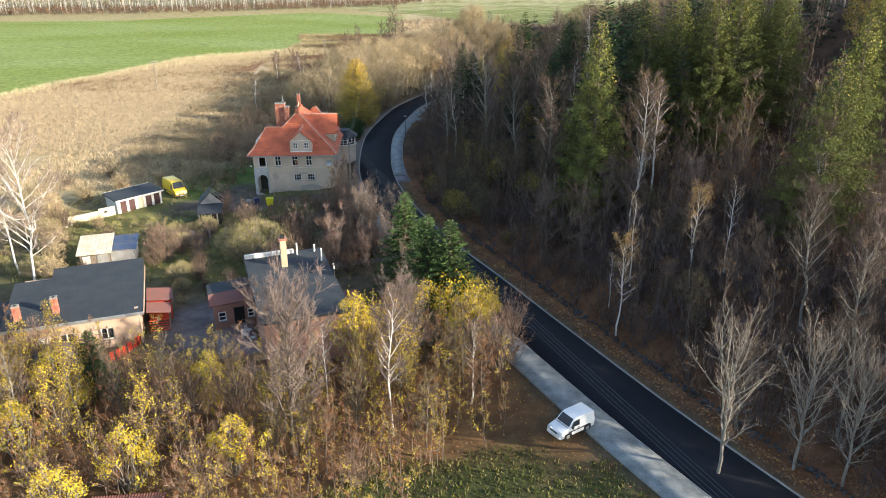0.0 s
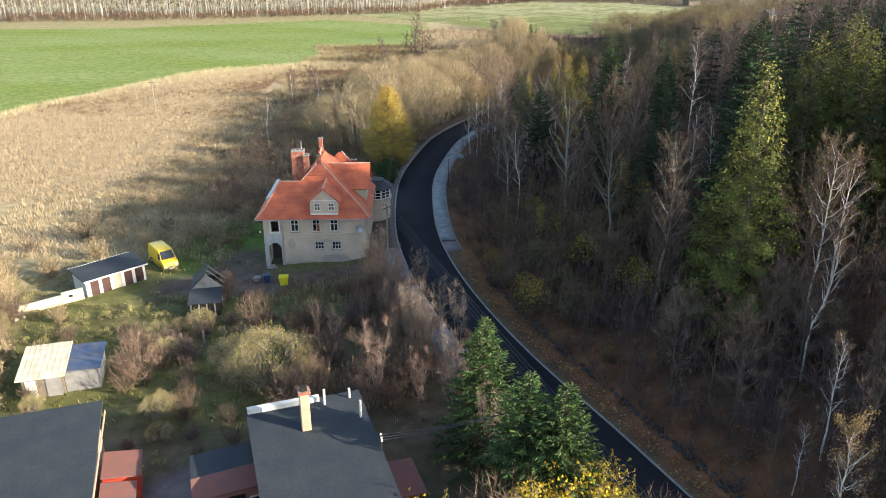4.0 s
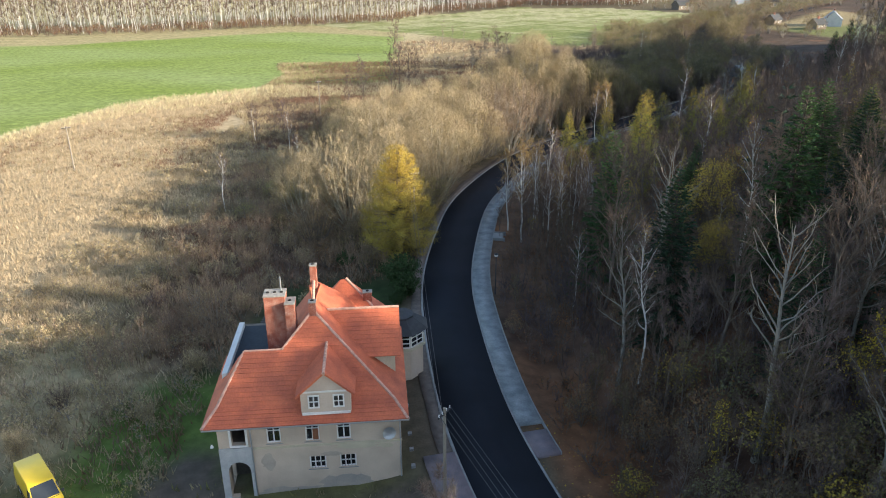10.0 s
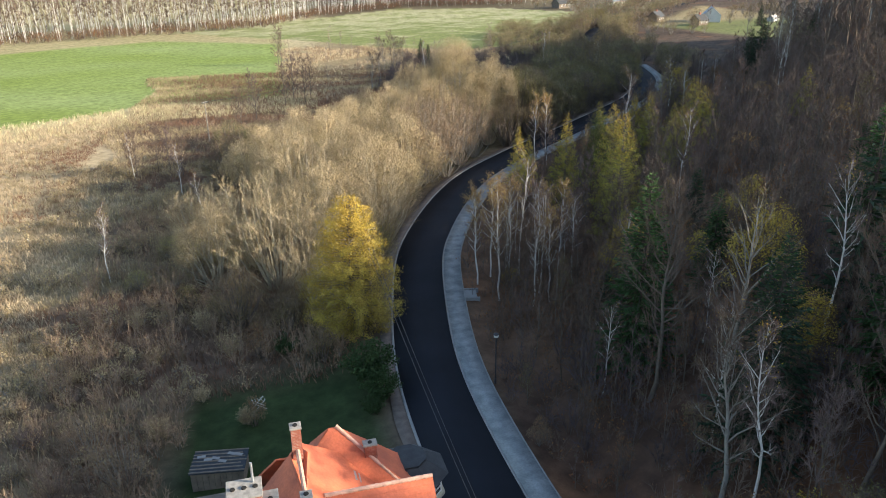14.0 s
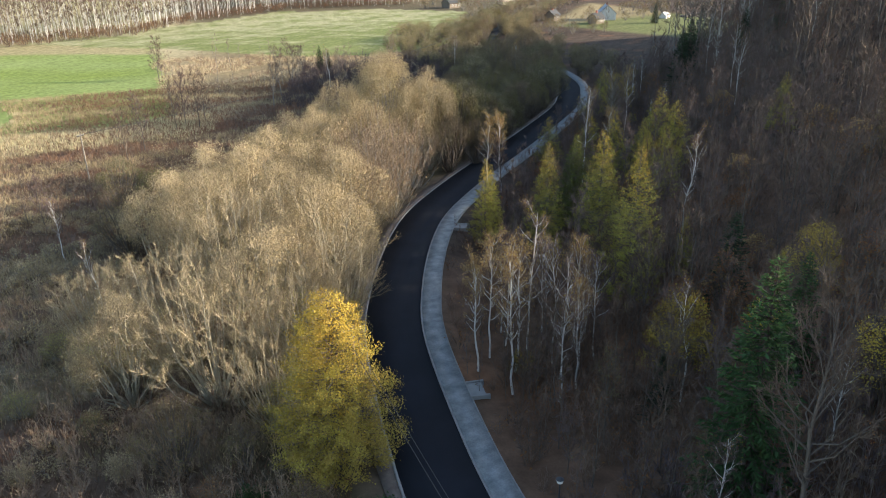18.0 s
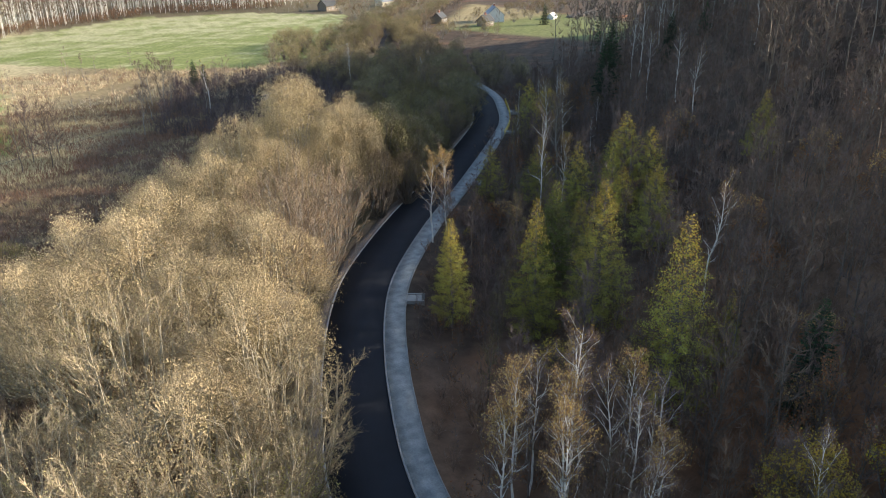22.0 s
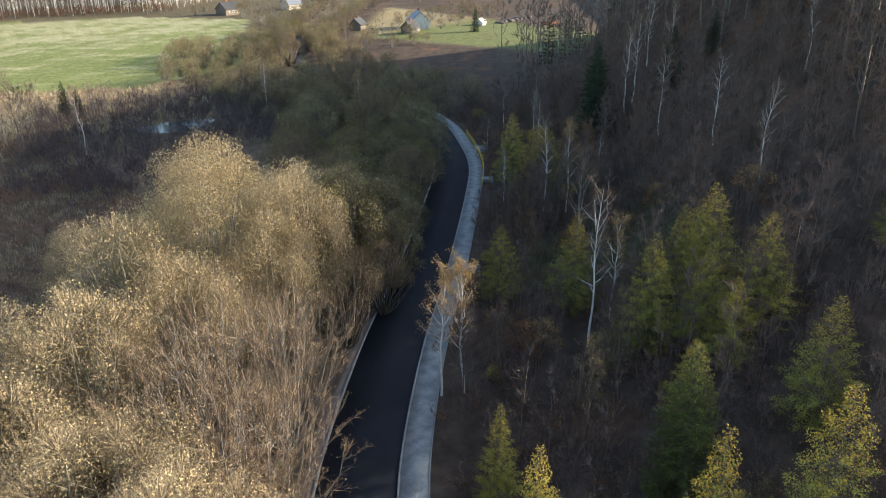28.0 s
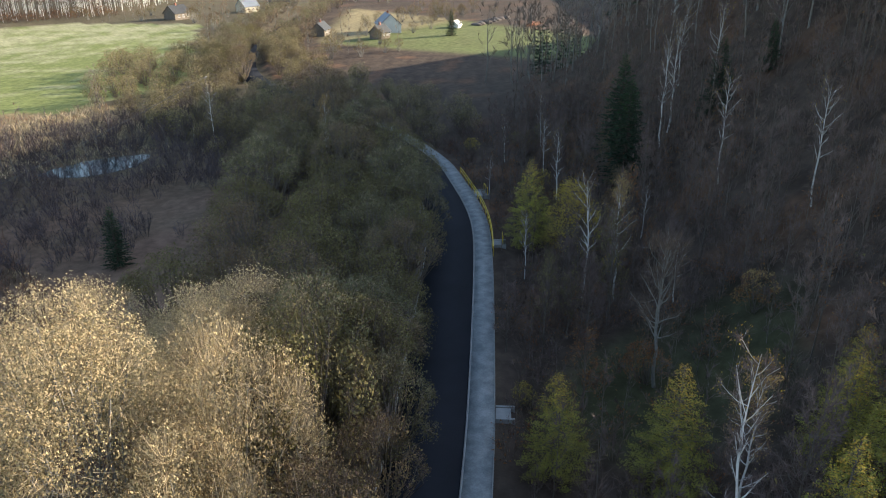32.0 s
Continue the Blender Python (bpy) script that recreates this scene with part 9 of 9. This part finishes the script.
def far_house(x, y, rz, L, Wd, h, roof, wall, label, chim=True):
    z = float(land(x, y)[0])
    hse = thing("farmhouse", x, y, z, rz, label, "house", "hamlet houses")
    part("wall", box(-L / 2, -Wd / 2, -0.6, L / 2, Wd / 2, h), wall, hse)
    rh = Wd * 0.45
    for s in (-1, 1):
        part("gable", solid([(s * L / 2 - 0.1, -Wd / 2, h), (s * L / 2 - 0.1, Wd / 2, h), (s * L / 2 - 0.1, 0, h + rh), (s * L / 2 + 0.1, -Wd / 2, h), (s * L / 2 + 0.1, Wd / 2, h), (s * L / 2 + 0.1, 0, h + rh)], [(0, 1, 2), (5, 4, 3), (0, 3, 4, 1), (1, 4, 5, 2), (2, 5, 3, 0)]), wall, hse)
        part("roof_slope", solid([(-L / 2 - 0.4, s * (Wd / 2 + 0.4), h - 0.35), (L / 2 + 0.4, s * (Wd / 2 + 0.4), h - 0.35), (L / 2 + 0.4, 0, h + rh), (-L / 2 - 0.4, 0, h + rh), (-L / 2 - 0.4, s * (Wd / 2 + 0.4), h - 0.2), (L / 2 + 0.4, s * (Wd / 2 + 0.4), h - 0.2), (L / 2 + 0.4, 0, h + rh + 0.15), (-L / 2 - 0.4, 0, h + rh + 0.15)],
                                 [(3, 2, 1, 0), (4, 5, 6, 7), (0, 1, 5, 4), (1, 2, 6, 5), (2, 3, 7, 6), (3, 0, 4, 7)]), roof, hse)
    for k in range(3):
        window(hse, pose(-L / 2 + L * (k + 0.7) / 3.4, -Wd / 2 - 0.06, 0.9), 1.0, 1.3, 2, (), sill=False)
    window(hse, pose(L / 2 + 0.06, -0.5, 0.9, 0, 0, 90), 1.0, 1.3, 2, (), sill=False)
    if chim:
        brick_stack(hse, -0.4, -0.3, 0.3, 0.3, h + rh - 0.6, h + rh + 1.0)
    return hse


M["roof_grey"] = material("roof_grey", (0.20, 0.22, 0.25), 0.6, vary=0.2, scale=1)
far_house(184, 431, 62, 11, 8, 3.2, M["roof_grey"], M["white"], "white farmhouse with steep grey roof")
far_house(160, 441, 40, 8, 5, 2.4, M["slate"], M["wood_old"], "low dark outbuilding with slate roof")
far_house(170, 418, 20, 6, 5, 2.4, M["slate"], M["wood_old"], "small dark timber outbuilding")
far_house(150, 545, 20, 9, 7, 3.0, M["slate"], M["wood_old"], "large far house with dark roof")
far_house(190, 552, 10, 9, 7, 3.0, M["roof_grey"], M["plaster_pale"], "far house with grey roof and pale gable")
far_house(212, 560, -20, 10, 8, 3.5, M["slate"], M["wall"], "far house with dark roof among trees")
tent = far_house(213, 424, 30, 4.5, 3.5, 1.2, M["white"], M["white"], "small white tunnel tent in the meadow", False)
mound = thing("soil_bank", 238, 428, float(land(238, 428)[0]), 20, "long bank of bare brown soil", "bank")
bm = bmesh.new()
for k in range(9):
    bmesh.ops.create_icosphere(bm, subdivisions=2, radius=1.0, matrix=pose(-14 + k * 3.5, rp.uniform(-0.8, 0.8), 0, 0, 0, rp.uniform(0, 90)) @ Matrix.Diagonal((3.0, 1.8, 0.9 + 0.3 * (k % 3), 1)))
part("earth", bm, M["gravel"], mound)
